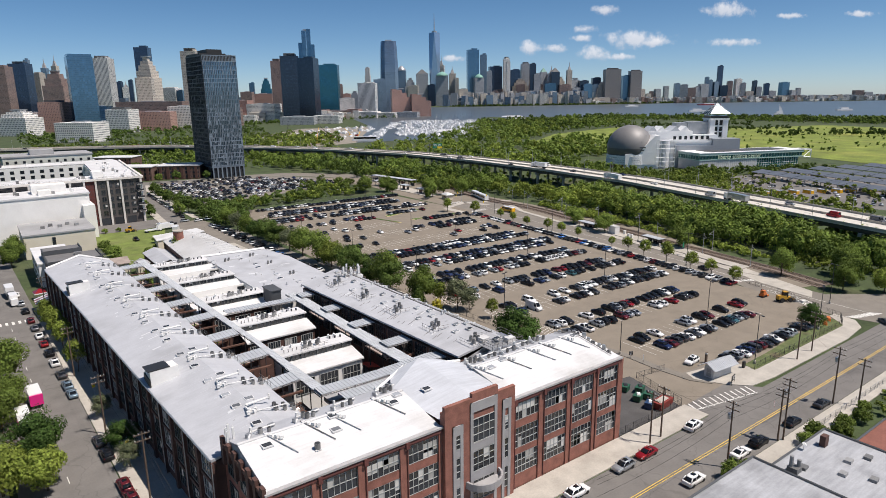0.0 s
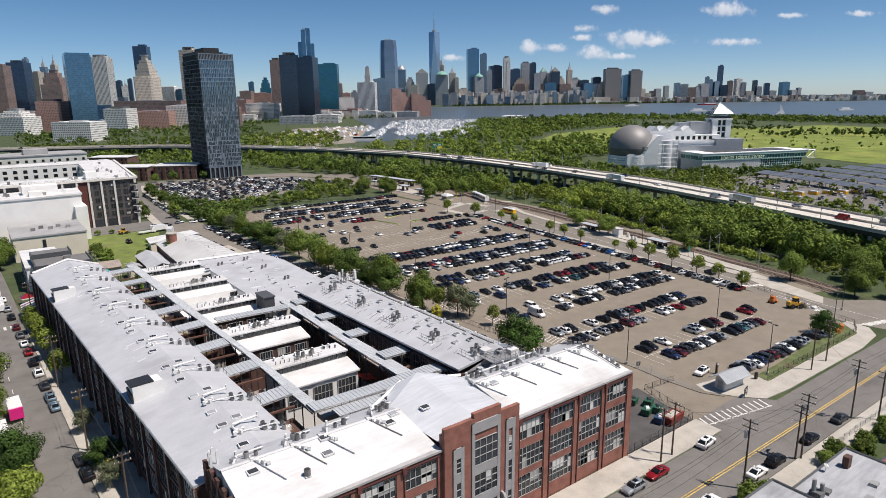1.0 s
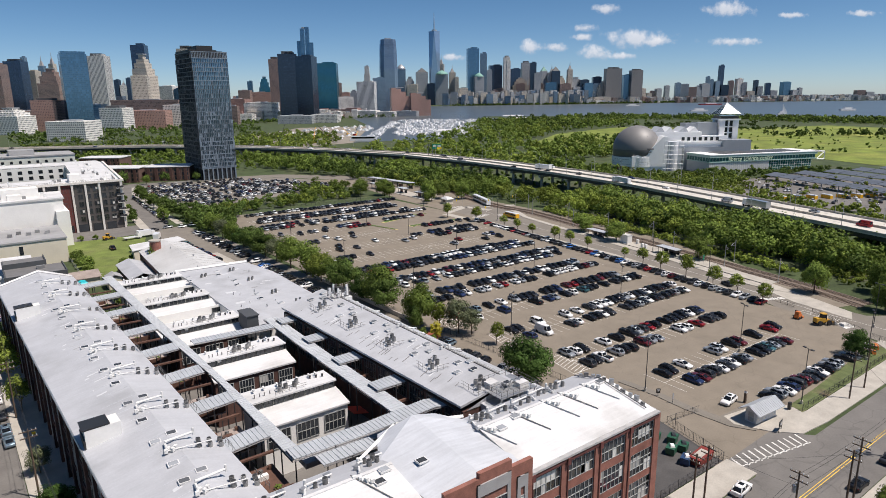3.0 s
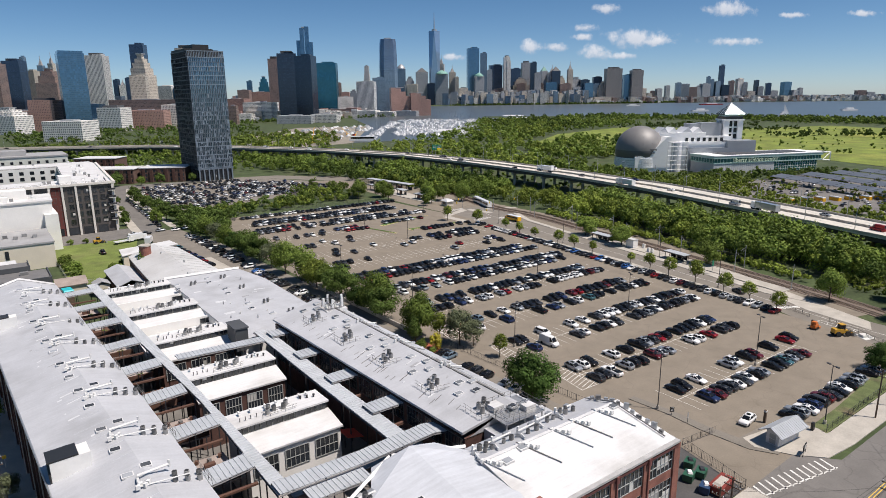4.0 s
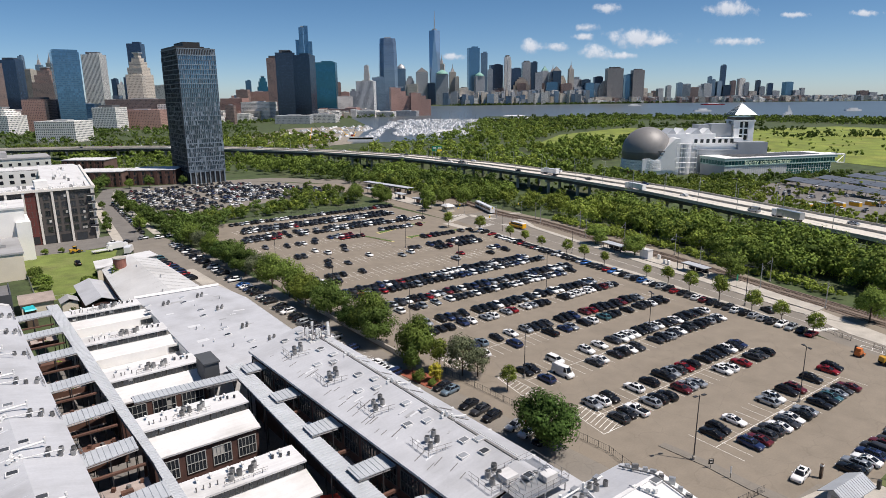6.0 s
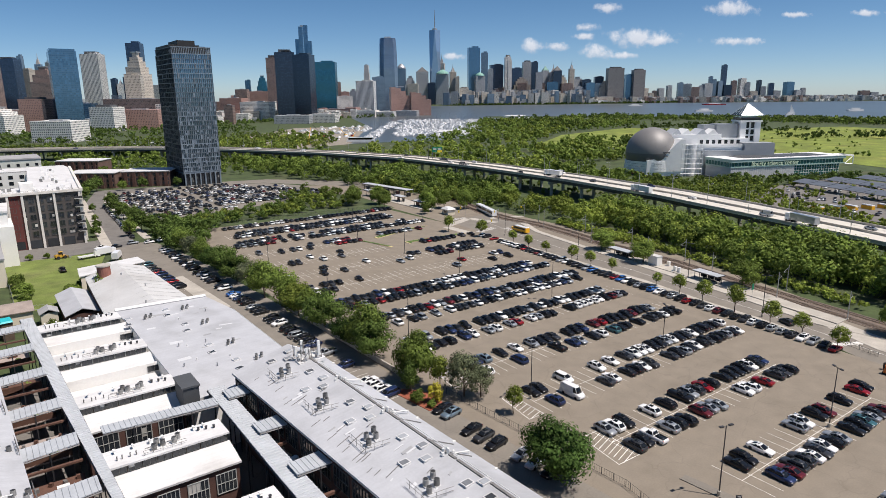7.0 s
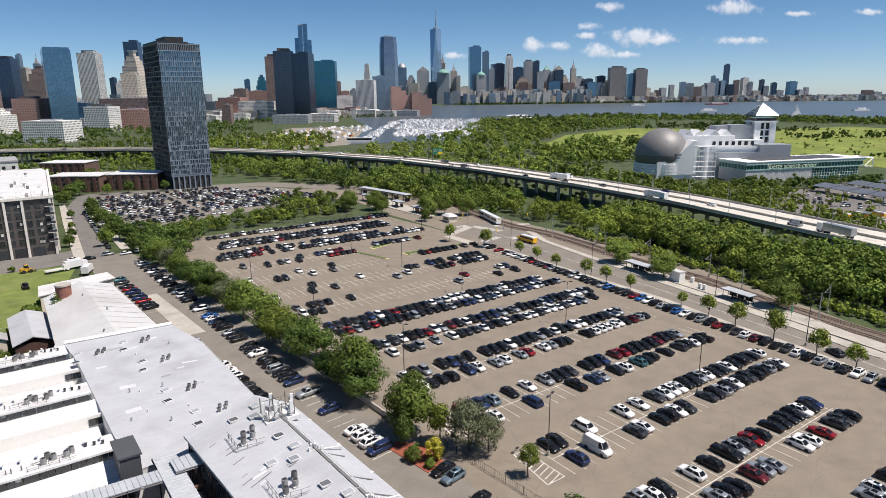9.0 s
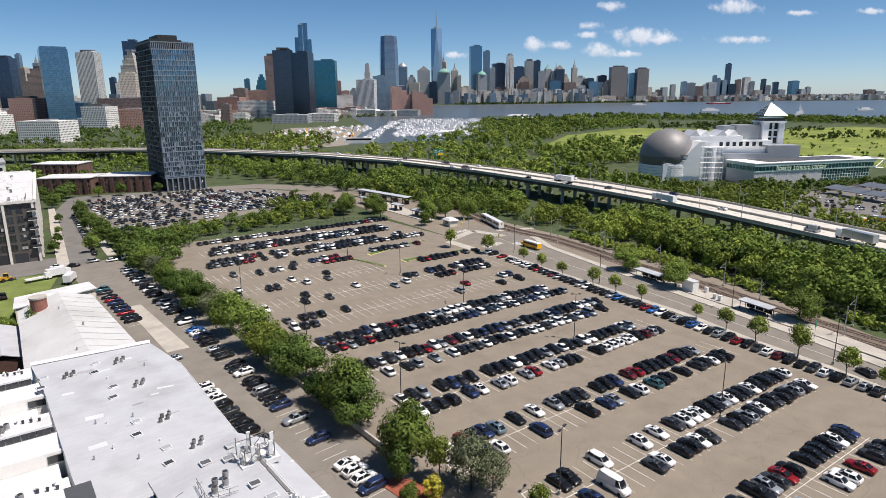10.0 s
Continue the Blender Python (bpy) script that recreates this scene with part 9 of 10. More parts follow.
for wl_, stops in ((south, (6, 12, 18, 24, 30, 35.4, 41.4, 47.6, 52.8, 58.4, 64.4, 74.0)), (east_, (6, 20, 36, 52, 68, 84, 100))):
    for k, st in enumerate(stops):
        q = Shape()
        wl_.box(q, st, 0.3, 0, 0.9, 0.9, APZ + 0.2)
        q.make("pier", PALE_CAST, apt)
    q = Shape()
    wl_.box(q, wl_.length / 2, 0.35, APZ + 0.1, wl_.length + 1, 1.2, 1.0)
    q.make("cornice", PALE_CAST, apt, "pale precast cornice")
q = Shape()
south.box(q, 50.2, 0.06, 0, 4.2, 0.14, APZ + 0.6)
q.make("brick_panel", MAROON, apt, "dark red brick panel")
q = Shape()
south.box(q, 46, 0.05, 0, 14, 0.12, 3.6)
q.make("brick_panel", MAROON, apt)
windowed(apt, south, 5.2, 5, 3.6, 22, 2.1, 2.3, FRAME_DARK, 0.25, 0.1)
small_windows(apt, east_, 5.2, 5, 3.6, 20, 2.1, 2.3)
for k in range(5):
    q = Shape()
    south.box(q, 68 - k * 6.2, 0.12, 0.3, 4.2, 0.1, 3.4)
    q.make("shopfront", WINDOW, apt)
for f in range(1, 6):
    q = Shape()
    south.box(q, 73.4, 0.9, 2.0 + f * 3.6, 3.0, 1.6, 0.25)
    q.make("balcony_slab", PALE_CAST, apt)
    q = Shape()
    south.box(q, 73.4, 1.65, 2.25 + f * 3.6, 3.0, 0.08, 1.0)
    q.make("balcony_rail", STEEL_DARK, apt)
COURT = [Wall((-12, 467.9), (55.9, 464.9)), Wall((50.9, 385.2), (55.9, 464.9), -1)]
for wl_ in COURT:
    q = Shape()
    wl_.box(q, wl_.length / 2, 0.12, 6, wl_.length - 0.6, 0.2, APZ - 6.2)
    q.make("court_wall", STUCCO, apt, "white courtyard wall")
    small_windows(apt, wl_, 9.2, 4, 3.4, 13, 2.2, 2.0, off=0.22)
for k in range(48):
    if k < 22:
        x, y = rng.uniform(-2, 66), rng.uniform(363, 383)
    elif k < 38:
        y = rng.uniform(388, 462)
        x = rng.uniform(56, 68) + (y - 388) * 0.06
    else:
        x, y = rng.uniform(-8, 70), rng.uniform(470, 484)
    u = thing("roof_unit", "small white roof unit with vents", "roof unit", x, y, APZ + 0.4, group="apartment roof units")
    Shape().box(x, y, APZ + 0.4, rng.uniform(0.8, 1.6), rng.uniform(0.8, 1.4), rng.uniform(0.7, 1.5)).make("casing", PIPE if k % 3 else CASING, u)
Shape().block(47, 368, APZ + 0.4, 52, 376, APZ + 4.0).make("bulkhead", STUCCO, apt, "white roof stair bulkhead")
guard([(-4, 362), (66, 362), (67.5, 380)], APZ + 0.4, 1.2, apt)

wb = thing("white_building", "plain white stucco building with stepped roof", "building", 22, 340, 0)
Shape().prism([(2, 333), (40, 335), (41, 358), (0, 358)], 0, 20.5).make("wall", STUCCO, wb, "plain white stucco wall")
Shape().prism([(1.6, 332.6), (40.4, 334.6), (41.4, 358.4), (-0.4, 358.4)], 20.5, 21.2).make("roof_edge", ROOF_WHITE, wb)
Shape().block(18, 344, 21.2, 32, 352, 25.0).block(20, 338, 21.2, 25, 343, 23.2).make("roof_block", STUCCO, wb)
Shape().block(36.5, 331.5, 0, 41.5, 352, 15.5).make("side_block", STUCCO, wb, "lower white side block")
for k in range(9):
    Shape().box(5 + (k * 7.3) % 30, 338 + (k * 5.1) % 17, 21.2, 1.4, 1.2, 1.0 + 0.3 * (k % 3)).make("roof_box", CASING if k % 2 else PIPE, wb)
for z in (4, 10, 15):
    Shape().block(1.4, 340, z, 2.2, 343.5, z + 3.2).make("window", WINDOW, wb)
wb2 = thing("cream_building", "low cream building with grey flat roof", "building", 25, 318, 0)
Shape().block(10, 300, 0, 36, 330, 9.5).make("wall", CREAM, wb2)
Shape().block(9.7, 299.7, 9.5, 36.3, 330.3, 10.1).make("roof", ROOF_GREY, wb2)
Shape().block(20, 299.8, 5, 21.2, 300.1, 8.2).make("window", WINDOW, wb2)
for k in range(5):
    Shape().box(18 + k * 3.2, 312 + (k % 2) * 4, 10.1, 1.6, 1.3, 1.2).make("roof_unit", CASING, wb2)
wb3 = thing("white_house", "small white stucco house with dark door", "house", 17, 262, 0)
Shape().block(11, 250, 0, 22, 280, 8.2).make("wall", STUCCO, wb3)
Shape().block(10.7, 249.7, 8.2, 22.3, 280.3, 8.7).make("roof", ROOF_WHITE, wb3)
sw = Wall((11, 280), (11, 250))
windowed(wb3, sw, 1.2, 2, 3.6, 5, 1.2, 1.8, FRAME_DARK)
wb4 = thing("dark_house", "black clad modern house with flat roofs", "house", 22, 247, 0)
Shape().block(13, 238, 0, 29.5, 252, 10.6).block(13, 252, 0, 25, 261, 11.6).make("wall", CHARCOAL, wb4)
for x0, y0, x1, y1, z in ((13, 238, 29.5, 252, 10.6), (13, 252, 25, 261, 11.6)):
    Shape().block(x0 + 0.4, y0 + 0.4, z, x1 - 0.4, y1 - 0.4, z + 0.1).make("roof", GUARD, wb4, "dark membrane roof")
    Shape().block(x0, y0, z, x1, y0 + 0.3, z + 0.6).block(x1 - 0.3, y0 + 0.3, z, x1, y1, z + 0.6).make("parapet", CHARCOAL, wb4)
Shape().box(23, 247, 10.7, 2.2, 1.4, 1.0).make("roof_unit", CASING, wb4)
wb5 = thing("low_house", "low house with faded pinkish brown roof", "house", 36, 259, 0)
Shape().block(31.6, 253.6, 0, 40.0, 264.4, 3.6).make("wall", CREAM, wb5)
Shape().slab([(31.1, 253.1, 3.6), (40.5, 253.1, 3.6), (40.5, 259, 5.0), (31.1, 259, 5.0)], 0.2).slab([(31.1, 259, 5.0), (40.5, 259, 5.0), (40.5, 264.9, 3.6), (31.1, 264.9, 3.6)], 0.2).make("roof", material("faded brown shingles", (0.3, 0.25, 0.22), 0.9, vary=0.2, size=1.0), wb5)
tarp = thing("tarpaulin", "bright turquoise tarpaulin beside the shed roofs", "tarpaulin", 33, 242, 0)
Shape().box(33.2, 242.5, 5.0, 3.0, 4.6, 0.4, 0.1, 0.85).make("sheet", material("turquoise sheet", (0.02, 0.45, 0.5), 0.5, vary=0.1), tarp)
Shape().box(33.2, 242.5, 0, 2.6, 4.0, 5.0, 0.1).make("stack", WOOD_POLE, tarp)

# warehouse behind the mill
wh = thing("warehouse", "old warehouse with pale grey gabled membrane roof", "warehouse", 66, 245, 0)
Shape().prism([(54.5, 215), (77, 212), (74, 272), (56, 268)], 0, 6.8).make("wall", BRICK_DARK, wh)
whr = Shape()
whr.slab([(54.2, 214.6, 7.0), (66.5, 213, 9.6), (66, 272, 9.6), (55.8, 268.4, 7.0)], 0.3)
whr.slab([(66.5, 213, 9.6), (77.4, 211.8, 7.0), (74.3, 272.4, 7.0), (66, 272, 9.6)], 0.3)
whr.make("roof", material("pale grey membrane roof", (0.55, 0.55, 0.54), 0.6, vary=0.08, size=0.4, stain=0.6, stain_color=(0.38, 0.37, 0.35)), wh)
Shape().add([(55.9, 268.2, 6.8), (74, 272, 6.8), (66, 271.9, 9.5), (54.6, 215, 6.8), (77, 212, 6.8), (66.5, 213.1, 9.5)], [(0, 2, 1), (3, 4, 5)]).make("gable", BRICK_DARK, wh)
ch_ = thing("brick_chimney", "broad round red brick chimney stub with ivy", "chimney", 60.6, 262, 0)
Shape().tube(60.6, 262, 0, 11.5, 2.1, 1.95, 18).make("shaft", BRICK, ch_)
Shape().tube(60.6, 262, 11.5, 11.9, 2.15, 2.15, 18).make("rim", CONCRETE, ch_)
iv = Shape()
leaf_cloud(iv, random.Random(5), 58.4, 259.6, 6.0, 1.6, 1.2, 4.5, 350, 0.25)
iv.make("ivy", LEAF, ch_)
wh2 = thing("shed", "long low shed with a plain white roof", "shed", 66, 282, 0)
Shape().prism([(55.5, 276), (76.5, 284), (75.5, 292), (56.5, 287)], 0, 5.6).make("wall", CREAM, wh2)
Shape().prism([(55, 275.5), (77, 283.6), (76, 292.6), (56, 287.6)], 5.6, 5.9).make("roof", ROOF_WHITE, wh2)
wh3 = thing("shed", "small shed with grey metal gable roof", "shed", 46, 225, 0)
Shape().block(47, 238, 0, 55, 262, 4.6).make("wall", BRICK_DARK, wh3)
Shape().slab([(46.5, 237.5, 4.6), (51, 237.5, 6.3), (51, 262.5, 6.3), (46.5, 262.5, 4.6)], 0.2).slab([(51, 237.5, 6.3), (55.5, 237.5, 4.6), (55.5, 262.5, 4.6), (51, 262.5, 6.3)], 0.2).make("roof", ROOF_SILVER, wh3)
for x, y, tn, nm, c in ((70, 329, 0.3, "white box truck beside the lawn", "W"), (63.5, 327, 0.2, "white flatbed recovery truck on the lawn", "W"), (73, 318, 1.2, "white panel van in the lane", "W")):
    tk = thing("truck", nm, "truck", x, y, 0, group="trucks by the lawn")
    Shape().box(0, 0, 0.9, 6.0, 2.3, 2.4 if "box" in nm or "van" in nm else 0.4).make("bed", PAINTS[c], tk, local=True)
    Shape().box(4.0, 0, 0.5, 1.9, 2.2, 2.1, 0, 0.9).make("cab", PAINTS["W"], tk, local=True)
    for sx in (-2, 3.6):
        for sy in (-1, 1):
            Shape().tube(sx, sy * 0.85, 0.45, 0.45, 0.45, n=10, x1=sx, y1=sy * 1.1).make("wheel", RUBBER, tk, local=True)
    tk.matrix_basis = at(x, y, 0.03, tn)
wheel_loader(55.5, 333.5, 0.3, 0.9)["label"] = "orange yellow loader parked on the lawn"
park(53.5, 311, 1.6, "K", "pickup", z=0.06)
sl_ = thing("shed", "small green roofed hut by the lawn", "shed", 43.5, 248, 0)
Shape().block(41.4, 246, 0, 45.6, 251, 4).make("wall", CREAM, sl_)
Shape().slab([(41, 245.6, 4), (43.5, 245.6, 5.2), (43.5, 251.4, 5.2), (41, 251.4, 4)], 0.15).slab([(43.5, 245.6, 5.2), (46, 245.6, 4), (46, 251.4, 4), (43.5, 251.4, 5.2)], 0.15).make("roof", ROOF_GREY, sl_)
fence([(36.3, 338), (36.3, 267), (52, 263)], 1.6, STEEL, "chain-link fence round the lawn", bars=0.8)

# townhouses under the tower


for x0, y0, ln, tn in ((82.8, 560, 34, -0.55), (117.0, 546, 33, -0.5), (88, 668, 36, -0.62)):
    c_, s_n = math.cos(tn), math.sin(tn)
    b0 = (x0, y0)
    b1 = (x0 + ln * c_, y0 + ln * s_n)
    b2, b3 = (b1[0] - 23 * s_n, b1[1] + 23 * c_), (b0[0] - 23 * s_n, b0[1] + 23 * c_)
    th = thing("townhouse_row", "brown brick townhouse row with flat white roof", "townhouses", x0 + 15, y0, 0, group="townhouse rows")
    Shape().prism([b0, b1, b2, b3], 0, 10.6).make("wall", material("brown brick", (0.14, 0.085, 0.068), 0.85, vary=0.15, size=0.8), th)
    mid = ((b0[0] + b2[0]) / 2, (b0[1] + b2[1]) / 2)
    Shape().prism([(mid[0] + (p[0] - mid[0]) * 1.02, mid[1] + (p[1] - mid[1]) * 1.04) for p in (b0, b1, b2, b3)], 10.6, 11.1).make("roof", ROOF_WHITE, th)
    wl_ = Wall(b0, b1)
    small_windows(th, wl_, 1.4, 3, 3.1, 11, 1.3, 1.9)
    for k in range(6):
        q = Shape()
        wl_.box(q, ln * (k + 0.5) / 6, 0.4, 0, 2.2, 0.9, 9.8)
        q.make("bay", BRICK_DARK, th)
pt = thing("pale_block", "pale flat roofed block with yellow-green panels", "building", 30, 520, 0)
Shape().block(14, 500, 0, 66, 530, 27).make("wall", material("pale green render", (0.6, 0.62, 0.56), 0.8, vary=0.08, size=0.2), pt)
Shape().block(13.6, 499.6, 27, 66.4, 530.4, 27.8).block(30, 506, 27.8, 44, 520, 31).make("roof", ROOF_GREY, pt)
small_windows(pt, Wall((14, 500), (66, 500)), 3, 6, 4.0, 11, 1.6, 1.7)
small_windows(pt, Wall((66, 500), (66, 530)), 3, 6, 4.0, 6, 1.6, 1.7)
dk_ = thing("dark_block", "dark grey flat roofed block", "building", 0, 430, 0)
Shape().block(-40, 470, 0, 12, 500, 36).make("wall", CHARCOAL, dk_)
Shape().block(-40.4, 469.6, 36, 12.4, 500.4, 36.8).make("roof", ROOF_GREY, dk_)

# ---- buildings across the street ----
def flat_house(poly, h, label, roofmat, wallmat=BRICK_DARK):
    cx, cy = sum(p[0] for p in poly) / len(poly), sum(p[1] for p in poly) / len(poly)
    t = thing("flat_roofed_building", label, "building", cx, cy, 0, group="buildings across the street")
    Shape().prism(poly, 0, h).make("wall", wallmat, t)
    grow = [(cx + (x - cx) * 1.015, cy + (y - cy) * 1.03) for x, y in poly]
    Shape().prism(grow, h, h + 0.35).make("roof", roofmat, t)
    cp_ = Shape()
    for (xa, ya), (xb, yb) in zip(grow, grow[1:] + grow[:1]):
        cp_.bar((xa, ya, h + 0.5), (xb, yb, h + 0.5), 0.2, 4)
    cp_.make("coping", CHARCOAL, t)
    return t


flat_house([(68, 20), (91.5, 20), (91.5, 40.3), (68, 40.3)], 6.0, "low building with a pale flat roof across the street", ROOF_WORN)
flat_house([(92, 18), (110.5, 18), (110.5, 37.6), (92, 37.6)], 5.6, "low building with a light grey flat roof and vents", ROOF_WORN)
for x, y in ((95.5, 34.5), (98.5, 30), (103, 31), (106.5, 29.5), (100.5, 26.5)):
    hv = thing("roof_hatch", "dark metal roof hatch", "roof hatch", x, y, 5.95, group="roof hatches")
    Shape().box(x, y, 5.95, 1.5, 1.1, 0.45, 0.1, 0.9).make("lid", CASING, hv)
vs = thing("roof_stack", "dark twin exhaust stacks on the flat roof", "exhaust stack", 93.4, 35, 5.95)
Shape().tube(93.2, 35.4, 5.95, 8.6, 0.3, n=10).make("exhaust_pipe", CASING, vs)
Shape().tube(94.0, 34.6, 5.95, 8.0, 0.3, n=10).make("exhaust_pipe", CASING, vs)
Shape().box(93.5, 35, 5.95, 1.6, 1.6, 0.9).make("housing", CASING, vs)
cmb = thing("brick_chimney", "square brick chimney on the flat roof", "chimney", 105, 35.6, 5.95)
Shape().box(105, 35.6, 5.95, 1.3, 0.9, 1.9).make("shaft", BRICK_DARK, cmb)
dish = thing("satellite_dish", "small white satellite dish", "satellite dish", 101, 37, 5.95)
Shape().bar((101, 37, 5.95), (101, 37, 6.9), 0.04, 5).tube(101, 37, 6.9, 7.1, 0.45, 0.3, 12, 101.1, 36.8).make("dish", PIPE, dish)
flat_house([(111.5, 18), (124, 18), (124, 33), (111.5, 33)], 5.0, "low brick building with a red-brown roof", material("red brown roofing", (0.22, 0.085, 0.06), 0.8, vary=0.2, size=1.0), BRICK)
for x0, y0, x1, y1, h in ((-30, 96, -13, 150, 8), (-34, 150, -16, 196, 9), (-38, 200, -19, 250, 8)):
    lh = thing("row_house", "pale row house with steps and railings", "house", (x0 + x1) / 2, (y0 + y1) / 2, 0, group="row houses")
    Shape().block(x0, y0, 0, x1, y1, h).make("wall", CREAM, lh)
    Shape().block(x0 - 0.3, y0 - 0.3, h, x1 + 0.3, y1 + 0.3, h + 0.4).make("roof", ROOF_GREY, lh)
    windowed(lh, Wall((x1, y0), (x1, y1)), 1.4, 2, 3.4, 9, 1.2, 1.9, FRAME_DARK)
raised("pavement_west", [(-13, 60), (-3.2, 60), (-12.5, 290), (-20, 290)], -0.05, 0.15, CONCRETE, "pale concrete pavement with planted trees")

# trailer, truck and awning along the side street
tl = thing("trailer", "white trailer with a bright pink end panel", "trailer", 1.2, 150, 0)
Shape().box(1.2, 150, 0.75, 2.4, 6.2, 2.5, 0.05).make("box", PAINTS["W"], tl)
Shape().box(1.35, 146.8, 0.8, 2.42, 0.5, 2.3, 0.05).make("end_panel", material("bright pink panel", (0.7, 0.02, 0.22), 0.5, vary=0.05), tl)
for y in (148.2, 151.6):
    for x in (0.2, 2.3):
        Shape().tube(x - 0.12, y, 0.4, 0.4, 0.4, n=10, x1=x + 0.12, y1=y).make("wheel", RUBBER, tl)
bx = thing("box_truck", "white box truck on the side street", "truck", 1.5, 245, 0)
Shape().box(1.5, 246, 0.9, 2.4, 6.5, 2.7, 0.05).make("box", PAINTS["W"], bx)
Shape().box(1.7, 241.6, 0.45, 2.2, 2.1, 2.0, 0.05, 0.9).make("cab", PAINTS["D"], bx)
for y in (242, 247.8):
    for x in (0.6, 2.5):
        Shape().tube(x - 0.12, y, 0.42, 0.42, 0.42, n=10, x1=x + 0.12, y1=y).make("wheel", RUBBER, bx)
tn_ = thing("tent", "red and white striped pavement tent", "tent", 9.4, 236, 0.1)
Shape().box(9.4, 236, 2.3, 3.6, 3.6, 1.2, 0.1, 0.05).make("canopy", PAINTS["R"], tn_)
Shape().box(9.4, 236, 1.95, 3.6, 3.6, 0.35, 0.1).make("valance", PAINTS["W"], tn_)
for sx in (-1.6, 1.6):
    for sy in (-1.6, 1.6):
        Shape().box(9.4 + sx, 236 + sy, 0.1, 0.08, 0.08, 2.2).make("leg", STEEL, tn_)

# seams and vents of the warehouse roof
wseam = Shape()
for k in range(1, 12):
    t = k / 12
    xa, ya, xm, ym, xb, yb = 54.2 + 1.6 * t, 214.6 + 53.8 * t, 66.5 - 0.5 * t, 213 + 59 * t, 77.4 - 3.1 * t, 211.8 + 60.6 * t
    wseam.slab([(xa, ya, 7.03), (xm, ym, 9.63), (xm, ym + 0.08, 9.63), (xa, ya + 0.08, 7.03)], 0.04)
    wseam.slab([(xm, ym, 9.63), (xb, yb, 7.03), (xb, yb + 0.08, 7.03), (xm, ym + 0.08, 9.63)], 0.04)
wseam.make("roof_seam", ROOF_GREY, wh, kind="stuff")
for k in range(3):
    y = 222 + k * 17
    Shape().tube(64.5 + 3.4 * (k % 2), y, 8.9, 9.9, 0.25, 0.2, 10).make("roof_vent", STEEL, wh)

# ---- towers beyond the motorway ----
# Masonry tones are paler and cooler, with distance haze put into them.
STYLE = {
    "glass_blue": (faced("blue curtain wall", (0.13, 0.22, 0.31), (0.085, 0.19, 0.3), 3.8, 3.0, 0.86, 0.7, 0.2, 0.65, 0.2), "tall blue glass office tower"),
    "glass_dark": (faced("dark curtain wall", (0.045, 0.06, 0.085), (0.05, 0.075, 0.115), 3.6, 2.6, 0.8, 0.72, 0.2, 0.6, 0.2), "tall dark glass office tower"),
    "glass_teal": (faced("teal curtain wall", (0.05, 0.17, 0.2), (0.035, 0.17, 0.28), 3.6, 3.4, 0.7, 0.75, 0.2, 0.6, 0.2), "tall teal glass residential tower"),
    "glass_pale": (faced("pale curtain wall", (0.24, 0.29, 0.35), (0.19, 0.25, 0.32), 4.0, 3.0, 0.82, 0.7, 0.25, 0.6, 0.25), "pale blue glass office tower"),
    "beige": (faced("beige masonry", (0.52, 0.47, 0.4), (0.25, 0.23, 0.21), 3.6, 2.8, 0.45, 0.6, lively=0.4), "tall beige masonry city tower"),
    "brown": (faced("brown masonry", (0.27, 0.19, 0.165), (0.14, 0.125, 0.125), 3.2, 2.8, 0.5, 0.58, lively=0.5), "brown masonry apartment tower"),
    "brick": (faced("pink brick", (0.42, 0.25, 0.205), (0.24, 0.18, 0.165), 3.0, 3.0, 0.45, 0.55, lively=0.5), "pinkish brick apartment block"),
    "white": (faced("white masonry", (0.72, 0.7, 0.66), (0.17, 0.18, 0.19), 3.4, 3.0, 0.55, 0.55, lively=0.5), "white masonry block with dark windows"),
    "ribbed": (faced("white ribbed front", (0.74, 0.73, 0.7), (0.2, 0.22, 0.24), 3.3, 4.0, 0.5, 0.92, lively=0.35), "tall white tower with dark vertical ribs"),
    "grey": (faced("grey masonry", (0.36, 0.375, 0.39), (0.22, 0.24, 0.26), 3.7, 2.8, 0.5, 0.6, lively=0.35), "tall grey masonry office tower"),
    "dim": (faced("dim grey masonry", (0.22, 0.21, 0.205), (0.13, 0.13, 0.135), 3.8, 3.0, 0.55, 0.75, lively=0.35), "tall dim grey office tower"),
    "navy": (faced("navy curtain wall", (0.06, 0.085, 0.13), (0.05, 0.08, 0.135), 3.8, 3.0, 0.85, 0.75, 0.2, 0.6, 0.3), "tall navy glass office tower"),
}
TOP_GREEN = material("verdigris copper", (0.18, 0.36, 0.3), 0.6, vary=0.1, size=0.1)


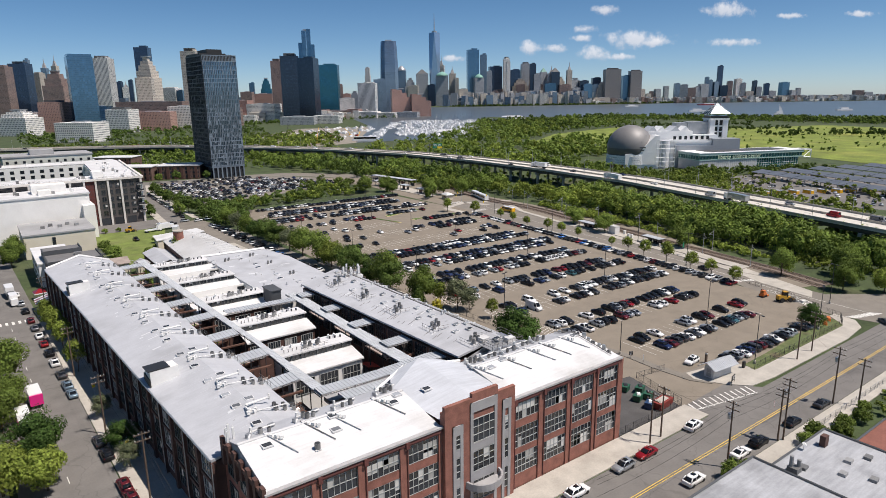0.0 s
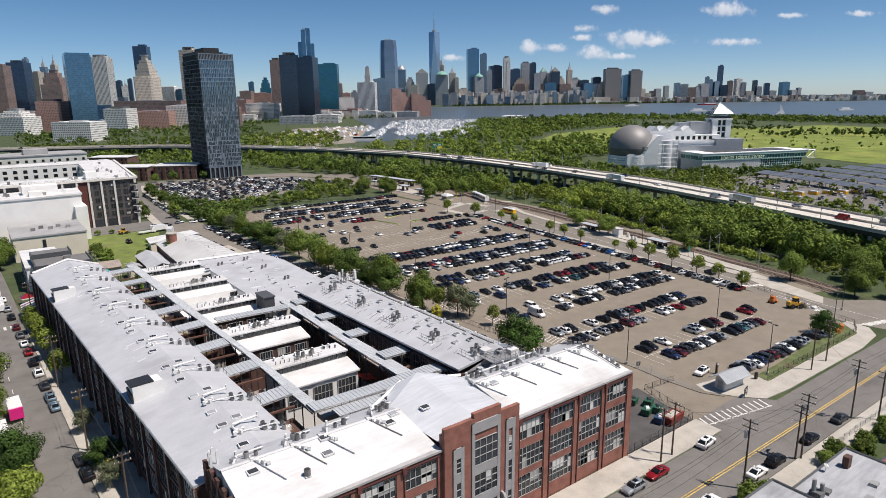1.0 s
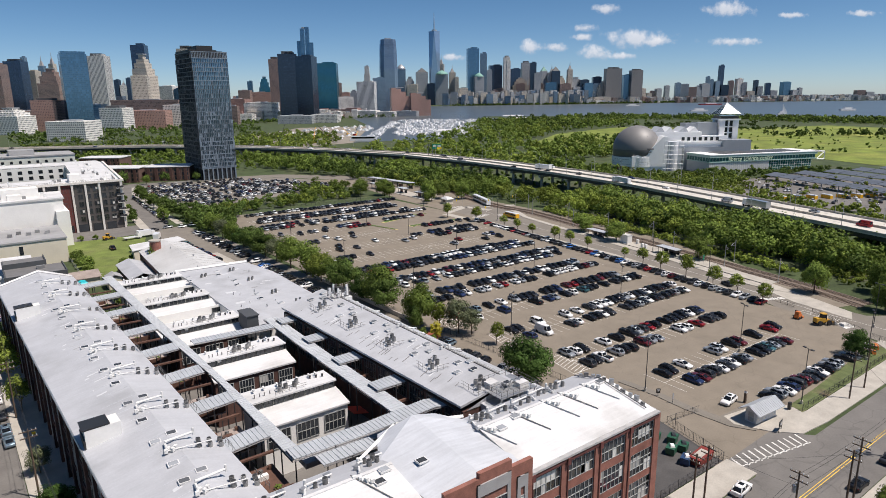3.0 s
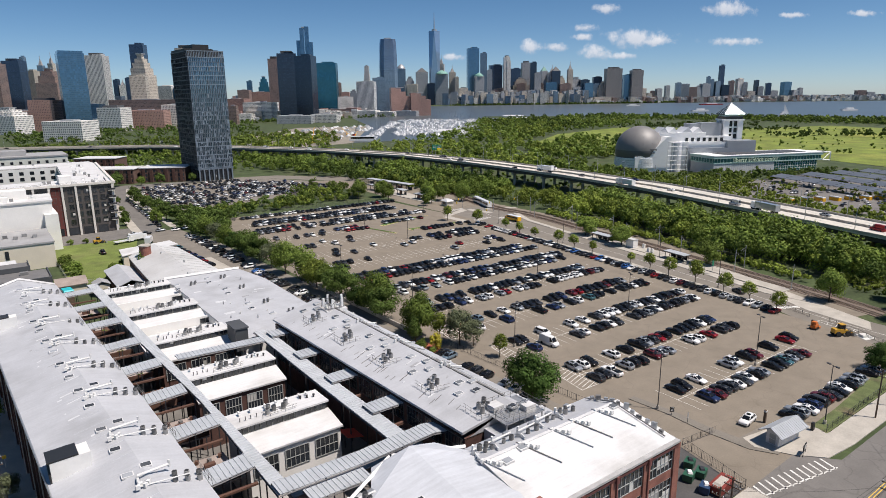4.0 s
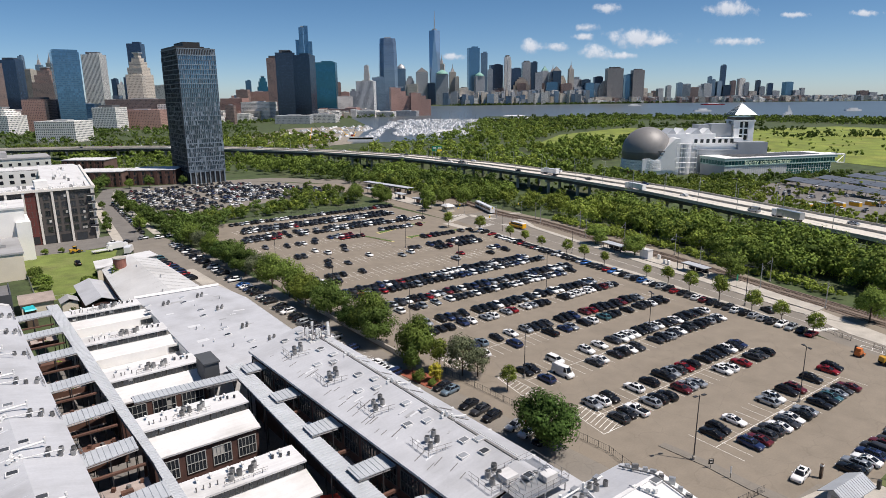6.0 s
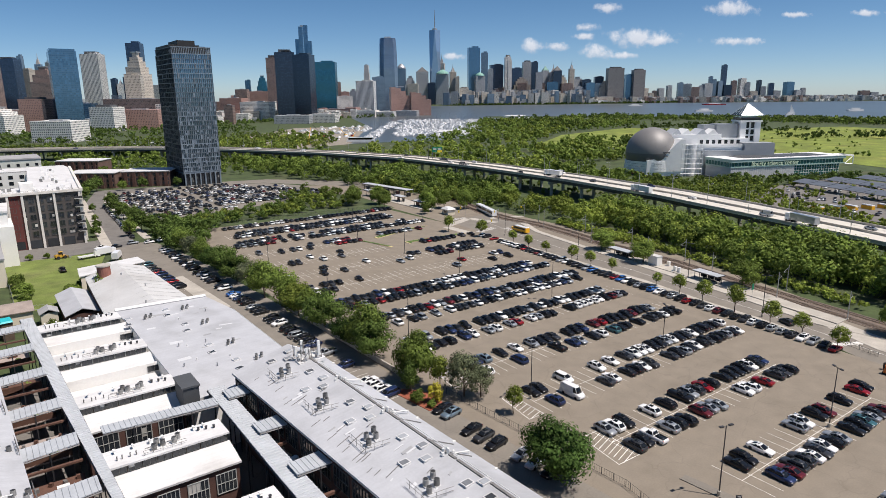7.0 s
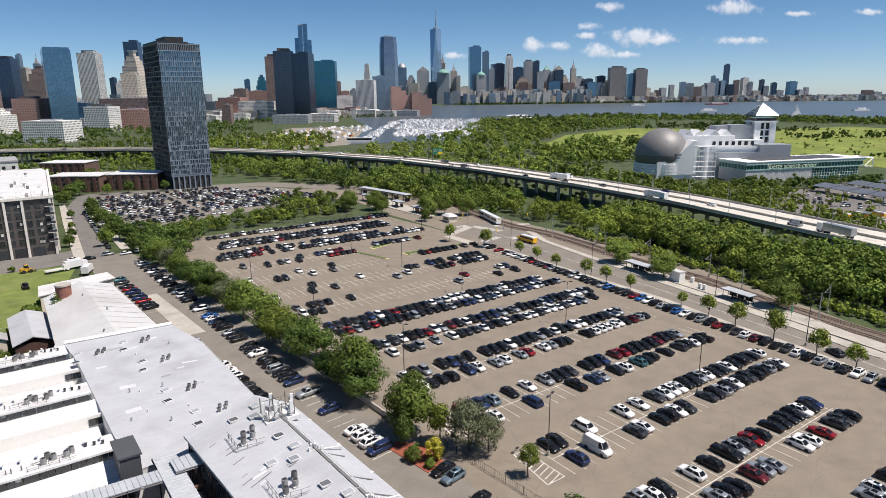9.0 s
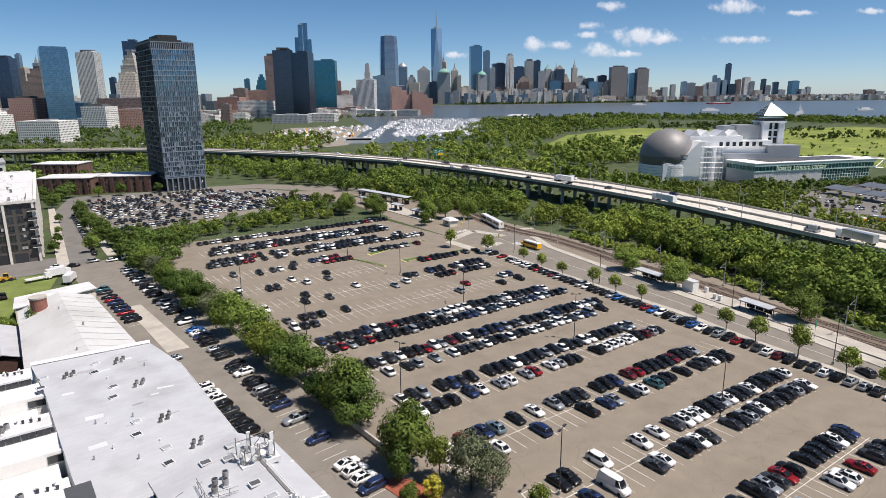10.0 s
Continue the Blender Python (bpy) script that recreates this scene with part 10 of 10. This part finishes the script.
def tower(x, y, w, d, h, style, form="slab"):
    """A far building with its roof plant, facing roughly along the view."""
    mat, word = STYLE[style]
    low_rise = h < 40
    t = thing("office_tower" if not low_rise else "city_block", word if not low_rise else word.replace("tower", "block").replace("apartment block", "low block") + " among city streets", "building", x, y, 0, group="city buildings")
    tn = radians(-36.5) + ((int(x * 7 + y * 3) % 9) - 4) * 0.05
    b = Shape()
    c_, s_n = math.cos(tn), math.sin(tn)
    if form == "step":
        b.box(x, y, 0, w, d, h * 0.72, tn).box(x, y, h * 0.72, w * 0.78, d * 0.78, h * 0.14, tn).box(x, y, h * 0.86, w * 0.56, d * 0.56, h * 0.09, tn).box(x, y, h * 0.95, w * 0.3, d * 0.3, h * 0.05, tn)
    elif form == "gothic":
        for k, (lift, wk) in enumerate(((0.7, 1.0), (0.8, 0.82), (0.88, 0.64), (0.94, 0.46), (1.0, 0.26))):
            b.box(x, y, 0 if k == 0 else h * (0.7, 0.8, 0.88, 0.94)[k - 1], w * wk, d * wk, h * (lift - (0 if k == 0 else (0.7, 0.8, 0.88, 0.94)[k - 1])), tn)
    elif form == "taper":
        b.box(x, y, 0, w, d, h * 0.82, tn, 0.96).box(x, y, h * 0.82, w * 0.8, d * 0.8, h * 0.18, tn, 0.92)
    elif form == "pleat":
        for k, (o, hk) in enumerate(((-0.36, 0.86), (-0.14, 1.0), (0.14, 1.02), (0.36, 0.84))):
            b.box(x + w * o * c_, y + w * o * s_n, 0, w * 0.24, d * (0.8 + 0.25 * (k % 2)), h * hk, tn)
    elif form == "sleek":
        q = [(-0.5, -0.3), (-0.3, -0.5), (0.3, -0.5), (0.5, -0.3), (0.5, 0.3), (0.3, 0.5), (-0.3, 0.5), (-0.5, 0.3)]
        loft(b, [[(x + w * k * (a * c_ - e * s_n), y + w * k * (a * s_n + e * c_), z) for a, e in q] for z, k in ((0, 1.0), (h * 0.6, 1.0), (h * 0.88, 0.93), (h, 0.84))])
    elif form == "turned":
        tn += 0.62
        b.box(x, y, 0, w * 0.86, d * 0.95, h, tn).box(x, y, h, w * 0.8, d * 0.88, h * 0.03, tn)
    elif form == "stairs":
        for k in range(4):
            o = -0.375 + 0.25 * k
            b.box(x + w * o * c_, y + w * o * s_n, 0, w * 0.25, d, h * (1.0, 0.97, 0.86, 0.7)[k], tn)
    elif form == "crown":
        b.box(x, y, 0, w, d, h * 0.86, tn).box(x, y, h * 0.86, w, d, h * 0.14, tn, 0.72)
    elif form in ("pyramid", "spire", "dome"):
        b.box(x, y, 0, w, d, h * 0.9, tn)
    else:
        b.box(x, y, 0, w, d, h, tn)
        if h > 90:
            b.box(x + w * 0.12 * c_, y + w * 0.12 * s_n, h, w * 0.5, d * 0.6, h * 0.025, tn)
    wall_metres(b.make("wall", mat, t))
    r = Shape()
    if form == "pyramid":
        r.box(x, y, h * 0.9, w * 0.9, d * 0.9, h * 0.12, tn, 0.05)
        r.make("pyramid_roof", TOP_GREEN if w < 45 else CHARCOAL, t)
    elif form == "spire":
        r.box(x, y, h * 0.9, w * 0.6, d * 0.6, h * 0.1, tn, 0.4)
        r.tube(x, y, h * 0.98, h * 1.12, w * 0.08, 0.4, 6)
        r.make("spire", STONE_GREY, t)
    elif form == "dome":
        for k in range(4):
            r.tube(x, y, h * (0.9 + 0.03 * k), h * (0.93 + 0.03 * k), w * 0.5 * math.cos(k * 0.36), w * 0.5 * math.cos((k + 1) * 0.36), 16)
        r.make("dome", TOP_GREEN if style != "glass_pale" else STEEL, t)
    elif form == "plant":
        r.box(x, y, h, w * 0.6, d * 0.6, max(4, h * 0.04), tn)
        r.make("roof_plant", CHARCOAL, t)
    else:
        r.box(x, y, h, w * 0.35, d * 0.4, max(2, h * 0.02), tn)
        r.make("roof_plant", STEEL, t)
    return t


tower(105, 2406, 59, 45, 165, "brown", "slab")
tower(176, 2618, 56, 45, 184, "navy", "plant")
tower(229, 2685, 35, 28, 156, "beige", "slab")
tower(241, 2301, 64, 45, 149, "brown", "step")
tower(196, 1464, 52, 45, 146, "glass_blue", "turned")
tower(380, 2340, 56, 45, 192, "ribbed", "plant")
tower(513, 2378, 44, 39, 232, "navy", "slab")
tower(396, 1809, 50, 40, 168, "beige", "gothic")
tower(362, 1690, 34, 30, 112, "beige", "slab")
tower(371, 1670, 167, 45, 58, "brown", "slab")
tower(456, 1628, 36, 29, 174, "beige", "plant")
tower(823, 1996, 32, 26, 177, "brown", "plant")
tower(707, 1626, 48, 39, 169, "glass_dark", "plant")
tower(744, 1597, 47, 37, 163, "glass_dark", "slab")
tower(1054, 2259, 60, 45, 300, "glass_blue", "pleat")
tower(1051, 2094, 75, 45, 173, "glass_teal", "slab")
tower(973, 2631, 21, 17, 124, "glass_blue", "slab")
tower(986, 2508, 42, 34, 137, "glass_teal", "step")
tower(1264, 2414, 23, 19, 113, "brown", "slab")
tower(1039, 1937, 49, 39, 60, "white", "slab")
tower(1153, 1996, 62, 35, 110, "ribbed", "slab")
tower(1215, 2015, 44, 35, 123, "glass_pale", "slab")
tower(1524, 2631, 26, 21, 193, "white", "taper")
tower(1133, 1751, 62, 40, 86, "brick", "stairs")
tower(1178, 1706, 62, 36, 70, "brick", "stairs")
tower(660, 1706, 82, 45, 48, "white", "slab")
tower(772, 2136, 38, 30, 84, "brown", "slab")
tower(855, 2210, 69, 45, 78, "brick", "slab")
tower(144, 1135, 60, 45, 30, "white", "slab")
tower(251, 1401, 47, 38, 45, "white", "plant")
tower(318, 1444, 80, 45, 38, "brick", "slab")
tower(384, 1461, 54, 43, 48, "white", "slab")
tower(147, 1495, 47, 37, 60, "brick", "plant")
tower(82, 1429, 59, 45, 46, "white", "step")
tower(201, 1595, 51, 41, 49, "glass_blue", "slab")
tower(228, 1507, 42, 33, 51, "glass_blue", "slab")
tower(646, 1452, 80, 45, 19, "grey", "slab")
tower(726, 1457, 62, 45, 20, "white", "slab")
tower(987, 1711, 68, 45, 20, "white", "slab")
tower(1033, 1673, 51, 41, 16, "white", "slab")
tower(1111, 1683, 70, 45, 16, "grey", "slab")
tower(622, 2518, 66, 45, 103, "white", "slab")
tower(647, 2479, 21, 16, 94, "glass_blue", "slab")
tower(681, 3754, 27, 21, 154, "navy", "slab")
tower(706, 3734, 32, 26, 140, "white", "spire")
tower(728, 3719, 21, 17, 162, "navy", "slab")
tower(412, 4374, 32, 26, 271, "glass_pale", "spire")
tower(474, 4462, 33, 26, 289, "beige", "spire")
tower(334, 4435, 26, 21, 291, "glass_pale", "slab")
tower(525, 1530, 20, 16, 43, "brown", "slab")
tower(1283, 2393, 33, 26, 77, "brick", "slab")
tower(1364, 2470, 43, 35, 86, "grey", "step")
tower(1346, 2160, 66, 45, 268, "glass_pale", "sleek")
tower(114, 1587, 42, 33, 39, "brown", "slab")
tower(517, 1801, 30, 24, 56, "brown", "slab")
tower(679, 1950, 68, 45, 57, "brick", "slab")
tower(222, 1508, 53, 43, 22, "grey", "slab")
tower(1015, 1946, 150, 45, 20, "brown", "slab")
tower(2343, 3606, 59, 45, 252, "glass_pale", "dome")
tower(2378, 3558, 70, 45, 176, "grey", "step")
tower(2430, 3497, 77, 45, 228, "grey", "pyramid")
tower(2532, 3417, 80, 45, 212, "grey", "dome")
tower(2641, 3449, 41, 33, 229, "beige", "spire")
tower(2577, 3318, 25, 20, 171, "beige", "slab")
tower(2627, 3313, 55, 44, 104, "beige", "plant")
tower(2714, 3324, 73, 45, 351, "glass_blue", "slab")
tower(2802, 3321, 44, 35, 323, "glass_pale", "slab")
tower(2702, 3247, 58, 45, 194, "grey", "dome")
tower(2780, 3352, 60, 45, 97, "beige", "slab")
tower(2774, 3227, 33, 26, 216, "grey", "slab")
tower(2897, 3311, 83, 45, 249, "navy", "slab")
tower(2897, 3202, 40, 32, 294, "white", "plant")
tower(3019, 3253, 72, 45, 227, "navy", "slab")
tower(3083, 3218, 57, 45, 266, "grey", "plant")
tower(2986, 3048, 40, 32, 257, "glass_dark", "slab")
tower(3020, 3196, 105, 45, 167, "beige", "step")
tower(2993, 3166, 60, 45, 130, "brown", "slab")
tower(2999, 3021, 43, 35, 193, "grey", "slab")
tower(3149, 3113, 41, 33, 234, "grey", "pyramid")
tower(3171, 3060, 52, 42, 222, "grey", "spire")
tower(3170, 3027, 55, 44, 231, "glass_dark", "pyramid")
tower(3236, 3039, 60, 45, 175, "beige", "step")
tower(3241, 2967, 33, 27, 241, "beige", "spire")
tower(3313, 2979, 98, 45, 166, "grey", "step")
tower(3203, 2971, 74, 45, 126, "brown", "slab")
tower(3332, 2922, 60, 45, 150, "glass_dark", "slab")
tower(3323, 2884, 59, 45, 128, "glass_blue", "slab")
tower(3451, 2917, 57, 45, 169, "navy", "slab")
tower(3412, 2890, 49, 39, 125, "glass_pale", "slab")
tower(3380, 2806, 59, 45, 137, "beige", "step")
tower(3397, 2741, 105, 45, 216, "dim", "plant")
tower(3433, 2731, 51, 41, 153, "navy", "slab")
tower(3563, 2758, 52, 42, 180, "glass_blue", "slab")
tower(3592, 2709, 78, 45, 207, "dim", "plant")
tower(3675, 2728, 60, 45, 92, "beige", "slab")
tower(2914, 3255, 75, 45, 102, "brown", "slab")
tower(2770, 3167, 61, 45, 95, "brown", "step")
tower(3090, 3170, 76, 45, 123, "grey", "step")
tower(3069, 3069, 52, 41, 128, "brown", "slab")
tower(3064, 2961, 69, 45, 133, "glass_blue", "slab")
tower(3283, 2944, 60, 45, 104, "grey", "slab")
tower(3354, 2878, 45, 36, 74, "white", "slab")
tower(3310, 2752, 109, 45, 41, "beige", "slab")
tower(2635, 3499, 64, 45, 100, "grey", "slab")
tower(2463, 3440, 47, 38, 135, "glass_dark", "slab")
tower(2369, 3512, 66, 45, 129, "beige", "slab")
tower(2447, 3490, 59, 45, 118, "grey", "slab")
tower(2774, 3274, 59, 45, 78, "brown", "slab")
tower(2900, 3146, 66, 45, 87, "beige", "slab")
tower(2602, 3279, 65, 45, 55, "white", "slab")
tower(3282, 3005, 53, 42, 54, "brown", "slab")
tower(3158, 3027, 74, 45, 73, "beige", "slab")
tower(3020, 3050, 66, 45, 64, "white", "slab")
tower(2918, 3121, 73, 45, 51, "beige", "slab")
tower(2949, 3061, 55, 44, 57, "brick", "slab")
tower(3463, 2803, 48, 39, 87, "grey", "slab")
tower(3581, 2798, 38, 30, 123, "beige", "slab")
tower(2857, 3140, 25, 20, 269, "white", "slab")
tower(2628, 3552, 38, 30, 291, "beige", "spire")
tower(4213, 2807, 37, 30, 132, "glass_pale", "slab")
tower(4257, 2781, 58, 45, 123, "grey", "slab")
tower(4292, 2748, 70, 45, 99, "brown", "slab")
tower(4144, 2849, 33, 26, 113, "grey", "slab")
tower(4338, 2717, 74, 45, 110, "grey", "step")
tower(4392, 2682, 29, 23, 173, "glass_pale", "slab")
tower(4409, 2664, 29, 23, 153, "glass_pale", "slab")
tower(4442, 2640, 37, 30, 140, "glass_pale", "slab")
tower(4375, 2694, 62, 45, 125, "grey", "slab")
tower(4486, 2639, 33, 26, 252, "navy", "slab")
tower(4488, 2605, 53, 43, 112, "glass_dark", "slab")
tower(4525, 2579, 37, 30, 143, "brown", "slab")
tower(4579, 2548, 45, 36, 158, "white", "slab")
tower(4600, 2518, 33, 26, 130, "grey", "slab")
tower(4630, 2488, 53, 43, 70, "beige", "slab")
tower(4669, 2470, 29, 23, 145, "glass_dark", "slab")
tower(4687, 2447, 37, 30, 101, "grey", "slab")
tower(4737, 2417, 37, 30, 124, "navy", "slab")
tower(4763, 2388, 49, 39, 72, "grey", "slab")
tower(4850, 2345, 58, 45, 131, "glass_blue", "slab")
tower(4889, 2296, 49, 39, 74, "grey", "slab")
tower(4915, 2271, 29, 23, 90, "grey", "slab")
tower(4053, 2906, 33, 26, 78, "brown", "slab")
tower(4094, 2885, 41, 33, 93, "grey", "slab")
tower(4030, 2920, 37, 30, 62, "beige", "slab")
tower(4577, 2517, 140, 45, 30, "beige", "slab")
tower(5070, 2144, 53, 43, 7, "white", "slab")
tower(5275, 2012, 62, 45, 68, "brown", "slab")
tower(5323, 1973, 62, 45, 56, "grey", "slab")

# tallest tower with chamfered sides and a mast
wtc = thing("office_tower", "tall tapering blue glass skyscraper with a mast", "skyscraper", 2535, 3500, 0)
s_ = Shape()
W2 = 34.0
rot = radians(-36.5)


def ring(z, half, turn):
    return [(2535 + half * math.cos(turn + math.pi / 4 + k * math.pi / 2) * 1.414, 3500 + half * math.sin(turn + math.pi / 4 + k * math.pi / 2) * 1.414, z) for k in range(4)]


lo, hi = ring(60, W2, rot), ring(462, W2 * 0.74, rot + math.pi / 4)
s_.add(ring(0, W2, rot) + lo + hi, [(0, 1, 5, 4), (1, 2, 6, 5), (2, 3, 7, 6), (3, 0, 4, 7), (4, 5, 8), (5, 6, 9), (6, 7, 10), (7, 4, 11), (5, 9, 8), (6, 10, 9), (7, 11, 10), (4, 8, 11), (8, 9, 10, 11)])
s_.make("glass_body", material("silver blue glass", (0.3, 0.42, 0.55), 0.15, 0.5, vary=0.08, size=0.02), wtc)
Shape().tube(2535, 3500, 462, 472, 17, 17, 16).make("crown", STEEL, wtc)
Shape().tube(2535, 3500, 470, 582, 4.0, 1.0, 8).make("mast", STEEL, wtc)

# low city fabric and shore, too many to count
rc = random.Random(31)


def fabric(name, label, n, box_xy, hs, styles, seed):
    r = random.Random(seed)
    groups = {}
    for _ in range(n):
        x, y = box_xy(r)
        st = r.choice(styles)
        groups.setdefault(st, Shape()).box(x, y, 0, r.uniform(14, 42), r.uniform(14, 36), r.uniform(*hs), radians(-36 + r.uniform(-20, 20)))
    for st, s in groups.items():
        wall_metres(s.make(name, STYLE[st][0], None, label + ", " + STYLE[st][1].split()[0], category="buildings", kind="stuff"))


def along(ax, ay, bx, by, deep):
    def pick(r):
        t, k = r.random(), r.uniform(0, deep)
        return (ax + (bx - ax) * t + 0.6 * k, ay + (by - ay) * t + 0.8 * k)
    return pick


fabric("city_fabric", "low city blocks on the far shore", 210, along(2260, 3020, 3150, 2700, 300), (20, 90), ["beige", "grey", "grey", "white", "glass_pale"], 1)
fabric("city_fabric", "distant low city blocks across the harbour", 700, along(3150, 2760, 5600, 1560, 420), (8, 42), ["beige", "brown", "grey", "white", "grey"], 2)
fabric("city_fabric", "low city blocks before the towers", 240, along(-150, 1500, 900, 1650, 500), (8, 26), ["white", "brick", "white", "grey", "beige"], 3)
fabric("city_fabric", "distant city blocks behind the towers", 220, along(-400, 2400, 1500, 2900, 900), (15, 70), ["grey", "brick", "grey", "beige", "glass_pale"], 4)
shore = Shape()
shore.prism([(2220, 2985), (2900, 2725), (3720, 2490), (5600, 1480), (8900, 400), (8900, 2400), (3800, 2900), (2950, 2850), (2300, 3100)], -0.05, 2.0)
shore.make("far_shore", SCRUB, None, "low green far shore", kind="structure")
# marina
boats, masts = Shape(), Shape()
for k in range(640):
    t = rc.random()
    side = rc.uniform(-60, 60) * (1 + 0.7 * t)
    x, y = (610 + 380 * t + 0.72 * side, 850 + 500 * t - 0.69 * side) if k % 7 else (500 + 330 * t, 860 + 450 * t + rc.uniform(-14, 14))
    ln, tn = rc.uniform(10, 20), rc.choice((0.6, 2.17)) + rc.uniform(-0.1, 0.1)
    c, s = math.cos(tn), math.sin(tn)
    hull = [(-0.5, -0.16), (0.2, -0.17), (0.5, 0), (0.2, 0.17), (-0.5, 0.16)]
    boats.prism([(x + ln * (a * c - b * s), y + ln * (a * s + b * c)) for a, b in hull], 0.1, 1.7)
    boats.box(x, y, 1.7, ln * 0.45, ln * 0.22, rc.uniform(1.2, 2.6), tn, 0.8)
    if rc.random() < 0.35:
        masts.tube(x, y, 1.7, ln * 1.35, 0.2, 0.1, 4)
boats.make("moored_boats", PAINTS["W"], None, "crowd of white moored motor boats", category="boats", kind="stuff")
masts.make("boat_masts", STEEL, None, "thin masts of moored boats", category="boats", kind="stuff")
yard_boats = Shape()
for k in range(150):
    x, y = rc.uniform(420, 700), rc.uniform(860, 1240)
    if not 0 < (y - 800) - 1.2 * (x - 400) < 190:
        continue
    ln, tn = rc.uniform(7, 13), rc.choice((0.6, 2.17))
    yard_boats.box(x, y, 0.05, ln, ln * 0.3, 1.8, tn, 0.95).box(x, y, 1.8, ln * 0.5, ln * 0.22, 1.5, tn, 0.8)
yard_boats.make("stored_boats", PAINTS["W"], None, "white boats stored ashore in the yard", category="boats", kind="stuff")
for x, y, ln in ((652, 866, 34), (1230, 1330, 60), (1120, 1180, 38)):
    rf_ = thing("marina_hall", "long white roofed marina hall", "building", x, y, 0, group="marina halls")
    Shape().box(x, y, 0, ln, 18, 5, radians(-36)).make("wall", STUCCO, rf_)
    Shape().box(x, y, 5, ln + 1, 19, 2.5, radians(-36), 0.7).make("roof", ROOF_WHITE, rf_)
fy_ = thing("ferry", "white double-deck ferry moored at a pier", "ferry", 470, 826, 0)
Shape().box(470, 826, 0.2, 38, 9, 3, radians(-36)).make("hull", PAINTS["W"], fy_)
Shape().box(470, 826, 3.2, 33, 8, 2.6, radians(-36)).make("cabin", CAR_GLASS, fy_)
Shape().box(470, 826, 5.8, 34, 8.4, 0.5, radians(-36)).make("roof", PAINTS["W"], fy_)
for k in range(7):
    x, y = 380 + rc.uniform(0, 150), 830 + rc.uniform(0, 140)
    cr = thing("crane", "yellow mobile crane in the dirt yard", "crane", x, y, 0, group="cranes")
    Shape().box(x, y, 0, 6, 3, 2.6, 0.5).make("body", BUS_YELLOW if k % 2 else PAINTS["R"], cr)
    Shape().bar((x, y, 2.5), (x + rc.uniform(-14, 14), y + 6, rc.uniform(12, 24)), 0.35, 5).make("boom", BUS_YELLOW if k % 2 else STEEL_DARK, cr)
for x, y, ln, lab, c in ((2050, 1280, 60, "small white ferry on the harbour", "W"), (2400, 950, 55, "small white ferry on the harbour", "W"), (3150, 1900, 120, "long red barge on the harbour", "R"), (2700, 2050, 70, "white ferry with a wake", "W"), (2300, 700, 40, "white motor boat on the harbour", "W"), (2000, 640, 30, "white motor boat on the harbour", "W"), (1850, 900, 26, "white sailing boat on the harbour", "W")):
    bt = thing("ferry", lab, "boat", x, y, 0.15, group="harbour boats")
    Shape().box(x, y, 0.15, ln, ln * 0.2, 5, radians(-30)).make("hull", PAINTS[c], bt)
    Shape().box(x, y, 5.1, ln * 0.5, ln * 0.16, 5, radians(-30)).make("cabin", PAINTS["W"], bt)
    if "sailing" in lab:
        Shape().slab([(x, y, 30), (x + 1, y, 6), (x + 12, y - 8, 6), (x + 1, y - 0.5, 29)], 0.2).make("sail", PAINTS["W"], bt)


# ---- clouds, on the sky backdrop ----
def cloud(x, y, z, w, h):
    cx, sx = math.cos(radians(-36.5)) * w * 0.75, math.sin(radians(-36.5)) * w * 0.75
    c = Shape()
    c.add([(x - cx, y - sx, z - h * 0.9), (x + cx, y + sx, z - h * 0.9), (x + cx, y + sx, z + h * 0.9), (x - cx, y - sx, z + h * 0.9)], [(0, 1, 2, 3)])
    ob = c.make("backdrop_cloud", CLOUD, None, "small white fair-weather cloud", kind="structure")
    uv = ob.data.uv_layers.new(name="UVMap")
    for k, co in enumerate(((0, 0), (1, 0), (1, 1), (0, 1))):
        uv.data[k].uv = co


cloud(3815, 3174, 650, 203, 65)
cloud(4533, 2642, 644, 386, 98)
cloud(4885, 2367, 595, 244, 33)
cloud(3334, 3452, 392, 154, 81)
cloud(3487, 3338, 390, 211, 53)
cloud(3962, 3003, 442, 488, 114)
cloud(3680, 3234, 518, 171, 49)
cloud(3654, 3234, 455, 163, 41)
cloud(3703, 3166, 351, 252, 89)
cloud(3862, 3040, 321, 224, 41)
cloud(4514, 2587, 415, 427, 49)
cloud(5295, 2067, 601, 244, 41)
cloud(2882, 3766, 327, 183, 49)
cloud(4073, 2913, 417, 244, 57)
